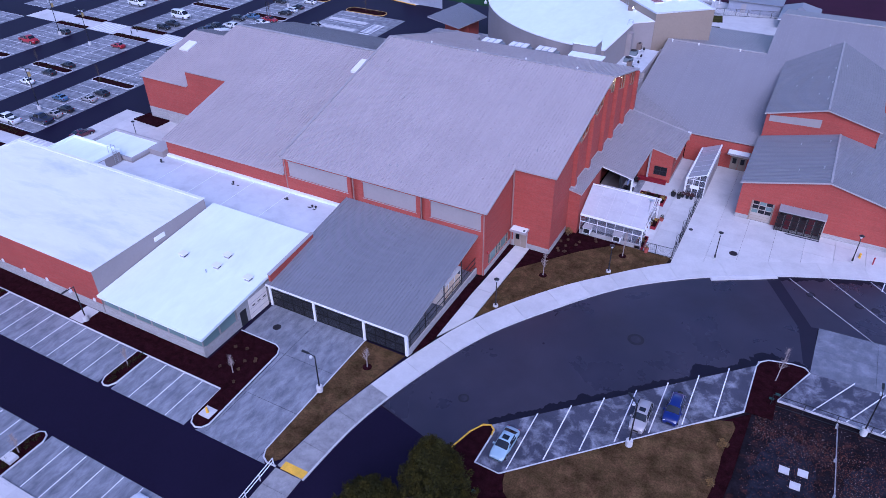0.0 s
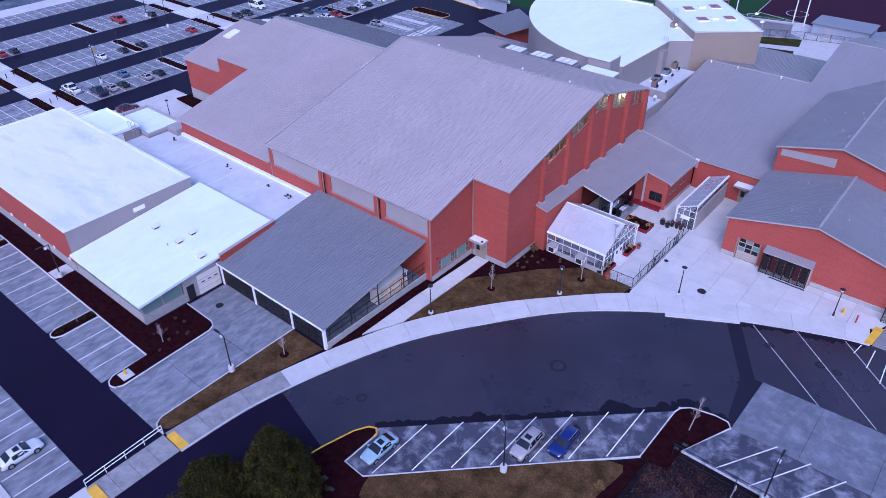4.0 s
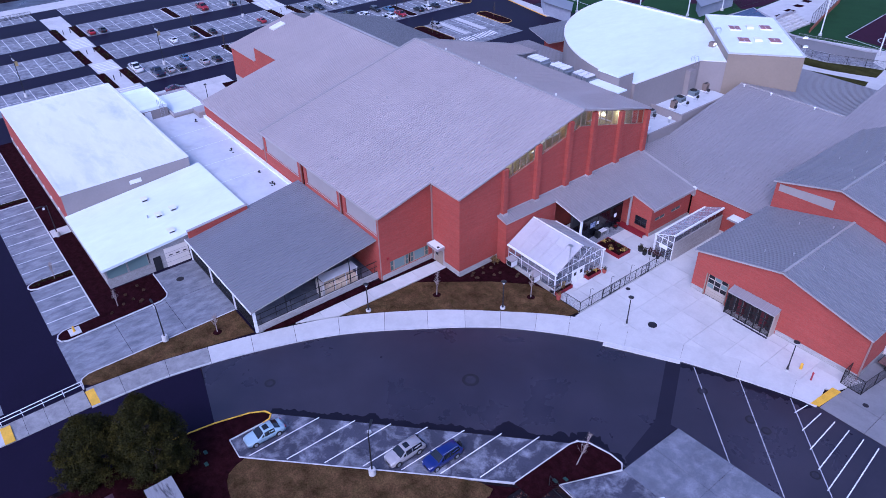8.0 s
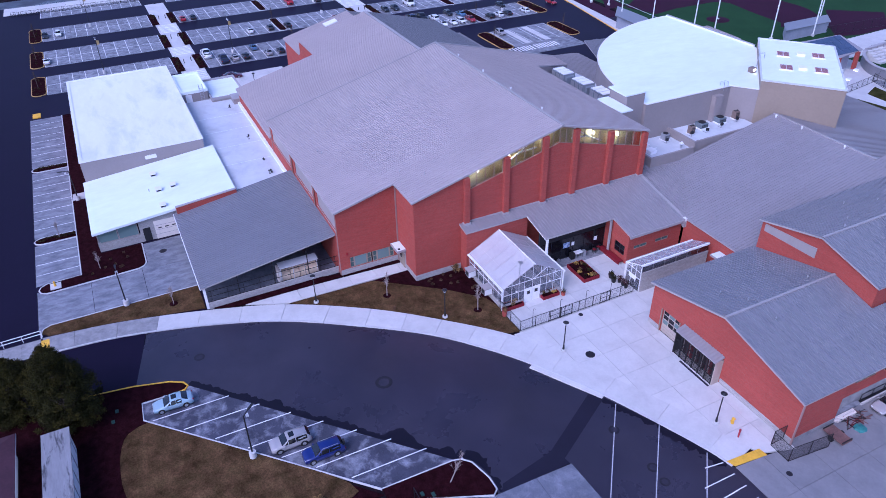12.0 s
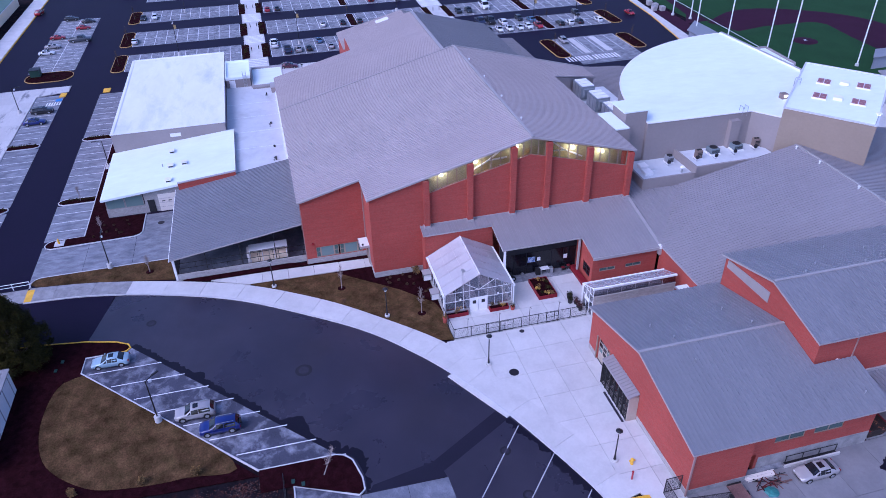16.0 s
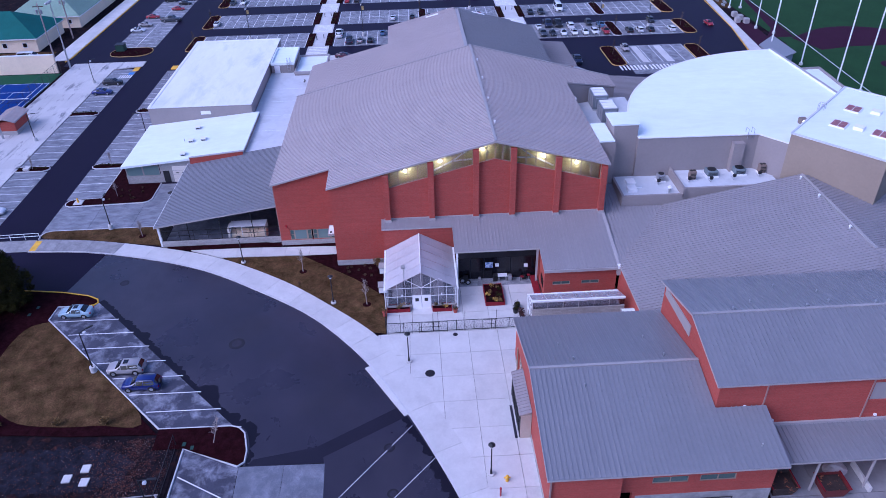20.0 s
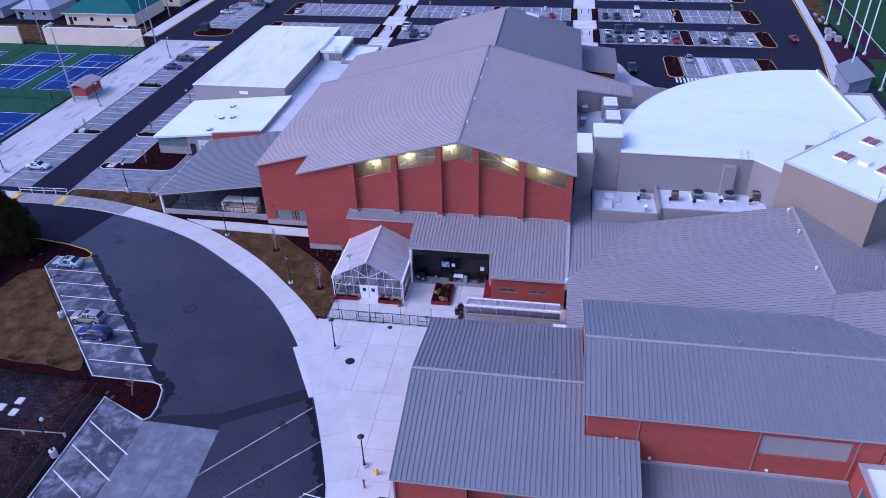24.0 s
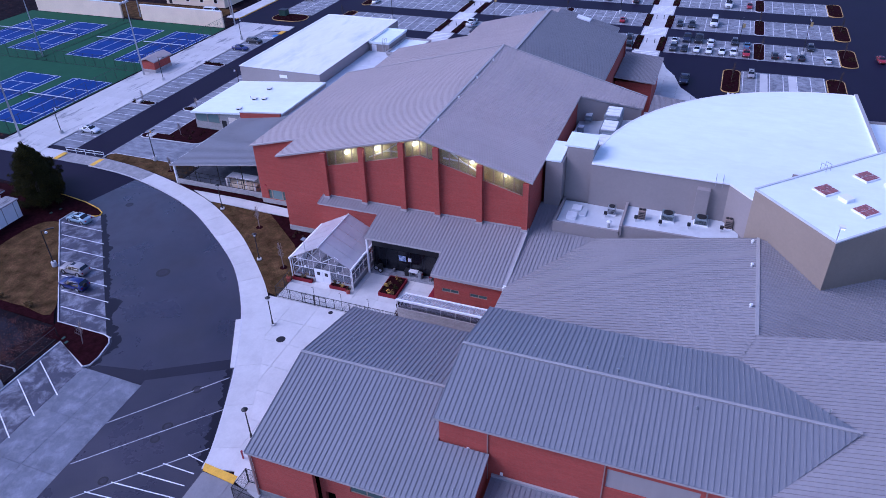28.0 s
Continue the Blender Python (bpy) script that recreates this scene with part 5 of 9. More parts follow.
for sx, sy in ((-34.8, 146.2), (-31.4, 150.4), (-30.1, 141.7), (-26.5, 145.3)):
    sk = thing("skylight", "red-glazed roof skylight with a white curb", "skylight", "skylights")
    c = Vector((sx, sy))
    bm = bmesh.new()
    prism(bm, [tuple(c + u1 * a * 1.0 + u2 * b * 1.08) for a, b in ((-1, -1), (1, -1), (1, 1), (-1, 1))], 15.2, 15.0)
    part("curb", bm, WHITE, sk)
    for a0, a1 in ((-1, -0.06), (0.06, 1)):
        bm = bmesh.new()
        prism(bm, [tuple(c + u1 * a * 0.88 + u2 * b * 0.96) for a, b in ((a0, -1), (a1, -1), (a1, 1), (a0, 1))], 15.26, 15.2)
        part("glazing", bm, SKY_RED, sk)
for sx, sy in ((-33.3, 148.6), (-28.6, 143.6)):
    hb = bmesh.new()
    c = Vector((sx, sy))
    prism(hb, [tuple(c + u1 * a * 0.62 + u2 * b * 0.62) for a, b in ((-1, -1), (1, -1), (1, 1), (-1, 1))], 15.4, 15.0)
    tagged(part("roof_hood", hb, WHITE), "white roof ventilation hood", "roof vent", "roof hoods")
FLOOD_LENS = glowing("floodlight_lens", (0.92, 0.94, 1.0), 5.0)
for (xa, ya), (xb, yb), z in (((-19.5, 142.0), (-19.7, 142.2), 16.5), ((-24.0, 147.1), (-22.6, 147.8), 16.0)):
    fl = thing("parapet_light", "small lit floodlight on a bracket at the tower parapet", "floodlight", "parapet lights")
    bm = bmesh.new()
    tube(bm, (xa, ya, 15.1), (xa, ya, z), 0.05, None, 8)
    bar(bm, (xa, ya, z), (xb, yb, z), 0.07)
    part("bracket", bm, STEEL, fl)
    part("lamp_head", boxes((xb - 0.28, xb + 0.28, yb - 0.28, yb + 0.28, z, z + 0.2)), WHITE, fl)
    part("lens", boxes((xb - 0.22, xb + 0.22, yb - 0.22, yb + 0.22, z - 0.06, z)), FLOOD_LENS, fl)
# flat plant roof between auditorium and commons
plant = thing("plant_roof", "flat roof with parapet below the auditorium wall", "roof")
part("wall", boxes((-32, -25.7, 112.3, 120.5, 0, 7.6)), STUCCO, plant)
part("wall", boxes((-32, -26.0, 120.5, 134.0, 0, 8.3)), STUCCO, plant)
part("roof", boxes((-32, -26.0, 112.6, 120.4, 7.6, 7.7)), MEMBRANE, plant)
part("roof", boxes((-32, -26.3, 120.6, 133.8, 8.3, 8.4)), MEMBRANE, plant)
part("parapet", boxes((-26.0, -25.7, 112.3, 120.5, 7.6, 8.1), (-32, -26.0, 112.3, 112.6, 7.6, 8.1), (-32, -25.7, 120.35, 120.65, 7.6, 8.9), (-26.3, -26.0, 120.65, 134, 8.3, 8.75)), STUCCO, plant)
# roof well beside the gymnasium
well = thing("mechanical_well", "sunken flat roof with mechanical units", "roof")
part("floor", boxes((-56, -36.4, 109.9, 120.5, 0, 9.6)), MEMBRANE, well)
blk = thing("stair_block", "plain taupe roof block with a white top", "building")
part("wall", boxes((-36.4, -32.4, 112.2, 115.5, 0, 15.2)), STUCCO, blk)
part("roof", boxes((-36.5, -32.35, 111.9, 115.6, 15.2, 15.4)), WHITE_ROOF, blk)
part("wall", boxes((-36.2, -30.6, 109.95, 112.15, 0, 13.75)), STUCCO, blk)
part("roof", boxes((-36.3, -30.5, 109.9, 111.88, 13.75, 13.95)), WHITE_ROOF, blk)

# ---- eastern entrance roofs ----
ent = thing("entrance_canopy", "grey metal entrance roof beside the rear hall", "canopy")
ez2 = lambda x, y: 6.6 - 0.08 * (y - 110.9)
roof_plane(ent, [(-97, 110.9), (-82, 110.9), (-82, 118.4), (-97, 118.4)], ez2, "y", METAL_MID)
part("wall", boxes((-96, -82.6, 111, 117.8, 0, 5.6)), BRICK, ent)
ent2 = thing("entrance_canopy", "low grey metal roof along the auditorium curve", "canopy")
roof_plane(ent2, [(-75, 119), (-57.5, 119), (-57.5, 129), (-62.5, 134), (-74, 134)], lambda x, y: 6.6 - 0.06 * (y - 119), "y", METAL_MID)
part("wall", boxes((-73.5, -61, 119.4, 128, 0, 5.6)), BRICK, ent2)
ent3 = thing("entrance_canopy", "grey metal porch roof north of the auditorium", "canopy")
roof_plane(ent3, [(-80, 140), (-70, 136), (-68, 146), (-78, 153)], lambda x, y: 5.6, "y", METAL_DK)
part("wall", boxes((-76, -70, 141, 146, 0, 5.3)), BRICK, ent3)

# ---- more materials ----


def vary_leaves(m):
    """Each leaf a little lighter or darker than the next."""
    n, link = m.node_tree.nodes, m.node_tree.links.new
    b = n["Principled BSDF"]
    old = b.inputs["Base Color"].links[0].from_socket
    x = n.new("ShaderNodeMapRange")
    link(n.new("ShaderNodeNewGeometry").outputs["Random Per Island"], x.inputs[0])
    for i, v in enumerate((0.0, 1.0, 0.4, 2.1), 1):
        x.inputs[i].default_value = v
    mx = n.new("ShaderNodeMix")
    mx.data_type, mx.blend_type = "RGBA", "MULTIPLY"
    mx.inputs[0].default_value = 1.0
    link(old, mx.inputs[6])
    link(x.outputs[0], mx.inputs[7])
    link(mx.outputs[2], b.inputs["Base Color"])


POLY = surface("polycarbonate_sheet", (0.80, 0.775, 0.80), 0.35, 0, 0.06, 0.2, 3.0, dark=(0.66, 0.645, 0.68), ramp=(0.45, 0.72))
POLY.node_tree.nodes["Principled BSDF"].inputs["Alpha"].default_value = 0.42
SMOKED_CLEAR = clear("dark_clear_glazing", (0.42, 0.42, 0.50), 0.1)
POLY_CLEAR = surface("clear_greenhouse_sheet", (0.30, 0.31, 0.36), 0.18, 0, 0.08, 0.6, 3.0)
POLY_CLEAR.node_tree.nodes["Principled BSDF"].inputs["Alpha"].default_value = 0.2
TURF = surface("green_sports_turf", (0.016, 0.054, 0.017), 0.9, 0, 0.12, 0.15, 5.0, spec=0.12)
COURT_GREEN = surface("green_court_paint", (0.018, 0.080, 0.040), 0.8, 0, 0.08, 0.3, 5.0, spec=0.08)
COURT_BLUE = surface("blue_court_paint", (0.005, 0.037, 0.19), 0.75, 0, 0.08, 0.3, 5.0, spec=0.12)
CLAY = surface("plum_infield_turf", (0.034, 0.008, 0.022), 0.9, 0, 0.12, 0.2, 5.0, spec=0.12)
CREAM = surface("cream_painted_wall", (0.84, 0.68, 0.50), 0.8, 0, 0.06, 0.2, 4.0)
GREEN_ROOF = surface("green_metal_roof", (0.012, 0.11, 0.095), 0.6, 0, 0.12, 0.3, 4.0, spec=0.12)
PALE_GREEN = surface("pale_green_roof", (0.19, 0.29, 0.22), 0.7, 0, 0.1, 0.2, 4.0)
GREY_SIDING = surface("grey_siding", (0.30, 0.32, 0.38), 0.8, 0, 0.1, 0.3, 4.0)
MAROON = surface("maroon_roof", (0.060, 0.020, 0.030), 0.7, 0, 0.2, 0.4, 4.0)
MANHOLE = surface("cast_iron", (0.02, 0.018, 0.024), 0.6, 0.3, 0.25, 2.0)
TYRE = surface("tyre_rubber", (0.015, 0.015, 0.016), 0.85, 0, 0.2)
RIM = surface("alloy_rim", (0.45, 0.46, 0.48), 0.35, 0.7, 0.1)
CAR_GLASS = surface("dark_car_glass", (0.012, 0.014, 0.018), 0.06, 0, 0.1, spec=0.7)
LAMP_RED = surface("red_lens", (0.30, 0.012, 0.012), 0.25, 0, 0.1)
LAMP_CLEAR = surface("clear_lens", (0.65, 0.66, 0.68), 0.2, 0, 0.1)
# Lighter copy of the leaf colour, painting highlights on the outer crown.
LEAF_HIGHLIGHT = surface("olive_leaf_highlight", (0.029, 0.025, 0.005), 0.8, 0, 0.4, 0.7, 5.0, spec=0.08)
LEAF = surface("evergreen_leaf", (0.022, 0.0215, 0.005), 0.75, 0, 0.4, 0.7, 5.0, spec=0.12)
BARK = surface("pale_bark", (0.33, 0.27, 0.25), 0.85, 0, 0.2, 2.0, 12.0)
TRUNK = surface("dark_bark", (0.07, 0.05, 0.04), 0.9, 0, 0.3, 2.0, 12.0)
DRY = surface("dry_shrub", (0.13, 0.075, 0.022), 0.9, 0, 0.4, 2.0, 12.0)
DRY_DARK = surface("withered_shrub", (0.075, 0.035, 0.016), 0.9, 0, 0.4, 2.0, 12.0)
GOLD = surface("yellow_foliage", (0.34, 0.22, 0.04), 0.85, 0, 0.4, 2.0, 12.0)
for m in (LEAF, LEAF_HIGHLIGHT, DRY, GOLD):
    vary_leaves(m)
DARK_RED_LEAF = surface("dark_red_foliage", (0.05, 0.012, 0.012), 0.8, 0, 0.4, 2.0, 12.0)
DULL_GREEN = surface("green_lid", (0.012, 0.05, 0.036), 0.6, 0, 0.1)
SOLAR = surface("solar_panel", (0.07, 0.10, 0.165), 0.2, 0.2, 0.1)
BANNER = surface("ochre_banner", (0.42, 0.31, 0.13), 0.8, 0, 0.15)
CLUTTER = surface("workshop_clutter", (0.25, 0.24, 0.25), 0.6, 0, 0.4, 1.5, 6.0)
TERRACOTTA = surface("terracotta", (0.35, 0.07, 0.05), 0.8, 0, 0.15)
PAINTS = {}


def paint(name, color):
    m = surface("car_paint_" + name, color, 0.28, 0.0, 0.03, 0.5, 3.0, spec=0.6)
    m.node_tree.nodes["Principled BSDF"].inputs["Coat Weight"].default_value = 0.6
    PAINTS[name] = m


for nm, c in (("white", (0.70, 0.71, 0.73)), ("silver", (0.34, 0.32, 0.325)), ("black", (0.012, 0.012, 0.016)), ("blue", (0.005, 0.014, 0.125)), ("sky", (0.30, 0.42, 0.49)), ("red", (0.32, 0.012, 0.02)), ("grey", (0.05, 0.056, 0.072)), ("navy", (0.014, 0.02, 0.05)), ("steel", (0.07, 0.14, 0.24)), ("maroon", (0.09, 0.012, 0.03))):
    paint(nm, c)


# ---- greenhouse ----
def quad_sheet(bm, pts, t=0.02):
    a, b, c = (Vector(p) for p in pts[:3])
    n = (b - a).cross(c - a).normalized() * t
    v = [bm.verts.new(p) for p in pts] + [bm.verts.new(Vector(p) + n) for p in pts]
    k = len(pts)
    bm.faces.new(v[:k][::-1])
    bm.faces.new(v[k:])
    for i in range(k):
        j = (i + 1) % k
        bm.faces.new((v[i], v[j], v[k + j], v[k + i]))


gh = thing("greenhouse", "glazed greenhouse with a white frame and pale translucent roof", "greenhouse")
X0, X1, Y0, Y1, YM, ZE, ZR, ZK = -22.7, -14.2, 80.95, 89.5, 85.25, 3.35, 5.75, 0.75
for dims in ((X0, X1, Y0, Y0 + 0.2), (X0, X1, Y1 - 0.2, Y1), (X1 - 0.2, X1, Y0 + 0.2, 84.1), (X1 - 0.2, X1, 86.4, Y1 - 0.2)):
    part("knee_wall", boxes((*dims, 0, ZK)), BLOCK, gh, "low grey block wall")
for k in range(5):
    a, b = X0 + (X1 + 0.2 - X0) * k / 5 + 0.02, X0 + (X1 + 0.2 - X0) * (k + 1) / 5 - 0.02
    for y in (Y0 - 0.12, Y1 + 0.12):
        bm = bmesh.new()
        quad_sheet(bm, [(a, y, ZE), (b, y, ZE), (b, YM, ZR), (a, YM, ZR)])
        part("roof_sheet", bm, POLY, gh, "translucent roof sheet")
for k in range(6):
    x = X0 + (X1 + 0.2 - X0) * k / 5
    for y in (Y0 - 0.12, Y1 + 0.12):
        bm = bmesh.new()
        bar(bm, (x, y, ZE + 0.03), (x, YM, ZR + 0.03), 0.035, 0.04)
        part("rafter", bm, TRIM, gh)
for f in (0.34, 0.67):
    for y in (Y0 - 0.12, Y1 + 0.12):
        bm = bmesh.new()
        yy, zz = y + (YM - y) * f, ZE + (ZR - ZE) * f + 0.03
        bar(bm, (X0, yy, zz), (X1 + 0.2, yy, zz), 0.02, 0.02)
        part("purlin", bm, TRIM, gh)
part("vent_mast", boxes((-14.25, -14.19, 83.2, 83.26, 3.9, 6.6)), STEEL, gh, "thin steel mast above the gable")
part("mast_arm", boxes((-14.5, -13.9, 83.0, 83.46, 6.55, 6.62)), STEEL, gh)
part("ridge_bar", boxes((X0, X1 + 0.25, YM - 0.06, YM + 0.06, ZR, ZR + 0.1)), WHITE, gh)
for y in (Y0 - 0.15, Y1 + 0.15):
    part("eaves_gutter", boxes((X0, X1 + 0.3, y - 0.11, y + 0.11, ZE - 0.16, ZE + 0.06)), WHITE, gh, "white eaves gutter")
for y in (Y0, Y1):
    s = 0.1 if y == Y0 else -0.1
    fr = bmesh.new()
    for k in range(8):
        x = X0 + (X1 - X0) * k / 7
        bar(fr, (x, y + s, ZK), (x, y + s, ZE), 0.045)
    bar(fr, (X0, y + s, 2.1), (X1, y + s, 2.1), 0.07)
    fr_ob = part("side_frame", fr, WHITE, gh)
    for k in range(7):
        a, b = X0 + (X1 - X0) * k / 7, X0 + (X1 - X0) * (k + 1) / 7
        part("pane", boxes((a, b, y + s - 0.01, y + s + 0.01, ZK, ZE)), POLY_CLEAR, fr_ob)
fr = bmesh.new()
xg = X1 - 0.1
zrf = lambda y: ZE + (ZR - ZE) * (1 - abs(y - YM) / (Y1 - YM))
ys = (Y0, 82.3, 83.3, 84.1, 85.25, 86.4, 87.3, 88.3, Y1)
for y in ys:
    lo = 2.25 if 84.2 < y < 86.3 else ZK
    bar(fr, (xg, y, lo), (xg, y, zrf(y)), 0.035)
for z in (2.1, ZE):
    bar(fr, (xg, Y0, z), (xg, Y1, z), 0.06)
for a, b in ((Y0, 83.3), (Y1, 87.3)):
    bar(fr, (xg, a, ZE), (xg, b, zrf(b)), 0.07)
for a, b in ((83.3, 85.25), (87.3, 85.25)):
    bar(fr, (xg, a, zrf(a)), (xg, b, ZE), 0.06)
gable = part("gable_frame", fr, WHITE, gh)
for a, b in zip(ys, ys[1:]):
    bm = bmesh.new()
    lo = 2.25 if 84.0 < (a + b) / 2 < 86.4 else ZK
    quad_sheet(bm, [(xg, a, lo), (xg, b, lo), (xg, b, ZE - 0.02), (xg, a, ZE - 0.02)], 0.012)
    part("pane", bm, POLY_CLEAR, gable)
    if min(zrf(a), zrf(b)) > ZE + 0.01:
        bm = bmesh.new()
        quad_sheet(bm, [(xg, a, ZE + 0.02), (xg, b, ZE + 0.02), (xg, b, zrf(b)), (xg, a, zrf(a))], 0.012)
        part("gable_sheet", bm, POLY_CLEAR, gable)
for y0, y1 in ((84.15, 85.22), (85.28, 86.35)):
    d = part("door", boxes((xg - 0.04, xg + 0.04, y0, y1, 0.14, 2.2)), WHITE, gh, "white door leaf with a small square pane")
    part("vision_pane", boxes((xg + 0.04, xg + 0.05, (y0 + y1) / 2 - 0.22, (y0 + y1) / 2 + 0.22, 1.3, 1.8)), CAR_GLASS, d)
for y in (82.9, 87.7):
    part("wall_lamp", boxes((xg + 0.05, xg + 0.2, y - 0.09, y + 0.09, 2.2, 2.45)), WHITE, gh)
part("floor", boxes((X0, X1, Y0 + 0.2, Y1 - 0.2, 0, 0.12)), CONC_DAMP_SHADE, gh)
for k in range(3):
    part("bench", boxes((X0 + 1, X1 - 1.5, 81.6 + k * 2.6, 82.9 + k * 2.6, 0.8, 0.9)), STEEL, gh)
part("downpipe", boxes((X1 + 0.05, X1 + 0.17, Y0 - 0.2, Y0 - 0.08, 0.1, ZE)), WHITE, gh)
part("downpipe", boxes((X1 + 0.05, X1 + 0.17, Y1 + 0.08, Y1 + 0.2, 0.1, ZE)), WHITE, gh)
for x in (-21.4, -17.2):
    ac = thing("cooler_unit", "white evaporative cooler hung on the greenhouse side", "cooler", "greenhouse coolers")
    part("case", boxes((x - 0.5, x + 0.5, Y0 - 1.0, Y0 - 0.02, 1.0, 1.9)), WHITE, ac)
    part("hood", boxes((x - 0.6, x + 0.6, Y0 - 1.1, Y0 - 0.01, 1.9, 2.0)), TRIM, ac)
    part("grille", boxes((x - 0.4, x + 0.4, Y0 - 1.03, Y0 - 1.0, 1.1, 1.75)), BLACK, ac)

HOLD = []
# narrow glasshouse in the alley
lg = thing("lean_glasshouse", "long narrow lean-to glasshouse with white gutters on a grey block wall", "greenhouse")
LX0, LX1, LY0, LY1, LZ0, LZ1, LS = -12.1, -9.45, 98.0, 108.8, 3.08, 4.2, 3.02
LEAN_SHEET = surface("pale_roof_glazing", (0.62, 0.63, 0.68), 0.15, 0, 0.06, 0.4, 3.0)
LEAN_SHEET.node_tree.nodes["Principled BSDF"].inputs["Alpha"].default_value = 0.42
part("block_wall", boxes((LX1 - 0.1, LX1 + 0.1, LY0, LY1, 0.1, LS - 0.05)), BLOCK, lg, "high grey block wall")
part("block_wall", boxes((LX0 - 0.1, LX0 + 0.1, LY0, LY1, 0.1, 1.1)), BLOCK, lg)
part("gutter", boxes((LX0 - 0.2, LX0 + 0.05, LY0 - 0.15, LY1, LZ0 - 0.14, LZ0 + 0.06)), WHITE, lg, "white gutter")
part("fascia", boxes((LX1 - 0.08, LX1 + 0.16, LY0 - 0.15, LY1, LZ1 - 0.12, LZ1 + 0.08)), WHITE, lg, "white fascia along the high side")
part("sill", boxes((LX1 - 0.12, LX1 + 0.15, LY0, LY1, LS - 0.05, LS + 0.05)), TRIM, lg)
part("downpipe", boxes((LX0 - 0.2, LX0 - 0.08, LY0 - 0.12, LY0, 0.14, LZ0 - 0.1)), WHITE, lg)
for k in range(6):
    a, b = LY0 + k * 1.8, LY0 + (k + 1) * 1.8 - 0.03
    bm = bmesh.new()
    quad_sheet(bm, [(LX0, a, LZ0), (LX1, a, LZ1), (LX1, b, LZ1), (LX0, b, LZ0)])
    part("roof_pane", bm, LEAN_SHEET, lg, "pale glossy roof sheet")
    bm = bmesh.new()
    bar(bm, (LX0, b, LZ0 + 0.03), (LX1, b, LZ1 + 0.03), 0.05, 0.05)
    part("rafter", bm, STEEL, lg)
    part("pane", boxes((LX1 - 0.01, LX1 + 0.01, a, b, LS + 0.05, LZ1 - 0.1)), SMOKED_CLEAR, lg)
    part("pane", boxes((LX0 - 0.01, LX0 + 0.01, a, b, 1.1, LZ0 - 0.1)), POLY_CLEAR, lg)
    part("mullion", boxes((LX1 - 0.03, LX1 + 0.03, a - 0.03, a + 0.03, LS + 0.05, LZ1 - 0.1)), TRIM, lg)
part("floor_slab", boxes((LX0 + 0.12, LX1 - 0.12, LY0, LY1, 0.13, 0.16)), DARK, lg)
part("bench", boxes((LX0 + 0.2, LX0 + 0.9, 98.4, 108.4, 0.75, 0.85)), CLUTTER, lg)
fr = bmesh.new()
lzr = lambda x: LZ0 + (LZ1 - LZ0) * (x - LX0) / (LX1 - LX0)
for x in (LX0, -11.2, -10.35, LX1):
    bar(fr, (x, LY0, 0.14), (x, LY0, lzr(x)), 0.07)
for z in (2.0, 3.0):
    bar(fr, (LX0, LY0, z), (LX1, LY0, z), 0.06)
bar(fr, (LX0, LY0, LZ0), (LX1, LY0, LZ1), 0.09)
bar(fr, (-11.2, LY0, 3.0), (-10.35, LY0, lzr(-10.35)), 0.05)
part("end_frame", fr, WHITE, lg)
bm = bmesh.new()
quad_sheet(bm, [(LX0, LY0, 0.2), (LX1, LY0, 0.2), (LX1, LY0, LZ1), (LX0, LY0, LZ0)], 0.012)
part("end_pane", bm, POLY_CLEAR, lg)
part("notice_board", boxes((-11.5, -10.2, LY0 - 0.08, LY0 - 0.04, 1.5, 2.1)), WHITE, lg, "plain white board on the end frame")
for x in (-12.2, -11.5, -10.9):
    hp = thing("potted_shrub", "dark reddish potted shrub before the glasshouse", "shrub", "glasshouse pots")
    bm = bmesh.new()
    tube(bm, (x, 97.2, 0.14), (x, 97.2, 0.5), 0.2, 0.26, 12)
    part("pot", bm, BLACK, hp)
    HOLD.append((hp, x))


# ---- planting ----
def leaf_clumps(bm, rng, centre, radius, count, size, squash=1.0):
    """Many small leaf faces scattered through a clump."""
    for _ in range(count):
        d = Vector((rng.gauss(0, 1), rng.gauss(0, 1), rng.gauss(0, squash)))
        p = Vector(centre) + d.normalized() * radius * rng.random() ** 0.4
        a, b = Vector((rng.uniform(-1, 1), rng.uniform(-1, 1), rng.uniform(-1, 1))).normalized(), Vector((rng.uniform(-1, 1), rng.uniform(-1, 1), rng.uniform(-1, 1))).normalized()
        s = size * rng.uniform(0.6, 1.3)
        bm.faces.new([bm.verts.new(p), bm.verts.new(p + a * s), bm.verts.new(p + a * s * 0.5 + b * s * 0.6)])


def leaves(name, clumps, material, parent, label="", seed=1):
    """clumps: centre, radius, count, size."""
    rng = random.Random(seed)
    vs, fs = [], []
    for centre, radius, count, size in clumps:
        for _ in range(count):
            d = Vector((rng.gauss(0, 1), rng.gauss(0, 1), rng.gauss(0, 0.8)))
            p = Vector(centre) + d.normalized() * radius * rng.random() ** 0.45
            a, b = (Vector((rng.uniform(-1, 1), rng.uniform(-1, 1), rng.uniform(-1, 1))).normalized() for _ in range(2))
            s = size * rng.uniform(0.6, 1.3)
            i = len(vs)
            vs += [p, p + a * s, p + a * s * 0.6 + b * s * 0.5, p + b * s * 0.5]
            fs.append((i, i + 1, i + 2, i + 3))
    me = bpy.data.meshes.new(name)
    me.from_pydata([tuple(v) for v in vs], [], fs)
    me.materials.append(material)
    ob = new(name, me)
    ob.parent = parent
    if label:
        ob["label"] = label
    return ob


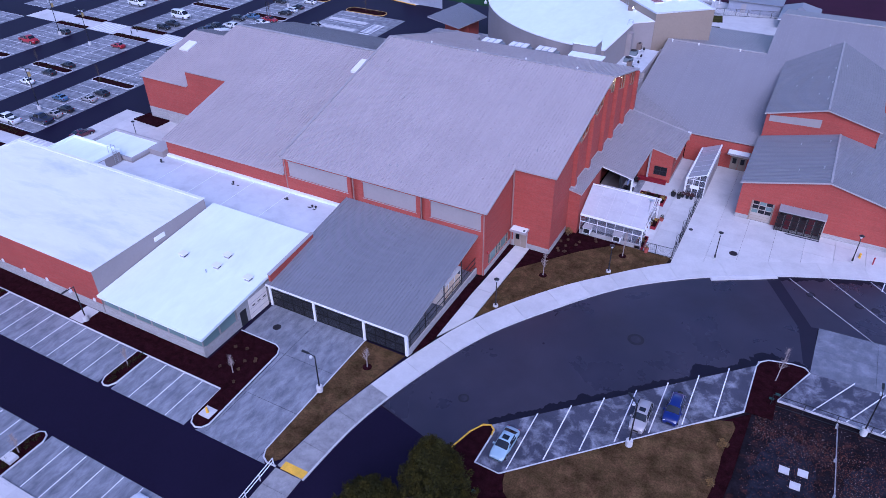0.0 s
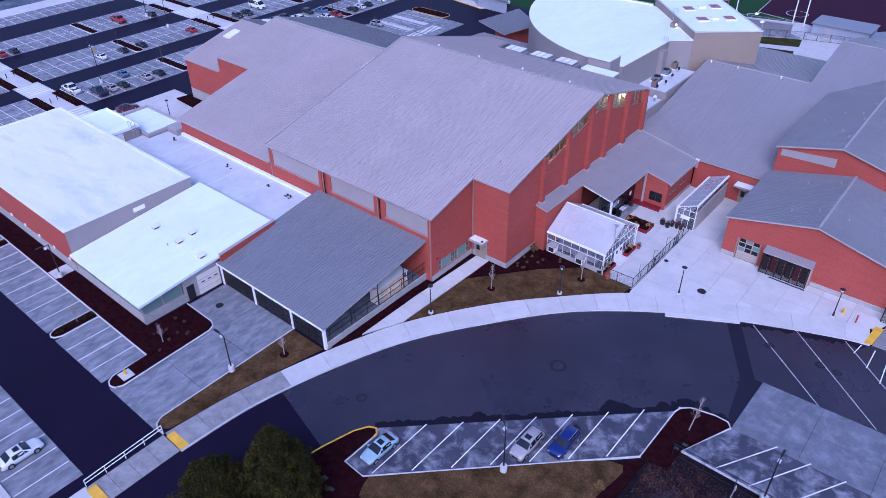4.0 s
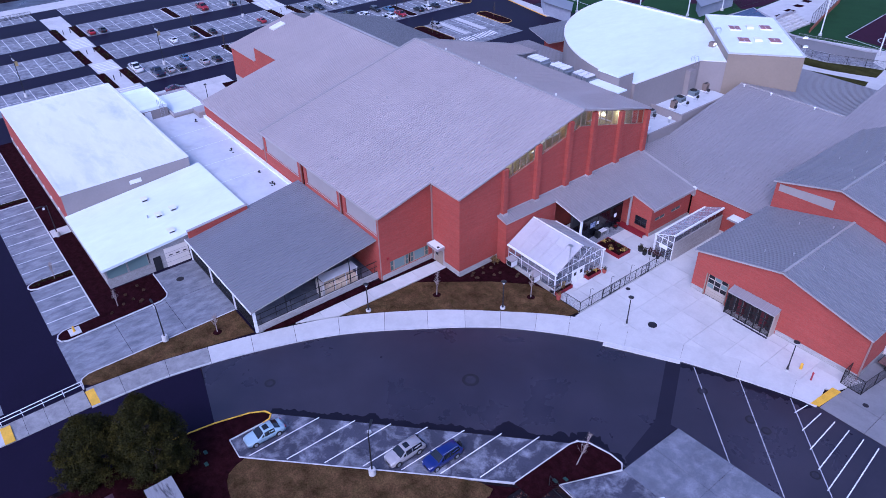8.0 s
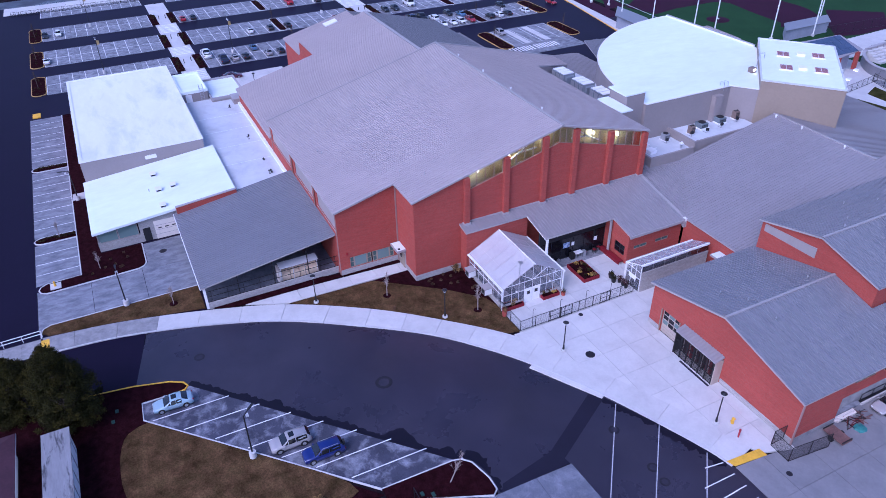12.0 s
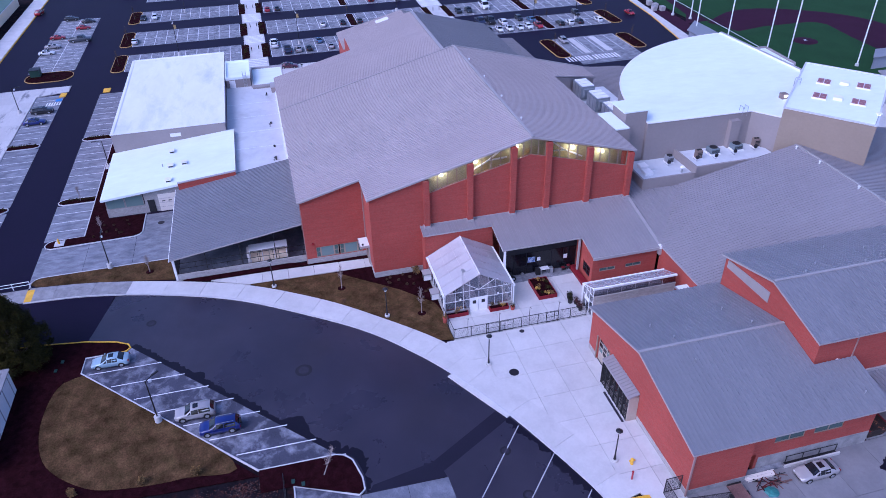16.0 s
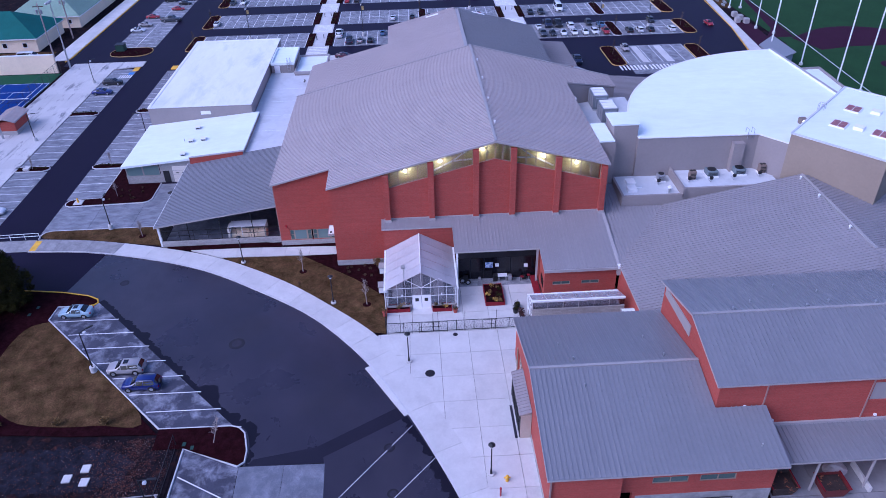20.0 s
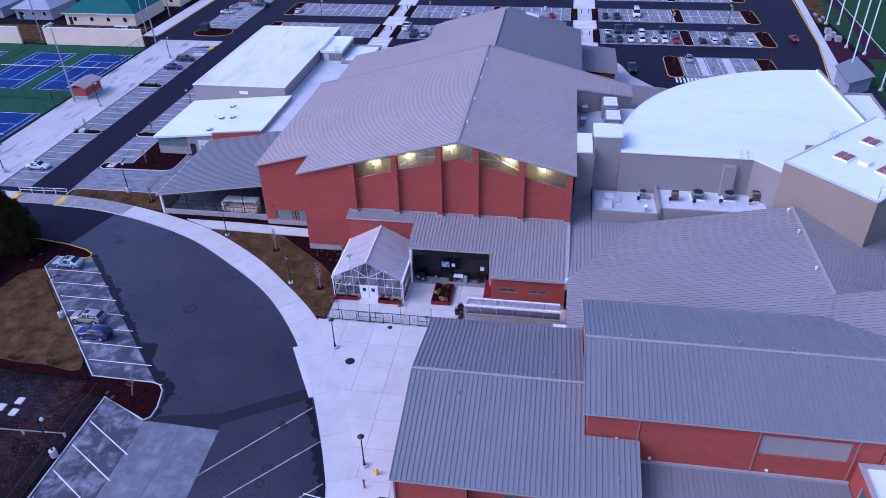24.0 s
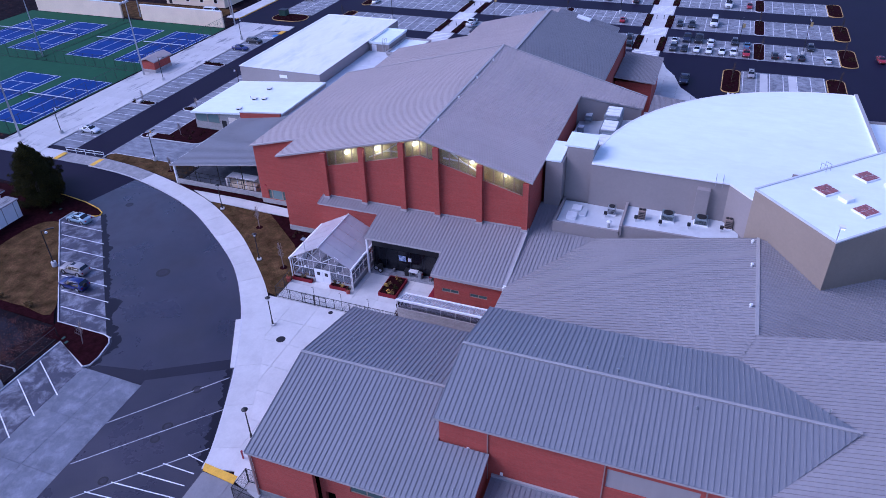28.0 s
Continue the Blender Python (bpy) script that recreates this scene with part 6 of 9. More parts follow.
def planter(x0, x1, y0, y1, h, label, seed):
    p = thing("planter_box", label, "planter", "courtyard planters")
    t = 0.09
    part("side_board", boxes((x0, x1, y0, y0 + t, 0.14, h)), RED_PAINT, p)
    part("side_board", boxes((x0, x1, y1 - t, y1, 0.14, h)), RED_PAINT, p)
    part("end_board", boxes((x0, x0 + t, y0 + t, y1 - t, 0.14, h)), RED_PAINT, p)
    part("end_board", boxes((x1 - t, x1, y0 + t, y1 - t, 0.14, h)), RED_PAINT, p)
    part("soil", boxes((x0 + t, x1 - t, y0 + t, y1 - t, 0.14, h - 0.06)), MULCH, p)
    rng = random.Random(seed)
    cl = [((rng.uniform(x0 + 0.3, x1 - 0.3), rng.uniform(y0 + 0.3, y1 - 0.3), h + 0.12), rng.uniform(0.15, 0.4), 60, 0.16) for _ in range(int(3 + (x1 - x0) * (y1 - y0)))]
    for k, c in enumerate(cl):
        leaves("plant", [c], (LEAF, DRY, GOLD)[k % 3], p, "", seed + k)


for hp, x in HOLD:
    leaves("leaves", [((x, 97.2, 0.85), 0.38, 160, 0.14)], DARK_RED_LEAF, hp, "", 17)
planter(-14.9, -13.7, 80.95, 83.8, 0.6, "dark red wooden planter box of plants by the greenhouse", 3)
planter(-14.7, -13.5, 86.5, 88.9, 0.6, "dark red wooden planter box beside the white doors", 4)
planter(-18.0, -14.1, 93.1, 95.5, 0.65, "large dark red planter box in the courtyard", 5)
bench = thing("bench_planter", "dark red boarded bench along the brick wall", "bench")
part("seat", boxes((-19.5, -15.3, 99.4, 100.2, 0.5, 0.62)), RED_PAINT, bench)
part("front", boxes((-19.5, -15.3, 99.45, 99.53, 0.14, 0.5)), RED_PAINT, bench)
for x, y, r, h in ((-13.2, 80.7, 0.32, 0.85), (-13.3, 89.3, 0.3, 0.6), (-13.5, 96.9, 0.4, 0.7), (-12.6, 96.6, 0.35, 0.7)):
    pot = thing("plant_pot", "terracotta pot with a dry plant", "plant pot", "courtyard pots")
    bm = bmesh.new()
    tube(bm, (x, y, 0.14), (x, y, h), r * 0.75, r, 12)
    part("pot", bm, TERRACOTTA if y < 90 else BLACK, pot)
    leaves("plant", [((x, y, h + 0.2), 0.35, 90, 0.15)], DRY if y < 85 else LEAF, pot, "", 9)
rng = random.Random(12)
for k in range(5):
    x, y, s = -19.8 + rng.uniform(0, 0.3), 90.8 + k * 1.9, rng.uniform(0.35, 0.7)
    bx = thing("crate", "stored crate or machine in the covered work area", "crate", "stored goods")
    bm = boxes((x, x + s, y, y + s * 0.9, 0.14, 0.14 + s * rng.uniform(0.8, 1.8)))
    bmesh.ops.bevel(bm, geom=bm.edges[:], offset=0.03, segments=1, affect="EDGES")
    part("case", bm, (BLACK, CLUTTER, BLACK, STEEL)[k % 4], bx)
POSTER = surface("blue_white_poster", (0.45, 0.52, 0.66), 0.6, 0, 0.3, 2.0, 6.0, dark=(0.10, 0.17, 0.36), ramp=(0.45, 0.55))
for y, z, w, h in ((93.6, 1.9, 1.0, 0.8), (94.9, 2.0, 0.45, 0.5), (98.6, 1.7, 0.5, 0.6)):
    bm = boxes((-19.84, -19.8, y, y + w, z, z + h))
    tagged(part("notice_poster", bm, POSTER if w > 0.9 else WHITE), "pale notice pinned to the dark back wall", "poster", "work area notices")
for x, y, r in ((-19.2, 90.6, 0.42), (-18.9, 91.3, 0.36)):
    tyre = thing("spare_tyre", "dark rubber tyre leaning under the metal roof", "tyre", "spare tyres")
    bm = bmesh.new()
    tube(bm, (x, y, 0.14 + r), (x + 0.2, y, 0.16 + r), r, None, 18)
    part("tread", bm, TYRE, tyre)
    bm = bmesh.new()
    tube(bm, (x + 0.2, y, 0.16 + r), (x + 0.22, y, 0.16 + r), r * 0.55, None, 14)
    part("hub", bm, STEEL, tyre)
for x, y in ((-19.3, 96.9), (-19.1, 98.3), (-19.4, 99.2)):
    ch = thing("shop_stool", "red-brown stool pushed under the work area roof", "stool", "work stools")
    part("seat", boxes((x - 0.2, x + 0.2, y - 0.2, y + 0.2, 0.72, 0.78)), RED_PAINT, ch)
    for dx in (-0.16, 0.13):
        for dy in (-0.16, 0.13):
            part("leg", boxes((x + dx, x + dx + 0.04, y + dy, y + dy + 0.04, 0.14, 0.72)), BLACK, ch)
for y in (95.2,):
    tb = thing("work_table", "pale work table under the metal roof", "table", "work tables")
    part("tabletop", boxes((-19.7, -19.0, y, y + 1.2, 0.92, 1.0)), WHITE, tb)
    for dx in (0.05, 0.55):
        for dy in (0.1, 1.0):
            part("leg", boxes((-19.7 + dx, -19.6 + dx, y + dy, y + dy + 0.1, 0.14, 0.92)), STEEL, tb)


def sapling(x, y, h, lean, label, seed, bark=None):
    t = thing("bare_sapling", label, "tree", "bare saplings")
    rng = random.Random(seed)
    top = Vector((x + lean[0], y + lean[1], h))
    bm = bmesh.new()
    tube(bm, (x, y, 0.1), top * 0.55 + Vector((x, y, 0.1)) * 0.45, 0.06, 0.045, 7)
    tube(bm, top * 0.55 + Vector((x, y, 0.1)) * 0.45, top, 0.045, 0.012, 6)
    part("trunk", bm, bark or BARK, t)
    bm = bmesh.new()
    base = Vector((x, y, 0.1))
    for _ in range(34):
        s = rng.uniform(0.35, 0.95)
        p = base.lerp(top, s)
        a = rng.uniform(0, math.tau)
        ln = (1.1 - s) * rng.uniform(0.7, 1.4)
        q = p + Vector((math.cos(a) * ln * 0.55, math.sin(a) * ln * 0.55, ln * 0.9))
        tube(bm, p, q, 0.018, 0.006, 4)
        for _ in range(3):
            m = p.lerp(q, rng.uniform(0.4, 0.9))
            tube(bm, m, m + Vector((rng.uniform(-0.3, 0.3), rng.uniform(-0.3, 0.3), rng.uniform(0.15, 0.45))), 0.01, 0.004, 3)
    tagged(part("crown", bm, bark or BARK, t, "fine bare branches"), kind="stuff")
    bm = bmesh.new()
    tube(bm, (x, y, 0.11), (x, y, 0.15), 0.55, 0.45, 14)
    part("mulch_ring", bm, MULCH, t)


sapling(-23.5, 69.6, 3.7, (0.1, 0.1), "bare white-barked sapling on the entrance lawn", 1)
sapling(-15.7, 78.4, 4.0, (0.1, -0.1), "bare white-barked sapling beside the greenhouse", 2)
sapling(-34.4, 45.2, 2.8, (0.1, 0.0), "small bare sapling on the grass strip", 3)
sapling(5.4, 63.9, 3.9, (0.3, 1.2), "leaning bare sapling in the kerbed island", 4)
sapling(-46.9, 37.6, 2.6, (0.1, 0.0), "small bare sapling in the bark bed", 5)
sapling(-58.0, 33.0, 2.6, (0.1, 0.1), "small bare sapling in a parking island", 6)
sapling(-58.0, 19.6, 2.6, (0.0, 0.1), "small bare sapling in a parking island", 7)
for k, (x, y) in enumerate(((-144, 31.5), (-124, 31.5), (-163, 31.5), (-145, 155.5), (-125, 154.5), (-124.5, 137.5), (-146, 137), (-105, 132), (-105, 152), (-147, 88.3), (-128, 88.3))):
    sapling(x, y, 3.6, (0.1, 0.1), "bare sapling in a car park island", 20 + k, TRUNK)


def shrub(x, y, r, h, material, label, seed):
    s = thing("shrub", label, "shrub")
    bm = bmesh.new()
    rng = random.Random(seed)
    for _ in range(8):
        tube(bm, (x, y, 0.05), (x + rng.uniform(-r, r) * 0.7, y + rng.uniform(-r, r) * 0.7, h * 0.8), 0.025, 0.01, 4)
    part("stems", bm, TRUNK, s)
    leaves("leaves", [((x + rng.uniform(-r, r) * 0.5, y + rng.uniform(-r, r) * 0.5, h * rng.uniform(0.4, 0.85)), r * 0.5, 90, 0.14) for _ in range(7)], material, s, "", seed)


shrub(-23.7, 79.5, 0.6, 1.4, DRY, "yellow-brown shrub against the brick wall", 31)
rng = random.Random(44)
for k in range(20):
    x = -28 + rng.uniform(3.6, 10)
    y = 75.5 + rng.uniform(0, 6)
    if y - 69.6 > (x + 26.8) * 1.25 + 1.2:
        shrub(x, y, 0.14, 0.3, DRY_DARK, "small dry bedding shrub in bark", 50 + k)
for k in range(9):
    shrub(-46 + rng.uniform(-3.5, 0.8), 36.3 + rng.uniform(0, 6), 0.13, 0.3, DRY_DARK, "small dry bedding shrub in bark", 80 + k)


def evergreen(x, y, h, r, label, seed):
    t = thing("evergreen_tree", label, "tree", "evergreen trees")
    rng = random.Random(seed)
    bm = bmesh.new()
    tube(bm, (x, y, 0), (x, y, h * 0.85), 0.28, 0.06, 9)
    for k in range(26):
        z = h * rng.uniform(0.12, 0.8)
        a = rng.uniform(0, math.tau)
        rr = r * (1 - (z / h) ** 2) * 0.8
        tube(bm, (x, y, z), (x + math.cos(a) * rr, y + math.sin(a) * rr, z + rr * 0.35), 0.06, 0.015, 5)
    part("trunk", bm, TRUNK, t)
    cl = []
    for k in range(210):
        z = h * rng.uniform(0.04, 0.97)
        w = r * max(0.04, 1 - (z / h) ** 1.6) ** 0.7 * rng.uniform(0.78, 1.2) * (0.72 + 0.28 * min(1, z / (0.25 * h)))
        a = rng.uniform(0, math.tau)
        d = w * math.sqrt(rng.uniform(0.25, 1.0))
        cl.append(((x + math.cos(a) * d, y + math.sin(a) * d, z), rng.uniform(0.45, 0.8), 360, 0.15))
    tips = []
    for k in range(120):
        a, z = rng.uniform(0, math.tau), h * rng.uniform(0.15, 1.04)
        w = r * max(0.0, 1 - (min(z, h) / h) ** 1.6) ** 0.7 * rng.uniform(0.95, 1.32)
        tips.append(((x + math.cos(a) * w, y + math.sin(a) * w, z + 0.2), 0.34, 75, 0.15))
    tagged(leaves("crown", cl, LEAF, t, "dense dark olive-green foliage", seed), kind="stuff")
    tagged(leaves("outer_foliage", tips, LEAF_HIGHLIGHT, t, "olive foliage at the branch tips, highlights put into its brighter colour", seed + 5), kind="stuff")


evergreen(-19.1, 32.6, 9.8, 3.3, "dense dark evergreen tree at the edge of the drive", 61)
evergreen(-23.0, 28.3, 6.8, 3.4, "broad dark evergreen tree behind the drive kerb", 62)


# ---- lamps, fences and street furniture ----
def post_lamp(x, y, h, label):
    l = thing("post_lamp", label, "street lamp", "post-top lamps")
    bm = bmesh.new()
    tube(bm, (x, y, 0.14), (x, y, 0.34), 0.32, 0.32, 14)
    part("footing", bm, CONC, l)
    bm = bmesh.new()
    tube(bm, (x, y, 0.34), (x, y, 0.9), 0.13, 0.09, 10)
    tube(bm, (x, y, 0.9), (x, y, h - 0.5), 0.07, 0.055, 10)
    part("pole", bm, BLACK, l)
    bm = bmesh.new()
    tube(bm, (x, y, h - 0.5), (x, y, h - 0.15), 0.12, 0.24, 12)
    part("globe", bm, LAMP_CLEAR, l)
    bm = bmesh.new()
    tube(bm, (x, y, h - 0.15), (x, y, h), 0.34, 0.1, 12)
    part("cap", bm, BLACK, l)


for x, y in ((-26.3, 61.2), (-16.3, 74.2), (-4.8, 83.5), (11.2, 91.0), (-99, 72)):
    post_lamp(x, y, 4.4, "black post-top lamp on a round concrete footing")


def lot_lamp(x, y, h, aim, label, banner=False, arms=1):
    l = thing("lot_lamp", label, "street lamp", "car park lamps")
    bm = bmesh.new()
    tube(bm, (x, y, 0), (x, y, 0.85), 0.36, 0.34, 14)
    part("footing", bm, CONC, l, "round concrete footing")
    bm = bmesh.new()
    tube(bm, (x, y, 0.85), (x, y, h), 0.085, 0.06, 8)
    part("pole", bm, BLACK, l)
    for s in (1, -1)[:arms]:
        dx, dy = aim[0] * s, aim[1] * s
        bm = bmesh.new()
        bar(bm, (x, y, h - 0.1), (x + dx * 0.9, y + dy * 0.9, h + 0.05), 0.07)
        bar(bm, (x + dx * 0.8, y + dy * 0.8, h + 0.05), (x + dx * 1.6, y + dy * 1.6, h + 0.05), 0.22, 0.1)
        part("lamp_head", bm, BLACK, l)
        part("lens", boxes((x + dx * 0.5 - 0.14, x + dx * 0.5 + 0.14, y + dy * 0.5 - 0.14, y + dy * 0.5 + 0.14, h - 0.5, h - 0.25)), LAMP_CLEAR, l)
    if banner:
        part("banner", boxes((x - 0.03, x + 0.03, y + 0.1, y + 0.62, h - 1.75, h - 0.85)), BANNER, l, "ochre cloth banner")


lot_lamp(-6.0, 48.2, 5.8, (-0.7, 0.7), "dark lamp post on a concrete footing behind the bays")
lot_lamp(-36.9, 39.9, 5.2, (-1, 0), "dark lamp post on a concrete footing beside the driveway")
lot_lamp(-68.5, 36.1, 5.2, (0, -1), "dark lamp post on a concrete footing in the bark bed")
lot_lamp(14.0, 60.4, 5.6, (0, 1), "dark lamp post on a concrete footing by the fence")
for x, y in ((-69.8, 15.2), (-99.6, 15.5), (-40.8, 14.9)):
    lot_lamp(x, y, 5.4, (0, 1), "dark lamp post on a concrete footing along the walk")
for x, y in ((-127, 73.5), (-166.5, 44.8), (-127, 45), (-160.4, 104), (-125.4, 146.3), (-120.6, 132.5), (-148, 102.4)):
    lot_lamp(x, y, 8.2, (1, 0), "tall car park lamp post with an ochre banner", True, 2)


def mesh_fence(name, line, h, gap, label, wires=0.18, top=True, z=0.0, post=0.06, material=None):
    """A chain-link fence: posts, rails and crossed wires along a line."""
    f = thing(name, label, "fence")
    material = material or BLACK
    for (xa, ya), (xb, yb) in zip(line, line[1:]):
        a, b = Vector((xa, ya)), Vector((xb, yb))
        n = max(1, round((b - a).length / gap))
        for k in range(n + 1):
            p = a.lerp(b, k / n)
            bm = bmesh.new()
            tube(bm, (p.x, p.y, z), (p.x, p.y, z + h + 0.05), post / 2 + 0.01, None, 6)
            part("post", bm, material, f)
        bm = bmesh.new()
        for zz in ((0.08, h) if top else (0.08,)):
            bar(bm, (a.x, a.y, z + zz), (b.x, b.y, z + zz), 0.05)
        part("rail", bm, material, f)
        vs, fs = [], []
        m = int((b - a).length / wires)
        d = (b - a).normalized()
        for k in range(-int(h / wires), m):
            for s in (0, 1):
                p, q = k * wires, k * wires + h
                z0, z1 = (0, h) if s == 0 else (h, 0)
                lo, hi = max(0, p), min((b - a).length, q)
                if hi <= lo:
                    continue
                zl, zh = (z0 + (z1 - z0) * (u - p) / h for u in (lo, hi))
                A, B = a + d * lo, a + d * hi
                i = len(vs)
                vs += [(A.x, A.y, z + zl), (B.x, B.y, z + zh), (B.x, B.y, z + zh + 0.014), (A.x, A.y, z + zl + 0.014)]
                fs.append((i, i + 1, i + 2, i + 3))
        me = bpy.data.meshes.new("wire_mesh")
        me.from_pydata(vs, [], fs)
        me.materials.append(material)
        w = new("wire_mesh", me)
        w.parent = f
        tagged(w, kind="stuff")


mesh_fence("courtyard_fence", [(-14.1, 80.75), (-9.85, 80.9), (-9.85, 97.5)], 1.5, 2.0, "low black chain-link fence round the courtyard", z=0.14)
gate = thing("courtyard_gate", "black steel double gate in the courtyard fence", "gate")
for y0, y1 in ((84.8, 86.4), (86.5, 88.1), (92.3, 93.8)):
    bm = bmesh.new()
    for zz in (0.25, 0.95, 1.6):
        bar(bm, (-9.75, y0, zz), (-9.75, y1, zz), 0.04)
    for y in (y0, y1):
        bar(bm, (-9.75, y, 0.14), (-9.75, y, 1.7), 0.06)
    part("gate_leaf", bm, BLACK, gate)
mesh_fence("yard_fence", [(15.75, 93.7), (15.75, 95.3)], 1.9, 1.6, "low black mesh barrier at the workshop corner", z=0.1, wires=0.06)
mesh_fence("yard_fence", [(15.8, 93.65), (17.95, 93.6), (18.45, 98.4)], 1.9, 2.4, "tall black mesh enclosure beside the workshop", z=0.06, wires=0.06)
mesh_fence("lot_fence", [(5.4, 60.2), (60, 60.2)], 1.5, 3.0, "dark chain-link fence behind the southern bays", wires=0.3)
part_rail = thing("timber_rail", "pale weathered rail crossing the dirt yard", "rail")
bm = bmesh.new()
bar(bm, (11.6, 60.2, 0.5), (12.5, 40, 0.5), 0.09, 0.09)
part("rail", bm, CLUTTER, part_rail)
for k in range(5):
    y = 60 - k * 4.5
    part("post", boxes((11.6 + k * 0.2 - 0.08, 11.6 + k * 0.2 + 0.08, y - 0.08, y + 0.08, -0.05, 0.5)), CURB, part_rail)
for x, y in ((7.7, 52.2), (9.3, 52.6), (8.8, 50.8)):
    bm = bmesh.new()
    box(bm, x - 0.45, x + 0.45, y - 0.4, y + 0.4, -0.02, 0.12)
    tagged(part("paving_slab", bm, CONC), "loose pale concrete slab lying on dirt", "slab", "loose slabs")
for x, y in ((5.4, 61.0), (5.9, 61.9), (-18.4, 36.9), (-17.0, 36.4)):
    bm = boxes((x - 0.24, x + 0.24, y - 0.16, y + 0.16, 0.08, 0.17))
    tagged(part("valve_box", bm, DULL_GREEN), "green plastic valve box lid in the bed", "valve box", "valve boxes")


def manhole(x, y, r, z):
    m = thing("manhole", "dark cast-iron manhole cover set in the paving", "manhole", "manholes")
    bm = bmesh.new()
    tube(bm, (x, y, z - 0.02), (x, y, z + 0.008), r, None, 24)
    part("collar", bm, MANHOLE, m)
    bm = bmesh.new()
    tube(bm, (x, y, z), (x, y, z + 0.016), r * 0.62, None, 24)
    part("cover", bm, MANHOLE_GREY if z < 0.02 else MANHOLE, m)


for x, y, r, z in ((-23, 46.2, 0.6, 0.006), (-9.6, 63.4, 0.95, 0.006), (7.2, 81.4, 0.55, 0.006), (12.6, 81.8, 0.55, 0.006), (14.4, 81.7, 0.5, 0.006), (20.2, 80.4, 0.5, 0.006), (-2.8, 85.8, 0.55, 0.14), (-47.5, 45.8, 0.5, 0.03), (-9.1, 89.0, 0.3, 0.14), (19, 92.6, 0.3, 0.06)):
    manhole(x, y, r, z)
hyd = thing("hydrant", "yellow fire hydrant on the concrete forecourt", "hydrant")
bm = bmesh.new()
tube(bm, (12.0, 92.4, 0.14), (12.0, 92.4, 0.75), 0.16, 0.14, 10)
tube(bm, (12.0, 92.4, 0.75), (12.0, 92.4, 0.95), 0.18, 0.05, 10)
part("barrel", bm, YELLOW, hyd)
bm = bmesh.new()
tube(bm, (12.0, 92.1, 0.6), (12.0, 92.7, 0.6), 0.08, None, 8)
part("outlets", bm, YELLOW, hyd)
fdc = thing("standpipe", "short red fire standpipe on the forecourt", "standpipe")
bm = bmesh.new()
tube(bm, (13.6, 91.6, 0.14), (13.6, 91.6, 1.1), 0.09, None, 8)
part("pipe", bm, PAINTS["red"], fdc)
bm = bmesh.new()
tube(bm, (13.6, 91.6, 1.1), (13.6, 91.6, 1.22), 0.12, 0.1, 8)
part("head", bm, PAINTS["red"], fdc)
hyd2 = thing("hydrant", "yellow hydrant on a pale concrete pad in bark", "hydrant")
part("pad", boxes((-46.0, -44.6, 31.4, 32.7, 0.1, 0.22)), CONC, hyd2)
bm = bmesh.new()
tube(bm, (-45.3, 32.0, 0.22), (-45.3, 32.0, 0.95), 0.16, 0.1, 10)
part("barrel", bm, YELLOW, hyd2)
part("box", boxes((-58.6, -57.4, 18.2, 19.2, 0.12, 0.5)), CONC, thing("utility_box", "pale concrete utility box in an island", "utility box"))
railing = thing("crossing_rail", "low white pipe rail beside the crossing", "rail")
bm = bmesh.new()
for zz in (0.5, 0.95):
    bar(bm, (-34.9, 22.0, zz), (-35.2, 30.2, zz), 0.07)
for k in range(5):
    bar(bm, (-34.9 - k * 0.075, 22 + k * 2.05, 0), (-34.9 - k * 0.075, 22 + k * 2.05, 0.98), 0.07)
part("rail", bm, WHITE, railing)
hood = thing("door_hood", "white side door hood over the path end", "door hood")
part("hood", boxes((-29.8, -27.5, 72.9, 74.19, 3.0, 3.3)), TRIM, hood)
part("hood_top", boxes((-29.7, -27.6, 73.0, 74.15, 3.3, 3.32)), WHITE_ROOF, hood)
part("vent", boxes((-28.0, -27.75, 73.2, 73.45, 3.32, 3.45)), BLACK, hood)
part("door_frame", boxes((-29.7, -27.7, 74.08, 74.2, 0.15, 3.0)), TRIM, hood)
d = part("door", boxes((-29.5, -28.6, 74.04, 74.08, 0.16, 2.35)), STUCCO_TAN, hood)
part("vision_pane", boxes((-29.3, -28.8, 74.02, 74.04, 1.3, 2.1)), CAR_GLASS, d)
d = part("door", boxes((-28.56, -27.8, 74.04, 74.08, 0.16, 2.35)), STUCCO_TAN, hood)
alarm = thing("alarm_box", "small red alarm box on the brick wall", "alarm box")
part("case", boxes((-30.2, -30.08, 66.85, 67.1, 3.05, 3.35)), PAINTS["red"], alarm)


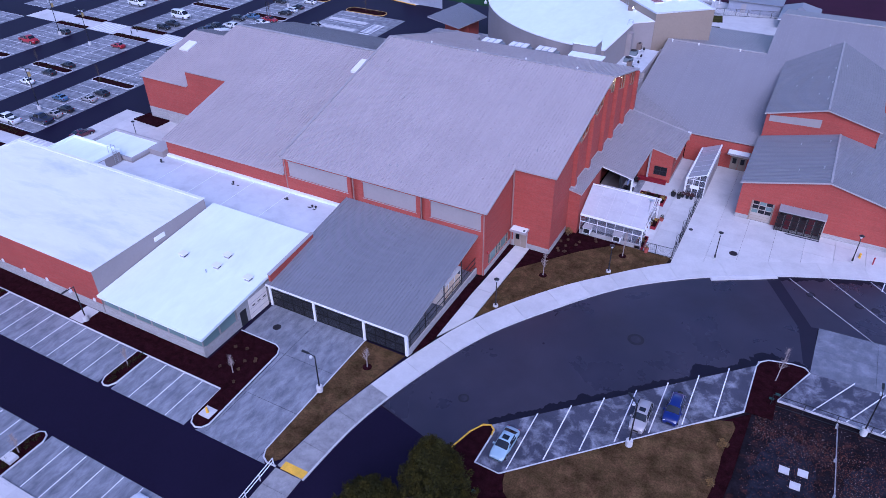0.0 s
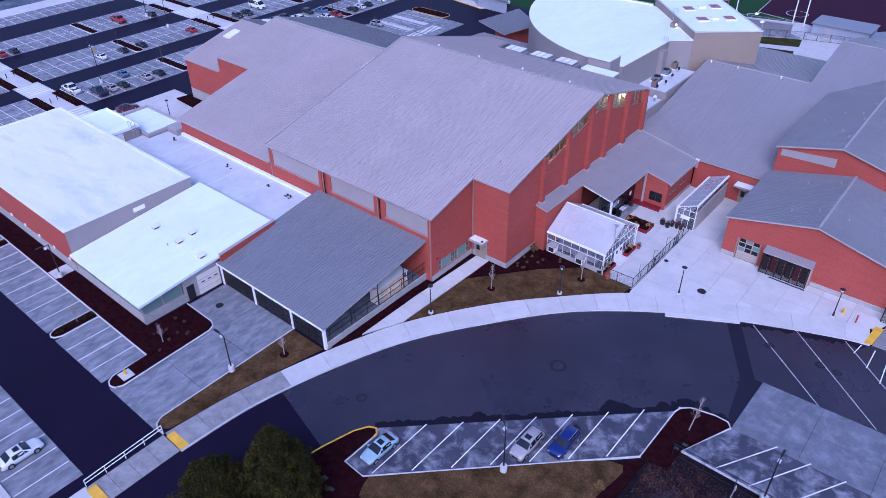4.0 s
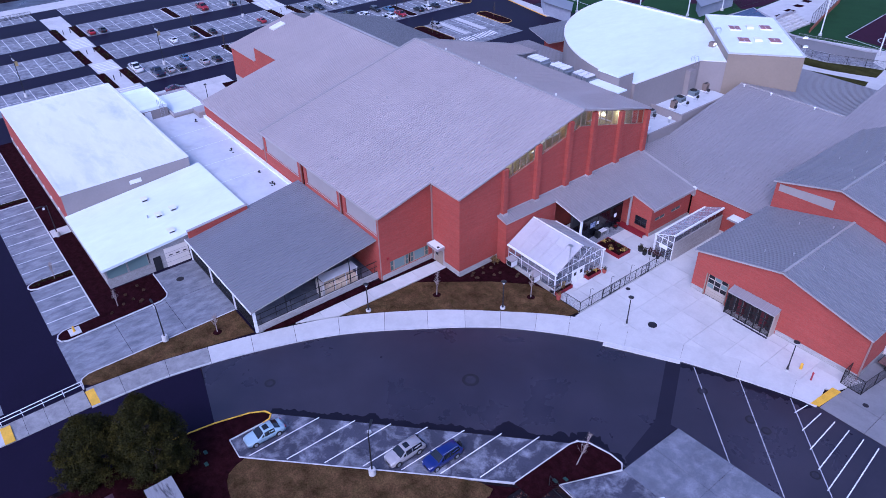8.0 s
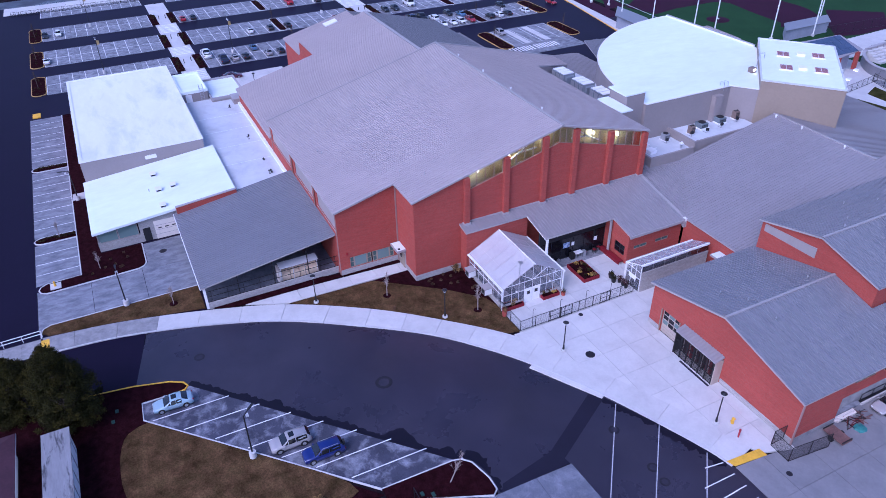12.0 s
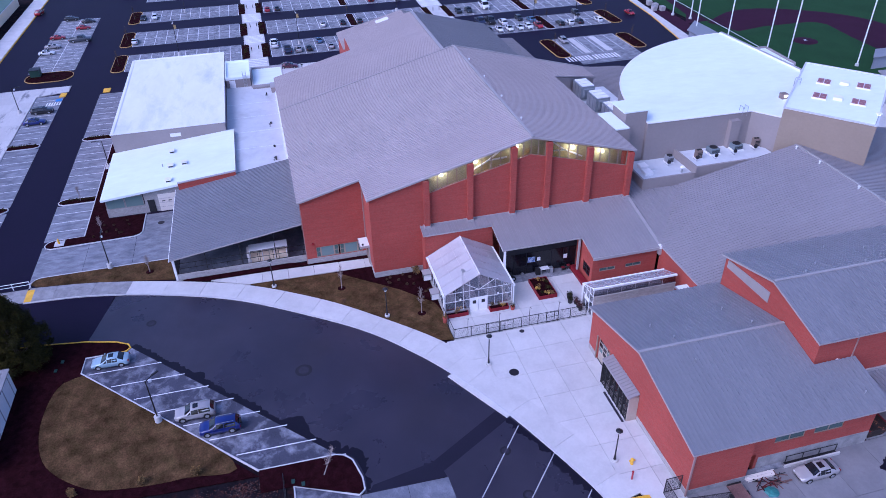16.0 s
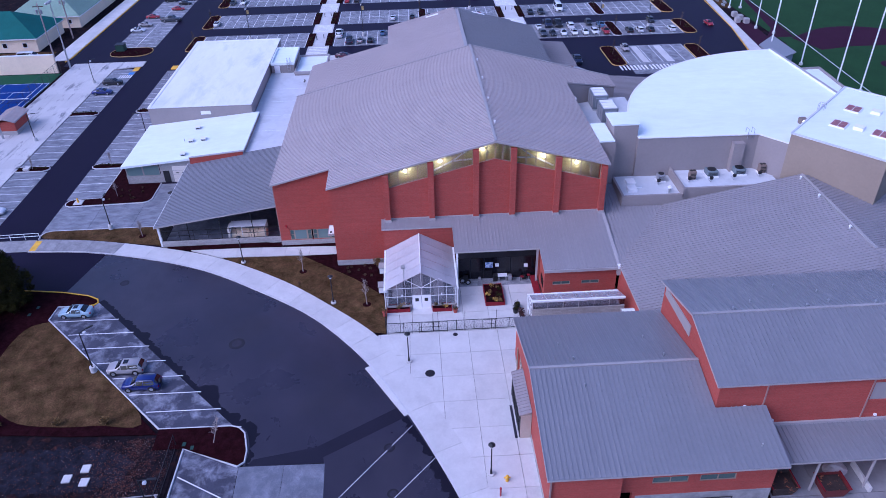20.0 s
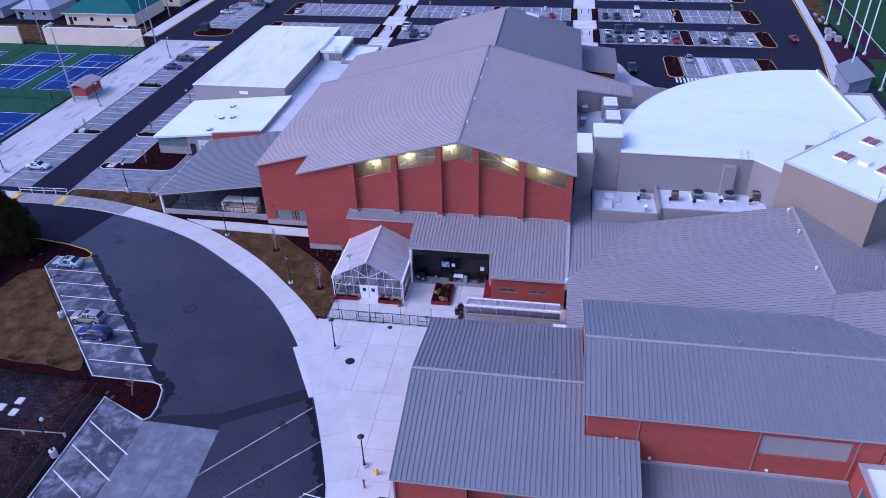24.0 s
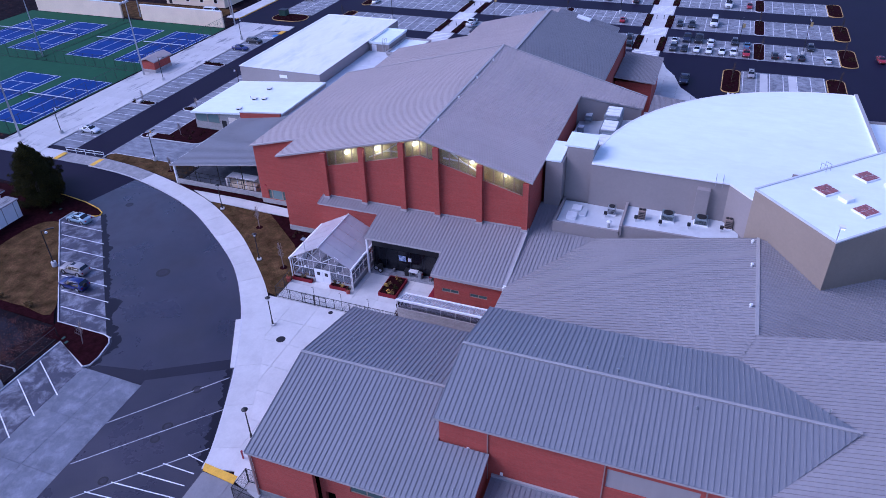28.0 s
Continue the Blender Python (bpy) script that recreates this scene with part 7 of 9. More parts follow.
# ---- roof plant ----
UNIT_CASE = surface("blue_grey_casing", (0.22, 0.25, 0.28), 0.5, 0.2, 0.08)
def roof_unit(x, y, z, lx, ly, h, label):
    u = thing("rooftop_unit", label, "air handler", "rooftop units")
    part("curb", boxes((x - lx / 2 + 0.1, x + lx / 2 - 0.1, y - ly / 2 + 0.1, y + ly / 2 - 0.1, z, z + 0.3)), MEMBRANE, u)
    bm = boxes((x - lx / 2, x + lx / 2, y - ly / 2, y + ly / 2, z + 0.3, z + h))
    bmesh.ops.bevel(bm, geom=bm.edges[:], offset=0.05, segments=1, affect="EDGES")
    part("case", bm, UNIT_CASE, u)
    n = 3
    for k in range(n):
        a = x - lx / 2 + lx * (k + 0.1) / n
        part("access_panel", boxes((a, a + lx * 0.8 / n, y - ly / 2 - 0.03, y - ly / 2, z + 0.5, z + h - 0.2)), STEEL, u)
        part("top_cap", boxes((a, a + lx * 0.8 / n, y - ly * 0.42, y + ly * 0.42, z + h, z + h + 0.12)), WHITE, u)
    part("hood", boxes((x + lx / 2, x + lx / 2 + 0.6, y - ly * 0.35, y + ly * 0.35, z + 0.7, z + h - 0.3)), UNIT_CASE, u)


for x, y in ((-52.5, 115.4), (-47.2, 115.6), (-42.2, 115.8)):
    roof_unit(x, y - 0.3, 9.6, 3.5, 2.4, 2.5, "large grey rooftop air handler in the roof well")
for x, y, s in ((-53.3, 111.3, 1.1), (-48.6, 111.0, 0.9)):
    roof_unit(x, y, 9.6, s, s, 1.2, "small grey rooftop fan unit in the roof well")


def condenser(x, y, z, s, h, fans, dark, label):
    u = thing("condenser_unit", label, "condenser", "condenser units")
    part("curb", boxes((x - s * 0.6, x + s * 0.6, y - s * 0.6, y + s * 0.6, z, z + 0.15)), WHITE, u)
    bm = boxes((x - s / 2, x + s / 2, y - s / 2, y + s / 2, z + 0.15, z + h))
    bmesh.ops.bevel(bm, geom=bm.edges[:], offset=0.05, segments=1, affect="EDGES")
    part("case", bm, dark, u)
    for k in range(4):
        z0 = z + 0.3 + (h - 0.45) * k / 4
        part("louvre", boxes((x + s / 2, x + s / 2 + 0.015, y - s * 0.42, y + s * 0.42, z0, z0 + (h - 0.45) / 8)), BLACK, u)
    for k in range(fans):
        cy = y + (k - (fans - 1) / 2) * s * 0.5
        bm = bmesh.new()
        tube(bm, (x, cy, z + h), (x, cy, z + h + 0.08), s * (0.4 if fans == 1 else 0.23), None, 14)
        part("fan_ring", bm, BLACK, u)


TAN_CASE = surface("beige_casing", (0.20, 0.15, 0.125), 0.6, 0, 0.1)
TEAL_CASE = surface("grey_green_casing", (0.16, 0.20, 0.22), 0.6, 0, 0.1)
condenser(-29.0, 122.6, 8.4, 0.85, 1.35, 2, TAN_CASE, "beige twin-fan condenser on the plant roof")
condenser(-30.0, 125.6, 8.4, 1.45, 0.9, 1, TEAL_CASE, "low grey-green roof fan housing")
condenser(-30.2, 129.5, 8.4, 1.45, 0.9, 1, TEAL_CASE, "low grey-green roof fan housing")
condenser(-30.0, 132.6, 8.4, 0.85, 1.35, 2, TAN_CASE, "beige twin-fan condenser on the plant roof")
condenser(-30.3, 118.8, 7.7, 1.0, 1.1, 1, STEEL, "small grey condenser on the plant roof")
for x, y in ((-28.0, 114.2), (-29.9, 114.5)):
    hb = boxes((x - 0.65, x + 0.65, y - 0.6, y + 0.6, 7.7, 8.15))
    tagged(part("roof_hood", hb, WHITE), "white roof ventilation hood", "roof vent", "roof hoods")


def vent(x, y, z, h=0.3, r=0.05, label="small metal vent pipe on the roof", material=None):
    bm = bmesh.new()
    tube(bm, (x, y, z - 0.1), (x, y, z + h), r, None, 8)
    tube(bm, (x, y, z + h), (x, y, z + h + 0.12), r * 1.7, r * 1.2, 8)
    tagged(part("vent_pipe", bm, material or STEEL), label, "vent pipe", "vent pipes")


for x, y, f in ((-45.5, 68.9, gz), (-44.6, 69.2, gz), (-31.5, 75.5, gz), (-51, 82, gz), (-28.5, 77.6, gz), (-80, 74, rz), (-90, 92, rz), (8.3, 99.8, az), (2, 98.5, az), (1.4, 107.2, az), (1.8, 117, hz), (-1.6, 121, hz), (0.2, 124.5, hz), (4.8, 131, hz), (1.5, 141, hz), (14.9, 113.8, az)):
    vent(x, y, f(x, y))
for x, y, f in ((3.1, 114.8, hz), (3.2, 121.9, hz), (2.5, 124.4, hz), (3.2, 128.6, hz), (4.9, 99.4, az), (5.0, 108.1, az)):
    vent(x, y, f(x, y), 0.28, 0.07, "short metal vent pipe beside the ridge")
for x in (-24.6, -19.8, -12.5):
    vent(x, 135.1, 10.2, 0.3, 0.11, "white domed vent beside the roof ridge", WHITE)
for x in (-30, -38, -46, -54):
    vent(x, 95.7, 17.4, 0.3, 0.1, "white vent beside the roof ridge", WHITE)
for x, y in ((-62.8, 47.5), (-57.4, 47.6), (-57.5, 49.7), (-52.4, 47.5)):
    fan = thing("roof_fan", "low pale square roof fan on the membrane", "roof vent", "annex roof fans")
    z = wz(x, y)
    part("curb", boxes((x - 0.35, x + 0.35, y - 0.35, y + 0.35, z - 0.05, z + 0.3)), TRIM, fan)
    part("cap", boxes((x - 0.5, x + 0.5, y - 0.45, y + 0.45, z + 0.3, z + 0.42)), WHITE, fan)
    part("louvre", boxes((x + 0.35, x + 0.38, y - 0.3, y + 0.3, z + 0.05, z + 0.26)), BLACK, fan)
vent(-58.0, 46.3, wz(0, 46.3), 0.3, 0.06, "thin vent pipe on the white roof")
for x in (-83.8, -69.4, -59.6, -55.3, -54.7):
    vent(x, 63.9, 4.35, 0.25, 0.1, "short dark pipe on the flat roof", BLACK)
hatchbox = thing("roof_curb", "low white curb box on the small plant roof", "roof vent")
part("curb", boxes((-29.9, -28.6, 115.0, 115.8, 7.69, 7.92)), WHITE, hatchbox)
part("lid", boxes((-29.95, -28.55, 114.95, 115.85, 7.92, 7.98)), MEMBRANE, hatchbox)
turbine = thing("roof_ventilator", "pale domed ventilator on the small plant roof", "roof vent")
bm = bmesh.new()
tube(bm, (-27.0, 119.0, 7.69), (-27.0, 119.0, 8.3), 0.16, None, 12)
part("stack", bm, STEEL, turbine)
bm = bmesh.new()
tube(bm, (-27.0, 119.0, 8.3), (-27.0, 119.0, 8.5), 0.22, 0.34, 12)
tube(bm, (-27.0, 119.0, 8.5), (-27.0, 119.0, 8.75), 0.34, 0.1, 12)
part("dome", bm, WHITE, turbine)
for x, y, z in ((-28.2, 122.0, 8.4), (-28.0, 124.9, 8.4), (-28.4, 128.2, 8.4), (-28.9, 131.9, 8.4), (-29.2, 118.2, 7.7)):
    db = thing("switch_box", "small dark electrical box beside a roof unit", "electrical box", "roof switch boxes")
    part("leg", boxes((x - 0.03, x + 0.03, y - 0.03, y + 0.03, z - 0.01, z + 0.5)), STEEL, db)
    part("box", boxes((x - 0.14, x + 0.14, y - 0.2, y + 0.2, z + 0.45, z + 0.85)), DARK, db)
    part("conduit", boxes((x - 0.9, x - 0.03, y - 0.03, y + 0.03, z - 0.01, z + 0.05)), STEEL, db)
lh = thing("door_hood", "tan hood with a lit lamp between dome and tower", "hood")
part("hood", boxes((-34.65, -33.75, 138.6, 139.5, 13.5, 14.35)), TAN_CASE, lh)
part("lamp", boxes((-33.75, -33.67, 138.8, 139.3, 13.9, 14.2)), FLOOD_LENS, lh)
ladder = thing("roof_ladder", "galvanised roof ladder hoops at the wall top", "ladder", "roof ladders")
for y in (130.3, 131.1):
    bm = bmesh.new()
    bar(bm, (-31.4, y, 12.9), (-31.4, y, 14.3), 0.045)
    bar(bm, (-31.4, y, 14.3), (-32.2, y, 14.3), 0.045)
    bar(bm, (-32.2, y, 14.3), (-32.2, y, 13.55), 0.045)
    part("hoop", bm, STEEL, ladder)
bm = boxes((-31.6, -30.7, 128.4, 129.9, 8.4, 12.6))
tagged(part("wall_duct", bm, STUCCO), "taupe boxed duct on the auditorium wall", "duct")


# ---- vehicles ----
def loft(bm, rings):
    vr = [[bm.verts.new(p) for p in r] for r in rings]
    for a, b in zip(vr, vr[1:]):
        for k in range(len(a)):
            j = (k + 1) % len(a)
            bm.faces.new((a[k], a[j], b[j], b[k]))
    bm.faces.new(vr[0][::-1])
    bm.faces.new(vr[-1])


KINDS = {
    # stations along the car (x, top height, half width), first and last cabin station, waist, wheel x, wheel radius, scale
    "sedan": (((2.3, 0.58, 0.62), (2.2, 0.73, 0.78), (1.7, 0.86, 0.88), (1.05, 0.95, 0.90), (0.25, 1.39, 0.90), (-0.35, 1.45, 0.90), (-1.0, 1.40, 0.90), (-1.7, 1.05, 0.89), (-2.1, 1.0, 0.84), (-2.28, 0.85, 0.70)), 4, 6, 0.90, (1.42, -1.35), 0.33, 0.89),
    "suv": (((2.28, 0.72, 0.66), (2.18, 0.92, 0.82), (1.6, 1.03, 0.91), (1.1, 1.05, 0.92), (0.35, 1.52, 0.92), (-0.5, 1.58, 0.92), (-1.85, 1.52, 0.91), (-2.24, 1.08, 0.90), (-2.32, 0.8, 0.80)), 4, 6, 0.99, (1.42, -1.35), 0.36, 0.88),
    "van": (((2.5, 0.8, 0.75), (2.38, 1.02, 0.9), (1.9, 1.18, 0.97), (1.15, 1.98, 0.97), (0.0, 2.12, 0.97), (-2.3, 2.08, 0.96), (-2.5, 1.3, 0.95), (-2.58, 0.8, 0.85)), 3, 5, 1.2, (1.6, -1.6), 0.36, 1.0),
    "pickup": (((2.75, 0.85, 0.8), (2.62, 1.05, 0.93), (1.45, 1.13, 0.97), (0.8, 1.76, 0.97), (0.1, 1.83, 0.97), (-0.5, 1.78, 0.97), (-0.78, 1.16, 0.97), (-2.6, 1.12, 0.96), (-2.78, 0.95, 0.9)), 3, 5, 1.12, (1.75, -1.7), 0.4, 0.95),
}
CARS = {}


def car_at(kind, colour, x, y, heading, label, z=0.03):
    stations, first, last, waist, wheels, wr, scale = KINDS[kind]
    m = pose(x, y, z, 0, 0, heading) @ Matrix.Scale(scale, 4)
    if (kind, colour) in CARS:
        c = copy_thing(CARS[kind, colour], m)
        return tagged(c, label)
    c = thing("car" if kind in ("sedan", "suv") else kind, label, "car" if kind != "pickup" else "pickup truck", "parked cars")
    mat = PAINTS[colour]

    def section(k):
        sx, top, w = stations[k]
        if first <= k <= last:
            half = [(0.0, top), (0.5 * (w - 0.24), top - 0.008), (w - 0.25, top - 0.05), (w - 0.13, (top + waist) / 2), (w - 0.03, waist), (w, waist - 0.14), (w, 0.5), (w - 0.07, 0.24)]
        else:
            half = [(0.0, top), (0.4 * w, top - 0.008), (0.68 * w, top - 0.02), (0.84 * w, top - 0.04), (0.95 * w, top - 0.08), (w, top - 0.18), (w, 0.48), (w - 0.07, 0.24)]
        return [Vector((sx, yy, zz)) for yy, zz in half]

    secs = [section(k) for k in range(len(stations))]
    bm = bmesh.new()
    loft(bm, [[tuple(p) for p in h] + [(p.x, -p.y, p.z) for p in h[:0:-1]] for h in secs])
    for f in bm.faces:
        f.smooth = True
    part("body", bm, mat, c)

    def pane(name, corners, inset=0.9):
        mid = sum((Vector(p) for p in corners), Vector()) / 4
        q = [mid + (Vector(p) - mid) * inset for p in corners]
        n = (q[1] - q[0]).cross(q[2] - q[0]).normalized()
        if n.dot(mid - Vector((mid.x * 0.6, 0, 0.6))) < 0:
            q, n = q[::-1], -n
        bm = bmesh.new()
        quad_sheet(bm, [tuple(p + n * 0.006) for p in q], 0.014)
        part(name, bm, CAR_GLASS, c)

    flip = lambda p: Vector((p.x, -p.y, p.z))
    for name, a, b in (("windscreen", first - 1, first), ("rear_window", last + 1, last)):
        lower = [secs[a][i] for i in (3, 2, 1, 0)] + [flip(secs[a][i]) for i in (1, 2, 3)]
        upper = [secs[b][i] for i in (2, 1, 1, 0)] + [flip(secs[b][i]) for i in (1, 1, 2)]
        upper = [upper[0], upper[0].lerp(upper[1], 0.5)] + upper[2:5] + [upper[6].lerp(upper[5], 0.5), upper[6]]
        out = Vector((0.02 if name == "windscreen" else -0.02, 0, 0.02))
        bm = bmesh.new()
        grid = [[[bm.verts.new(lo.lerp(up, f) + out * g) for lo, up in zip(lower, upper)] for f in (0.05, 0.95)] for g in (0.3, 1.0)]
        for k in range(6):
            for g in (0, 1):
                bm.faces.new((grid[g][0][k], grid[g][0][k + 1], grid[g][1][k + 1], grid[g][1][k]))
            for f in (0, 1):
                bm.faces.new((grid[0][f][k], grid[0][f][k + 1], grid[1][f][k + 1], grid[1][f][k]))
        for k in (0, 6):
            bm.faces.new((grid[0][0][k], grid[0][1][k], grid[1][1][k], grid[1][0][k]))
        part(name, bm, CAR_GLASS, c)
    for s in (False, True):
        g = flip if s else (lambda p: p)
        for k in range(first, last):
            pane("side_window", (g(secs[k][4]), g(secs[k + 1][4]), g(secs[k + 1][2]), g(secs[k][2])), 0.94)
        a, b = secs[first - 1][4].lerp(secs[first][4], 0.35), secs[first][4]
        pane("quarter_window", (g(a), g(b), g(secs[first][2].lerp(b, 0.12)), g(a.lerp(secs[first][2], 0.3))), 0.8)
    fx, bx = stations[0], stations[-1]
    for s in (-1, 1):
        part("headlight", boxes((fx[0] - 0.24, fx[0] - 0.03, s * (fx[2] - 0.06) - 0.13, s * (fx[2] - 0.06) + 0.13, fx[1] - 0.02, fx[1] + 0.09)), LAMP_CLEAR, c)
        part("taillight", boxes((bx[0] - 0.01, bx[0] + 0.16, s * (bx[2] - 0.05) - 0.11, s * (bx[2] - 0.05) + 0.11, bx[1] - 0.16, bx[1] + 0.03)), LAMP_RED, c)
        part("mirror", boxes((stations[first - 1][0] - 0.36, stations[first - 1][0] - 0.2, s * 0.98 - 0.09, s * 0.98 + 0.09, waist, waist + 0.13)), mat, c)
        if kind == "suv":
            bm = bmesh.new()
            bar(bm, (-1.65, s * 0.6, 1.58), (0.25, s * 0.6, 1.58), 0.04)
            part("roof_rail", bm, STEEL, c)
        hw = 0.9 if kind == "sedan" else 0.93 if kind == "suv" else 0.97
        for wx in wheels:
            bm = bmesh.new()
            tube(bm, (wx, s * (hw - 0.22), wr + 0.02), (wx, s * (hw + 0.004), wr + 0.02), wr * 1.17, None, 18)
            part("wheel_arch", bm, BLACK, c)
            bm = bmesh.new()
            tube(bm, (wx, s * (hw - 0.2), wr), (wx, s * (hw + 0.015), wr), wr, None, 18)
            w = part("wheel", bm, TYRE, c)
            bm = bmesh.new()
            tube(bm, (wx, s * hw, wr), (wx, s * (hw + 0.03), wr), wr * 0.64, None, 12)
            part("rim", bm, RIM, w)
    part("grille", boxes((fx[0] - 0.1, fx[0] + 0.012, -0.36, 0.36, 0.36, fx[1] - 0.12)), BLACK, c)
    if kind == "pickup":
        part("load_bed", boxes((-2.55, -0.9, -0.78, 0.78, 1.05, 1.135)), BLACK, c)
    if kind == "suv" and colour == "blue":
        bm = bmesh.new()
        tube(bm, (-2.26, 0.1, 0.95), (-2.46, 0.1, 0.95), 0.34, None, 16)
        part("spare_wheel", bm, TYRE, c, "spare wheel on the tailgate")
    if kind == "sedan" or (kind, colour) == ("suv", "silver"):
        zr = 1.45 if kind == "sedan" else 1.58
        part("sunroof", boxes((-0.5, 0.1, -0.36, 0.36, zr - 0.05, zr + 0.008)), CAR_GLASS, c)
    c.matrix_basis = m
    CARS[kind, colour] = c
    return c


car_at("sedan", "sky", -16.6, 42.4, 268, "pale blue sedan parked at the end bay")
car_at("suv", "silver", -5.9, 51.9, 270, "silver estate car in an angled bay")
car_at("suv", "blue", -3.2, 54.4, 270, "dark blue off-road car in an angled bay")
car_at("sedan", "silver", 17.6, 108.3, 270, "silver sedan parked beside the workshop")
car_at("sedan", "white", -43.1, 19.7, 90, "pale sedan parked by the tennis courts")
car_at("sedan", "blue", -92.9, 19.6, 90, "dark blue sedan parked by the walk")
car_at("suv", "black", -98.5, 20.0, 90, "black car parked by the walk")
# car park rows: places along y, colours and kinds
W, K, S, R, G_, B, T = "white", "black", "silver", "red", "grey", "blue", "steel"
ROWS_OF_CARS = (
    (-141.2, 90, ((118.4, K, "suv"), (121.3, K, "sedan"))),
    (-143.6, 90, ((126.5, W, "van"),)),
    (-127.4, 270, ((118.4, W, "sedan"), (126.6, W, "suv"), (134.5, T, "sedan"), (67.4, W, "pickup"), (78.4, T, "sedan"), (107.9, K, "suv"))),
    (-129.5, 90, ((121.1, "navy", "pickup"), (123.8, K, "pickup"), (131.8, K, "suv"), (148.1, K, "suv"))),
    (-121.8, 90, ((118.6, G_, "suv"), (121.1, K, "sedan"), (123.8, W, "sedan"), (126.5, W, "sedan"), (129.3, W, "sedan"), (131.7, W, "suv"), (134.5, R, "sedan"))),
    (-122.0, 270, ((140.5, K, "suv"), (143.1, W, "suv"), (145.9, K, "sedan"), (151.2, W, "suv"), (70.3, "navy", "pickup"), (72.9, S, "sedan"), (75.4, K, "sedan"), (80.7, S, "sedan"), (83.7, K, "sedan"), (108.5, K, "suv"))),
    (-162.2, 90, ((129.3, W, "van"), (134.6, R, "sedan"), (37.0, W, "suv"), (97.2, R, "pickup"), (33.9, K, "sedan"))),
    (-140.8, 270, ((33.7, W, "sedan"), (80.9, W, "sedan"), (86.2, K, "sedan"), (90.8, K, "sedan"), (104.2, R, "sedan"))),
    (-160.2, 270, ((67.5, R, "sedan"), (70.2, K, "sedan"), (105.0, K, "suv"))),
)
for x, head, spots in ROWS_OF_CARS:
    for y, colour, kind in spots:
        car_at(kind, colour, x, y, head - 90, colour + " " + kind.replace("suv", "utility car") + " parked in a concrete bay")
for x, y, colour, kind in ((-167.7, 14.6, K, "suv"), (-163.8, 19.6, K, "sedan"), (-157.9, 19.1, R, "sedan"), (-150.4, 14.0, R, "sedan"), (-146.5, 20.0, G_, "pickup"), (-142.7, 14.1, S, "sedan"), (-137.8, 13.6, W, "sedan")):
    car_at(kind, colour, x, y, 90, colour + " " + kind.replace("suv", "utility car") + " parked in the northern lot")
car_at("suv", "silver", -108.2, 135.7, 0, "silver utility car in an accessible bay")
car_at("pickup", "navy", -101.3, 122.8, 0, "dark blue pickup standing at the entrance kerb")
car_at("sedan", "red", -125.2, 161.9, 5, "red sedan in the car park aisle")
car_at("sedan", "maroon", -110.3, 69.7, 80, "maroon sedan standing in the aisle")
car_at("suv", "red", -177.4, 4.6, 170, "red utility car beside the northern kerb")

# ---- northern car park ----
carpark = thing("car_park", "rows of grey concrete parking bays with white lines", "car park", kind="structure")
XR = ((-191, -181), (-170.2, -158.2), (-150.0, -137.6), (-131.0, -119.0))
for x0, x1 in XR:
    for y0, y1 in ((33.2, 59.4), (66.4, 109.4), (116.6, 153.6)):
        slabs(carpark, [(x0, y0), (x1, y0), (x1, y1), (x0, y1)], x0, y0, (x1 - x0) / 2, 6.6, 0.03, 0.05, CONC_OLD, 0.03)
        n = round((y1 - y0) / 2.68)
        for k in range(n + 1):
            y = y0 + (y1 - y0) * k / n
            strip_line(carpark, (x0 + 0.3, y), (x1 - 0.3, y), 0.12, 0.037, PAINT)
        strip_line(carpark, ((x0 + x1) / 2, y0), ((x0 + x1) / 2, y1), 0.12, 0.041, PAINT)


def island(x0, x1, y0, y1, yellow, label="bark-filled car park island with a kerb"):
    r = min(x1 - x0, y1 - y0) * 0.45
    pts = []
    for cx, cy, a0 in ((x1 - r, y1 - r, 0), (x0 + r, y1 - r, 90), (x0 + r, y0 + r, 180), (x1 - r, y0 + r, 270)):
        for k in range(5):
            a = radians(a0 + k * 22.5)
            pts.append((cx + r * math.cos(a), cy + r * math.sin(a)))
    sheet("island_bed", pts, 0.12, MULCH, label, "planting bed")
    kerb("island_kerb", pts + [pts[0]], YELLOW_WORN if yellow else CURB, "painted kerb round a car park island" if yellow else "pale kerb round a car park island")
    rng = random.Random(int(x0 * 7 + y0))
    s = thing("low_shrubs", "dark low shrubs in a car park bed", "shrub", kind="stuff")
    leaves("leaves", [((rng.uniform(x0 + 0.5, x1 - 0.5), rng.uniform(y0 + 0.4, y1 - 0.4), 0.3), 0.28, 25, 0.14) for _ in range(10)], LEAF, s, "", 7)


for x0, x1 in XR[1:]:
    island(x0, x1, 30.2, 33.0, True)
    island(x0, x1, 153.8, 157.2, True)
for x0, x1 in XR[1:]:
    island(x0, x1, 136.0, 138.4, False)
    island(x0 + 0.4, x1 - 0.3, 88.0, 90.0, False)
island(-111, -97.5, 130.2, 133.6, True)
island(-110.5, -99, 150.2, 153.6, True)
acc = thing("accessible_bays", "wide concrete accessible bays with white hatching", "parking bay", kind="structure")
slabs(acc, [(-111, 133.8), (-111, 150), (-92, 150), (-92, 133.8)], -111, 133.8, 6.4, 5.4, 0.03, 0.05, CONC_OLD, 0.03)
for k in range(7):
    strip_line(acc, (-110.6, 134.2 + k * 2.6), (-99, 134.2 + k * 2.6), 0.12, 0.037, PAINT)
for y in (137.5, 143.0):
    bm = boxes((-110.4, -99.2, y, y + 1.5, 0.02, 0.038))
    part("hatched_zone", bm, CONC, acc)
for k in range(8):
    for y in (131.5, 138.2):
        bm = boxes((-97.5, -94.5, y + k * 0.8, y + k * 0.8 + 0.4, 0.03, 0.041))
        part("zebra_bar", bm, PAINT, acc)
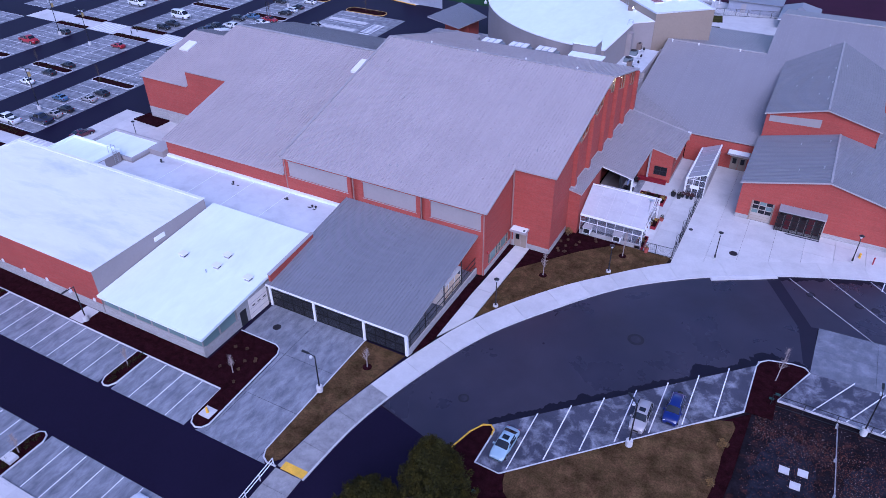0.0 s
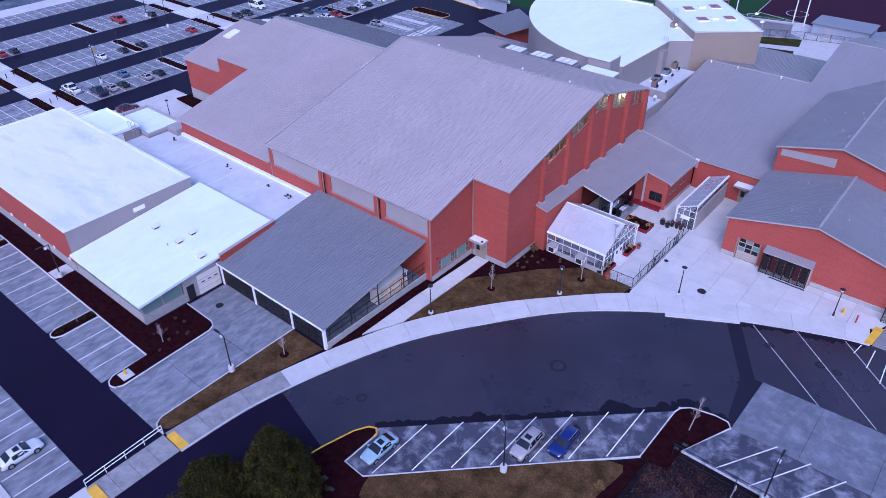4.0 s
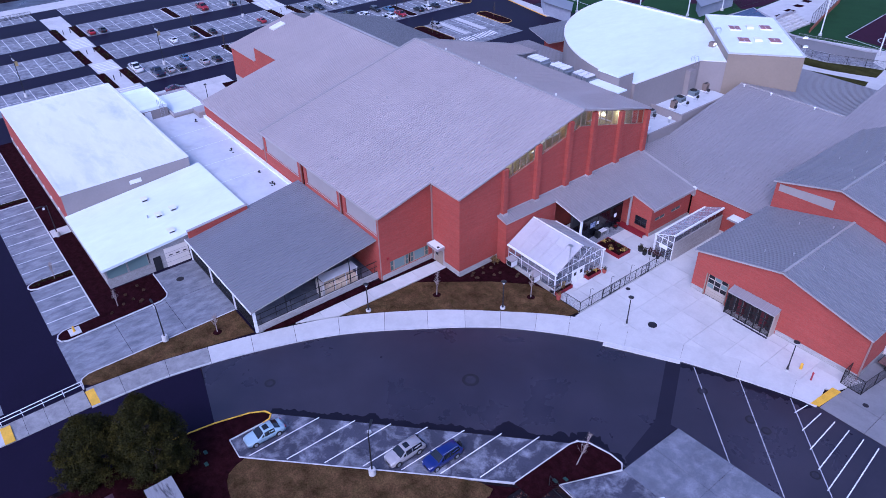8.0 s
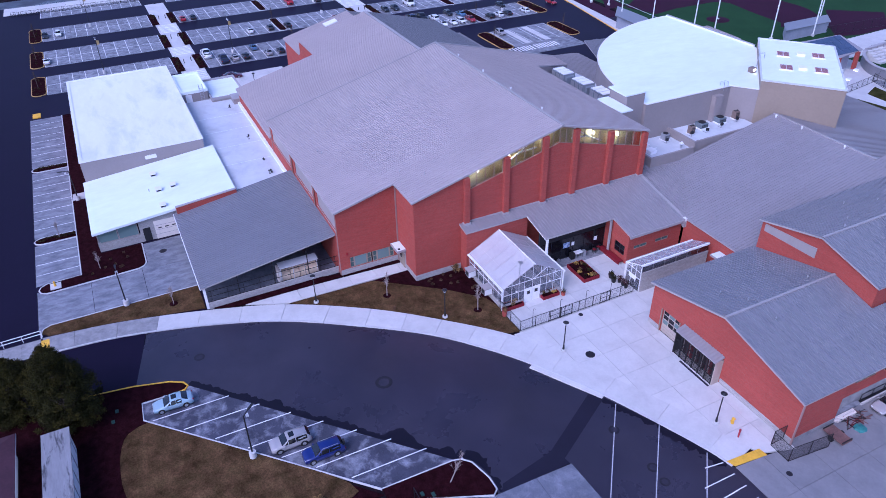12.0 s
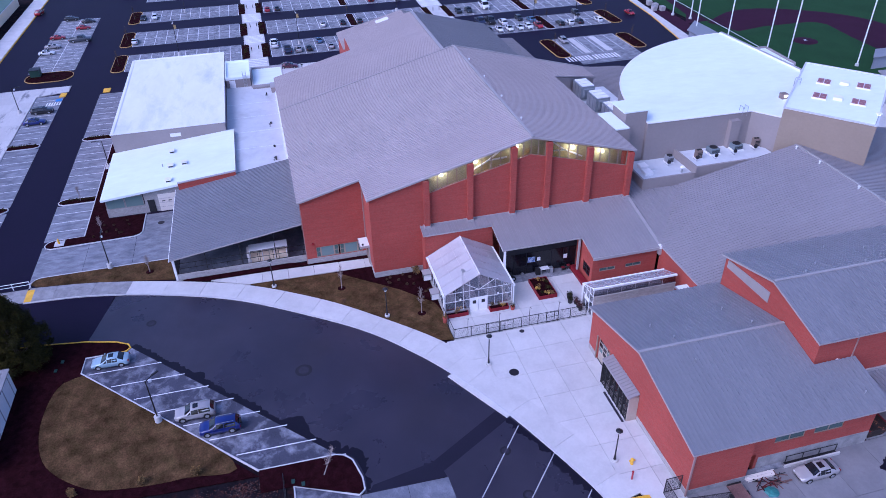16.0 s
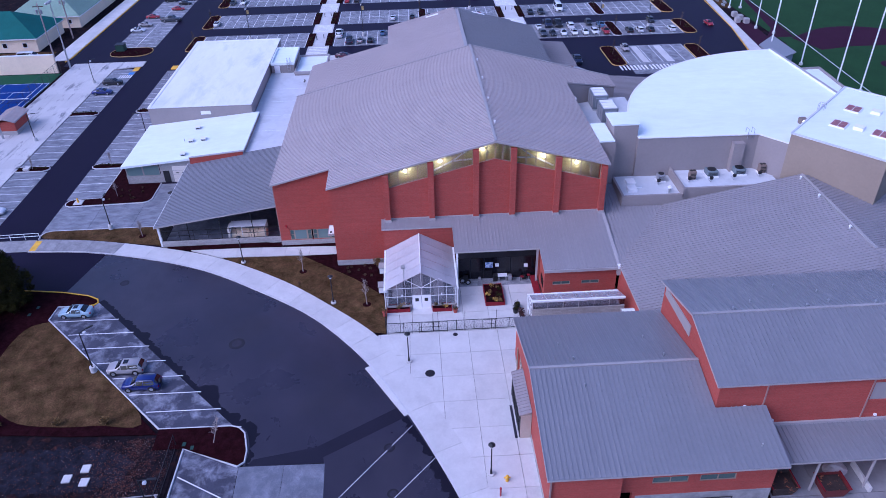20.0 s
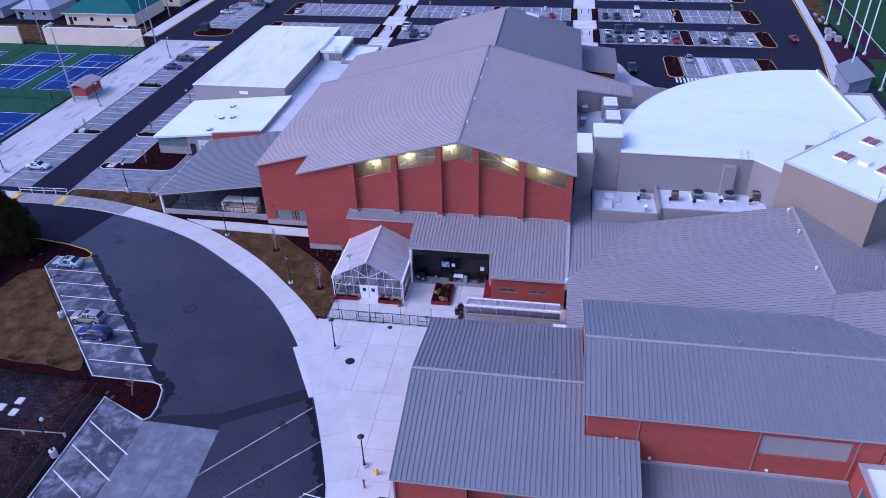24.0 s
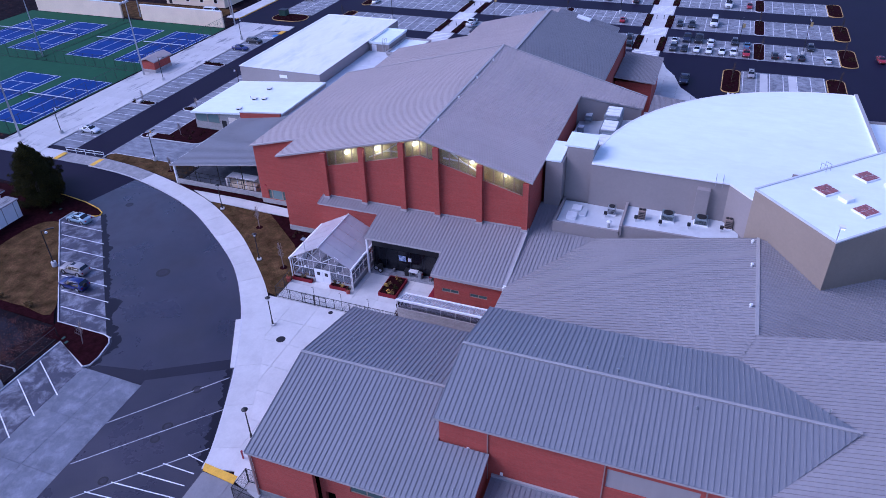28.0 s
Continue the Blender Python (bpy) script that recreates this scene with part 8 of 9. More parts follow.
entrance = thing("entrance_paving", "pale concrete paving at the main entrance", "pavement", kind="structure")
slabs(entrance, [(-118, 109.8), (-114, 116.8), (-108, 118.5), (-104, 120.6), (-97.5, 122.4), (-92, 126), (-86, 131), (-78, 150), (-60, 150), (-60, 117), (-95, 111)], -118, 109.8, 3.0, 3.0, 0.14, 0.16, CONC, 0.03)
slabs(entrance, [(-112, 61), (-88.3, 61), (-88.3, 81), (-112, 81)], -112, 61, 3.3, 3.3, 0.14, 0.16, CONC, 0.03)
raised = sheet("raised_bed", [(-107.2, 78.4), (-101, 78.0), (-100.8, 81.0), (-106.6, 81.6)], 0.4, MULCH, "raised dark planting bed by the entrance wall", "planting bed", depth=0.4)
for y0 in (60.2, 110.0):
    walkway = thing("car_park_walk", "pale concrete walk crossing the car park between bark beds", "pavement", kind="structure")
    y1 = y0 + (5.2 if y0 < 100 else 6.0)
    slabs(walkway, [(-181, y0), (-112, y0), (-112, y1), (-181, y1)], -181, y0, 3.0, y1 - y0, 0.035, 0.05, CONC, 0.04)
    for x0, x1 in XR[1:]:
        for ya, yb in ((y0 - 0.6, y0 + 1.1), (y1 - 1.1, y1 + 0.6)):
            sheet("walk_bed", [(x0 + 1, ya), (x1 - 0.6, ya), (x1 - 0.6, yb), (x0 + 1, yb)], 0.14, MULCH, "bark bed beside the car park walk", "planting bed")
            s = thing("low_shrubs", "dark low shrubs in a car park bed", "shrub", kind="stuff")
            rng = random.Random(int(x0 + ya * 3))
            leaves("leaves", [((rng.uniform(x0 + 1.4, x1 - 1), rng.uniform(ya + 0.3, yb - 0.3), 0.35), 0.3, 30, 0.14) for _ in range(14)], LEAF, s, "", 8)
    for xa, xb in ((-158, -150.2), (-137.4, -131.2), (-118.8, -113)):
        n = round((xb - xa) / 1.1)
        for k in range(n):
            x = xa + k * (xb - xa) / n
            part("zebra_bar", boxes((x, x + 0.55, y0 + 0.4, y1 - 0.4, 0.03, 0.044)), PAINT, walkway)
for x, y in ((-145.4, 62.2), (-145.8, 63.9), (-125.0, 61.9), (-125.9, 63.6), (-164.2, 61.9), (-164.4, 63.6), (-145.4, 112.2), (-145.6, 114.0), (-125.2, 112.2), (-125.4, 114.0)):
    bm = bmesh.new()
    tube(bm, (x, y, 0.03), (x, y, 0.95), 0.09, 0.09, 10)
    tube(bm, (x, y, 0.95), (x, y, 1.02), 0.11, 0.06, 10)
    tagged(part("bollard", bm, BLACK), "short dark bollard on the car park walk", "bollard", "walk bollards")
north = thing("north_lot", "double row of concrete bays beside the northern drive", "parking bay", kind="structure")
slabs(north, [(-168, 12), (-124, 12), (-124, 22), (-168, 22)], -168, 12, 5.5, 5, 0.03, 0.05, CONC_OLD, 0.03)
for k in range(17):
    x = -167.6 + k * 2.7
    strip_line(north, (x, 12.2), (x, 21.8), 0.12, 0.037, PAINT)
strip_line(north, (-168, 17), (-124, 17), 0.12, 0.041, PAINT)
island(-123.8, -117.2, 12.2, 22.2, True)
trans = thing("transformer_box", "green steel transformer cabinet on the island", "cabinet")
part("cabinet", boxes((-123.2, -121.2, 13.2, 15.2, 0.12, 1.6)), DULL_GREEN, trans)
part("lid", boxes((-123.3, -121.1, 13.1, 15.3, 1.6, 1.7)), BLACK, trans)
sheet("north_drive", [(-205, 4), (-112, 4), (-109, 9.99), (-205, 9.99)], 0.0, ASPHALT_NEW, "dark asphalt of the northern drive", "road")
nwalk = thing("north_walk", "pale concrete walk along the northern drive", "pavement", kind="structure")
slabs(nwalk, [(-205, -0.5), (-116, -0.5), (-116, 3.6), (-205, 3.6)], -205, -0.5, 4, 4.1, 0.15, 0.2, CONC, 0.03)
kerb("kerb_north", [(-205, 3.8), (-118, 3.8), (-115, 3.2)], YELLOW, "yellow-painted kerb along the northern walk")
wwalk = thing("west_walk", "pale concrete walk between the car park and the outer road", "pavement", kind="structure")
slabs(wwalk, [(-196.2, 24), (-188.4, 24), (-189.4, 100), (-195.8, 100)], -196.2, 24, 8, 4, 0.1, 0.16, CONC, 0.03)
sheet("outer_road", [(-205, 8), (-196.6, 8), (-196.2, 110), (-205, 110)], 0.012, ASPHALT, "dark asphalt of the outer road", "road")
mesh_fence("lot_fence", [(-186.6, 26), (-186.4, 59.5)], 1.2, 2.6, "low black fence along the car park edge", wires=0.16)
hedge = thing("low_hedge", "dark low hedge strip behind the car park fence", "hedge", kind="stuff")
rng = random.Random(77)
leaves("leaves", [((-187.2 + rng.uniform(-0.4, 0.4), 26 + k * 0.95, 0.35), 0.4, 30, 0.16) for k in range(36)], LEAF, hedge, "", 9)
sheet("east_drive", [(-205, 157.5), (-95, 157.5), (-95, 165), (-205, 170)], -0.004, ASPHALT_NEW, "dark asphalt of the eastern drive", "road")
ewalk = thing("east_walk", "pale concrete walk along the ball field", "pavement", kind="structure")
slabs(ewalk, [(-205, 170.5), (-162, 170.9), (-122, 166.9), (-96.3, 162.6), (-94, 165.8), (-122, 168.6), (-162, 172.8), (-205, 172.8)], -205, 160, 4, 20, 0.15, 0.2, CONC, 0.03)
kerb("kerb_east", [(-165, 170.7), (-122, 166.7), (-96.2, 162.3)], YELLOW, "yellow-painted kerb along the eastern walk")

# ---- tennis courts ----
tennis = sheet("tennis_ground", [(-107, -62), (-107, 5.4), (-37.5, 5.4), (-37.5, -62)], 0.02, COURT_GREEN, "green painted hard court surround", "court", depth=0.06)


def court(x0, x1, y0, y1, label):
    c = thing("tennis_court", label, "tennis court", "tennis courts")
    part("surface", boxes((x0 - 0.2, x1 + 0.2, y0 - 0.2, y1 + 0.2, 0.0, 0.026)), COURT_BLUE, c)
    xm, ym = (x0 + x1) / 2, (y0 + y1) / 2
    w = 0.12
    for a, b in (((x0, y0), (x1, y0)), ((x0, y1), (x1, y1)), ((x0, y0 + 1.37), (x1, y0 + 1.37)), ((x0, y1 - 1.37), (x1, y1 - 1.37)), ((x0, y0), (x0, y1)), ((x1, y0), (x1, y1)), ((xm - 6.4, y0 + 1.37), (xm - 6.4, y1 - 1.37)), ((xm + 6.4, y0 + 1.37), (xm + 6.4, y1 - 1.37)), ((xm - 6.4, ym), (xm + 6.4, ym))):
        strip_line(c, a, b, w, 0.034, PAINT, "court_line")
    for y in (y0 - 0.8, y1 + 0.8):
        bm = bmesh.new()
        tube(bm, (xm, y, 0.02), (xm, y, 1.1), 0.06, None, 8)
        part("net_post", bm, BLACK, c)
    part("net_band", boxes((xm - 0.03, xm + 0.03, y0 - 0.8, y1 + 0.8, 0.92, 1.06)), WHITE, c)
    bm = bmesh.new()
    for k in range(60):
        y = y0 - 0.8 + (y1 - y0 + 1.6) * k / 60
        bar(bm, (xm, y, 0.03), (xm, y, 0.92), 0.012)
    for k in range(7):
        bar(bm, (xm, y0 - 0.8, 0.1 + k * 0.13), (xm, y1 + 0.8, 0.1 + k * 0.13), 0.012)
    tagged(part("net", bm, BLACK, c), kind="stuff")


for y0 in (-5.8, -20.6, -39.4, -54.2):
    court(-100.9, -77.9, y0, y0 + 10.9, "blue hard tennis court with white lines and a net")
for y0 in (-5.9, -20.4, -39.4):
    court(-65.2, -42.0, y0, y0 + 10.7, "blue hard tennis court with white lines and a net")
mesh_fence("court_fence", [(-107, 5.6), (-72.6, 5.6), (-72.6, -60)], 3.0, 3.0, "tall dark chain-link fence round the tennis courts", wires=0.32)
mesh_fence("court_fence", [(-72.0, 5.6), (-37.5, 5.6), (-37.5, -30)], 3.0, 3.0, "tall dark chain-link fence beside the walk", wires=0.32)
mesh_fence("court_fence", [(-106, -24.6), (-73, -24.6)], 1.2, 3.0, "low dark fence between the courts", wires=0.32)
for y0, y1 in ((-22.0, 4.6), (-60, -29.0)):
    bw = thing("practice_wall", "cream practice wall behind the tennis courts", "wall")
    part("wall", boxes((-107.9, -107.4, y0, y1, 0, 4.2)), CREAM, bw)
    part("coping", boxes((-107.95, -107.35, y0, y1, 4.2, 4.3)), WHITE, bw)
shed = thing("tennis_shed", "small brick shed with a ribbed metal roof", "shed")
part("wall", boxes((-78.4, -73.0, 7.2, 10.6, 0.15, 2.7)), BRICK, shed)
part("base_course", boxes((-78.44, -72.96, 7.16, 10.64, 0.15, 0.9)), BLOCK, shed)
roof_plane(shed, [(-78.8, 6.8), (-72.6, 6.8), (-72.6, 8.9), (-78.8, 8.9)], lambda x, y: 3.5 - 0.33 * (8.9 - y), "y", METAL)
roof_plane(shed, [(-78.8, 8.9), (-72.6, 8.9), (-72.6, 11.0), (-78.8, 11.0)], lambda x, y: 3.5 - 0.33 * (y - 8.9), "y", METAL)


def flood(x, y, h, label):
    f = thing("flood_mast", label, "floodlight", "floodlight masts")
    bm = bmesh.new()
    tube(bm, (x, y, 0), (x, y, h), 0.2, 0.09, 10)
    part("mast", bm, STEEL, f)
    bm = bmesh.new()
    bar(bm, (x - 1.1, y, h), (x + 1.1, y, h), 0.1)
    part("cross_arm", bm, STEEL, f)
    for k in (-1, 0, 1):
        bm = bmesh.new()
        tube(bm, (x + k * 0.9, y - 0.15, h + 0.2), (x + k * 0.9, y - 0.55, h - 0.05), 0.18, 0.3, 10)
        part("lamp_head", bm, STEEL, f)


for x, y, h in ((-71.4, 8.6, 16), (-37.2, 8.4, 16), (-75, -25, 15), (-110, 6.4, 15), (-110, -25, 15)):
    flood(x, y, h, "tall grey floodlight mast beside the courts")

# ---- neighbouring houses to the north ----


def hip_house(x0, x1, y0, y1, h, rise, wall_mat, roof_mat, label, windows=4):
    b = thing("house", label, "house")
    part("wall", boxes((x0, x1, y0, y1, 0, h)), wall_mat, b)
    o, m = 0.6, min(x1 - x0, y1 - y0) / 2
    bm = bmesh.new()
    e = [bm.verts.new(p) for p in ((x0 - o, y0 - o, h), (x1 + o, y0 - o, h), (x1 + o, y1 + o, h), (x0 - o, y1 + o, h))]
    if x1 - x0 > y1 - y0:
        r = [bm.verts.new((x0 + m, (y0 + y1) / 2, h + rise)), bm.verts.new((x1 - m, (y0 + y1) / 2, h + rise))]
        fs = ((e[0], e[1], r[1], r[0]), (e[1], e[2], r[1]), (e[2], e[3], r[0], r[1]), (e[3], e[0], r[0]))
    else:
        r = [bm.verts.new(((x0 + x1) / 2, y0 + m, h + rise)), bm.verts.new(((x0 + x1) / 2, y1 - m, h + rise))]
        fs = ((e[0], e[1], r[0]), (e[1], e[2], r[1], r[0]), (e[2], e[3], r[1]), (e[3], e[0], r[0], r[1]))
    for f in fs:
        bm.faces.new(f)
    bm.faces.new(e[::-1])
    part("roof", bm, roof_mat, b)
    part("fascia", boxes((x0 - o, x1 + o, y0 - o, y1 + o, h - 0.25, h - 0.005)), WHITE, b)
    for k in range(windows):
        y = y0 + (y1 - y0) * (k + 0.6) / (windows + 0.2)
        w = part("window", boxes((x1, x1 + 0.06, y - 0.6, y + 0.6, 1.1, 2.3)), WHITE, b)
        part("pane", boxes((x1 + 0.06, x1 + 0.08, y - 0.48, y + 0.48, 1.2, 2.2)), CAR_GLASS, w)
    part("door", boxes((x1, x1 + 0.06, y0 + 1.0, y0 + 2.0, 0.1, 2.2)), DARK, b)


hip_house(-140, -124, -27, -6.5, 3.4, 4.6, CREAM, GREEN_ROOF, "cream community hall with a steep dark green roof")
hip_house(-190, -144, -22, -3.5, 3.2, 6.0, CREAM, PALE_GREEN, "long cream hall with a pale green roof")
hip_house(-140, -128, -45, -34, 3.2, 3.0, GREY_SIDING, GREY_SIDING, "small grey clapboard house with white trim", 3)
hip_house(-142, -129, -64, -50, 3.2, 3.0, GREY_SIDING, GREY_SIDING, "grey clapboard house with white windows", 3)
sheet("house_lawn", [(-123.5, -60), (-108.5, -60), (-108.5, -2), (-123.5, -2)], -0.03, GRASS, "rough winter lawn behind the practice wall", "lawn")
car_at("van", "white", -117.5, -6.0, 90, "white box van parked behind the wall", -0.03)
# mobile classroom and a neighbour's house below the drive
MOB_ROOF = surface("stained_grey_roof", (0.25, 0.25, 0.265), 0.7, 0, 0.15, 0.5, 3.0, dark=(0.07, 0.07, 0.08), ramp=(0.56, 0.66), spec=0.2, stretch=(0.35, 1.6, 1))
mob = thing("mobile_classroom", "white-walled mobile classroom with a pale stained flat roof", "building")
part("wall", boxes((-15.0, -3.0, 30.6, 32.8, 0.1, 2.9)), WHITE, mob)
part("roof", boxes((-15.2, -2.8, 30.45, 32.95, 2.9, 3.05)), MOB_ROOF, mob)
for k in range(6):
    part("wall_batten", boxes((-14.2 + k * 2.0, -14.1 + k * 2.0, 32.8, 32.86, 0.2, 2.85)), TRIM, mob)
part("skirting", boxes((-14.9, -3.1, 30.7, 32.7, -0.05, 0.1)), BLACK, mob)
hip_house(-16.3, -5, 15, 27.6, 2.8, 1.6, WHITE, MAROON, "low house with a maroon roof below the drive", 2)

# ---- ball fields to the east ----
sheet("ball_field", [(-175, 174), (-108, 174.5), (-92, 167), (-64, 158.5), (-57, 166), (-56, 194), (-22, 203), (-10, 198), (120, 230), (120, 420), (-260, 420), (-260, 174)], -0.01, TURF, "green artificial turf ball field", "sports field")
OUT = spline([(-112, 177.5), (-118.4, 187.2), (-119.4, 195), (-116.9, 202.2), (-110.9, 210.8), (-103.6, 216.5), (-95.7, 218.6), (-86, 218.2), (-72, 211)], 2)
INN = [(-102.8, 180.4), (-104.4, 188.6), (-104.2, 201.3), (-103.2, 203.6), (-101, 204.8), (-90.6, 203.3), (-81.5, 202.7), (-79.0, 199.8)]
sheet("infield", OUT + INN[::-1], 0.01, CLAY, "plum-coloured infield arc of the ball field", "sports field")
bm = bmesh.new()
tube(bm, (-91.3, 190.9, 0), (-91.3, 190.9, 0.2), 2.9, 1.2, 24)
tagged(part("pitcher_mound", bm, CLAY), "plum-coloured pitcher's mound with a white plate", "mound")
bm = boxes((-91.6, -91.0, 190.6, 191.2, 0.2, 0.23))
tagged(part("pitcher_plate", bm, WHITE), "small white plate on the mound", "plate")
field2 = sheet("infield_south", [(-39.1, 204), (-30.7, 203.6), (-25, 200.5), (-8, 195), (60, 215), (60, 260), (-42.3, 240)], 0.01, CLAY, "broad plum-coloured softball infield", "sports field")
strip_line(field2, (-39.1, 204), (-42.3, 240), 0.14, 0.02, PAINT)
strip_line(field2, (-39.1, 204), (-20, 199.6), 0.14, 0.02, PAINT)
ring = [(-30.8 + 2.6 * math.cos(k * math.tau / 28), 208.4 + 2.6 * math.sin(k * math.tau / 28)) for k in range(29)]
for a, b in zip(ring, ring[1:]):
    strip_line(field2, a, b, 0.14, 0.02, PAINT)
mesh_fence("field_fence", [(-43.6, 187.0), (-37, 184.5), (-33.5, 185), (-27, 188.2), (-23.4, 189.6), (-10, 193)], 1.7, 3.0, "dark chain-link fence along the lawn edge", wires=0.22, post=0.09)
for x, y in ((-139.5, 173), (-139, 175.8), (-120.6, 172.3), (-116, 174.8), (-100.8, 166.9), (-93.6, 170.9), (-80.6, 172.0), (-77, 175), (-73.2, 190.1), (-70.2, 200.7), (-77.7, 211.8), (-43.5, 200.5), (-29, 199), (-26, 197.4)):
    pl = thing("net_mast", "tall white steel mast for the ball netting", "mast", "net masts")
    bm = bmesh.new()
    tube(bm, (x, y, 0), (x, y, 24), 0.15, 0.13, 10)
    part("mast", bm, WHITE, pl)
    bm = bmesh.new()
    tube(bm, (x, y, 0), (x, y, 0.5), 0.4, 0.4, 12)
    part("footing", bm, CONC, pl)
hip_house(-10, -2.6, 185, 196, 2.5, 2.2, GREY_SIDING, METAL_DK, "small grey field house with a steep roof", 2)
arc = spline([(-54.8, 207), (-54.6, 201.5), (-53.2, 196.2), (-50.0, 192.4), (-46.4, 190.2), (-42.5, 189.8), (-37, 190.6), (-29, 191.7), (-27.3, 192.6)], 1.2)
dug = thing("stand_wall", "long curved grey wall round the softball stand", "wall")
for (xa, ya), (xb, yb) in zip(arc, arc[1:]):
    bm = bmesh.new()
    bar(bm, (xa, ya, 1.0), (xb, yb, 1.0), 0.4, 2.0)
    part("panel", bm, METAL_DK, dug)
    bm = bmesh.new()
    bar(bm, (xa, ya, 2.06), (xb, yb, 2.06), 0.75, 0.12)
    part("coping", bm, TRIM, dug)
mesh_fence("stand_rail", [(-45.6, 194.4), (-40, 195.6), (-28, 197.2)], 1.3, 2.0, "low pale rail fence behind the stand wall", wires=0.6, material=TRIM)
sheet("wall_strip", [(-44.6, 187.6), (-37, 185.2), (-33.5, 185.7), (-27, 188.9), (-24, 190.2), (-27.3, 192.2), (-29, 191.4), (-37, 190.3), (-42.5, 189.5)], 0.01, CONC_OLD, "grey paved strip below the stand wall", "pavement")
stand = thing("bleachers", "stepped pale aluminium bleachers facing the softball field", "bleachers")
for j in range(5):
    y = 197.2 + j * 2.0
    bay = part("seating_section", boxes((-53.9, -53.7, y, y + 1.6, 0, 2.3)), TRIM, stand)
    for k in range(5):
        x = -49.4 - k * 0.88
        part("bench_step", boxes((x - 0.86, x, y, y + 1.6, 0, 0.45 + 0.36 * k)), CONC, bay)
STAND_PLAZA = [(-64.6, 203), (-60, 194), (-55.6, 193.6), (-55.2, 199), (-55.2, 208.5), (-48.6, 208.5), (-51, 216), (-54.8, 230), (-58, 245), (-68, 245), (-65.4, 222)]
sheet("stand_plaza", STAND_PLAZA, 0.02, CONC, "pale paved plaza behind the softball stand", "pavement")
for x, y in ((-57.6, 207.4), (-58.5, 213.3), (-59.3, 219.1), (-60.1, 224.7)):
    bd = thing("tree_pit", "square dark planting pit in the pale plaza", "planting bed", "plaza planting pits")
    part("soil", boxes((x - 1.1, x + 1.1, y - 1.3, y + 1.3, 0, 0.05)), MULCH, bd)
    part("kerb", boxes((x - 1.25, x + 1.25, y - 1.45, y - 1.3, 0, 0.09), (x - 1.25, x + 1.25, y + 1.3, y + 1.45, 0, 0.09), (x - 1.25, x - 1.1, y - 1.3, y + 1.3, 0, 0.09), (x + 1.1, x + 1.25, y - 1.3, y + 1.3, 0, 0.09)), CURB, bd)
mesh_fence("backstop_fence", [(-46.4, 200.4), (-50.2, 214.6), (-54.2, 230), (-57, 241)], 4.6, 3.2, "tall dark backstop fence beside the softball field", wires=0.16)
PAD = surface("orange_padding", (0.32, 0.10, 0.05), 0.7, 0, 0.15)
pad = thing("backstop_padding", "dull orange padding along the backstop fence", "padding")
for (xa, ya), (xb, yb) in (((-46.2, 200.6), (-50.0, 214.6)), ((-50.0, 214.6), (-53.9, 230))):
    bm = bmesh.new()
    bar(bm, (xa, ya, 0.5), (xb, yb, 0.5), 0.12, 1.0)
    part("pad", bm, PAD, pad)
sh = thing("field_shed", "grey ball-field shed with a low roof", "shed")
part("wall", boxes((-23.3, -11, 194, 201.3, 0, 2.6)), GREY_SIDING, sh)
part("roof", boxes((-23.6, -10.7, 193.7, 201.6, 2.6, 2.8)), METAL_DK, sh)
part("door", boxes((-20.2, -19.0, 193.9, 193.97, 0.05, 2.15)), TRIM, sh)
sh = thing("field_shed", "long grey ball-field shed with a single-slope roof", "shed")
SHED2 = [(-70.6, 191.4), (-74.6, 195.6), (-74.4, 209.6), (-70.6, 206.0)]
bm = bmesh.new()
prism(bm, SHED2, 2.5, 0)
part("wall", bm, GREY_SIDING, sh)
bm = bmesh.new()
prism(bm, [(-70.3, 190.9), (-74.9, 195.5), (-74.7, 210.2), (-70.3, 206.2)], 2.68, 2.5)
part("roof", bm, METAL_DK, sh)
gh2 = thing("field_shed", "grey shed with a single-slope metal roof at the field corner", "shed")
SHED = [(-104.8, 168.9), (-98.2, 163.4), (-88.6, 162.9), (-93.6, 168.6)]
bm = bmesh.new()
prism(bm, SHED, 3.0, -0.1)
part("wall", bm, GREY_SIDING, gh2)
bm = bmesh.new()
prism(bm, [(-105.6, 169.3), (-98.4, 162.9), (-87.9, 162.4), (-93.4, 169.1)], lambda x, y: 3.3 - 0.05 * (y - 163), lambda x, y: 3.1 - 0.05 * (y - 163))
part("roof", bm, METAL_DK, gh2)
sheet("east_yard", [(-96, 157), (-96, 164), (-88, 166), (-64, 158), (-57, 165.5), (-56, 194), (-22, 203), (-10, 198), (40, 205), (40, 150), (-40, 150)], -0.015, CONC, "pale concrete yard between stage tower and ball fields", "pavement")
GRASS_GREEN = surface("thin_green_lawn", (0.042, 0.04, 0.013), 0.95, 0, 0.4, 0.4, 4.0, spec=0.02)
sheet("east_lawn", [(-41.4, 184.8), (-37, 184.2), (-33.5, 184.7), (-27.1, 187.9), (-23.5, 189.2), (-22.5, 183.8), (-25.5, 182.6), (-31, 180.6), (-35, 179.9), (-39.6, 180.2)], 0.02, GRASS_GREEN, "worn green-brown lawn strip between pale paths", "lawn")
sheet("east_lawn", [(-38.7, 176.2), (-33.5, 177.4), (-28.2, 178.8), (-22.5, 180.3), (-21.8, 177.5), (-26.1, 175.5), (-31, 174.3), (-38, 173.2)], 0.02, GRASS_GREEN, "worn green-brown lawn strip beside the commons", "lawn")
sol = thing("concession_stand", "brick-pillared concession stand with solar panels on its roof", "building")
SOL = [(-56.4, 178.6), (-49.2, 179.4), (-50.6, 191.2), (-56.0, 190.2)]
sol_z = lambda x, y: 3.8 + 0.33 * (-49.8 - x)
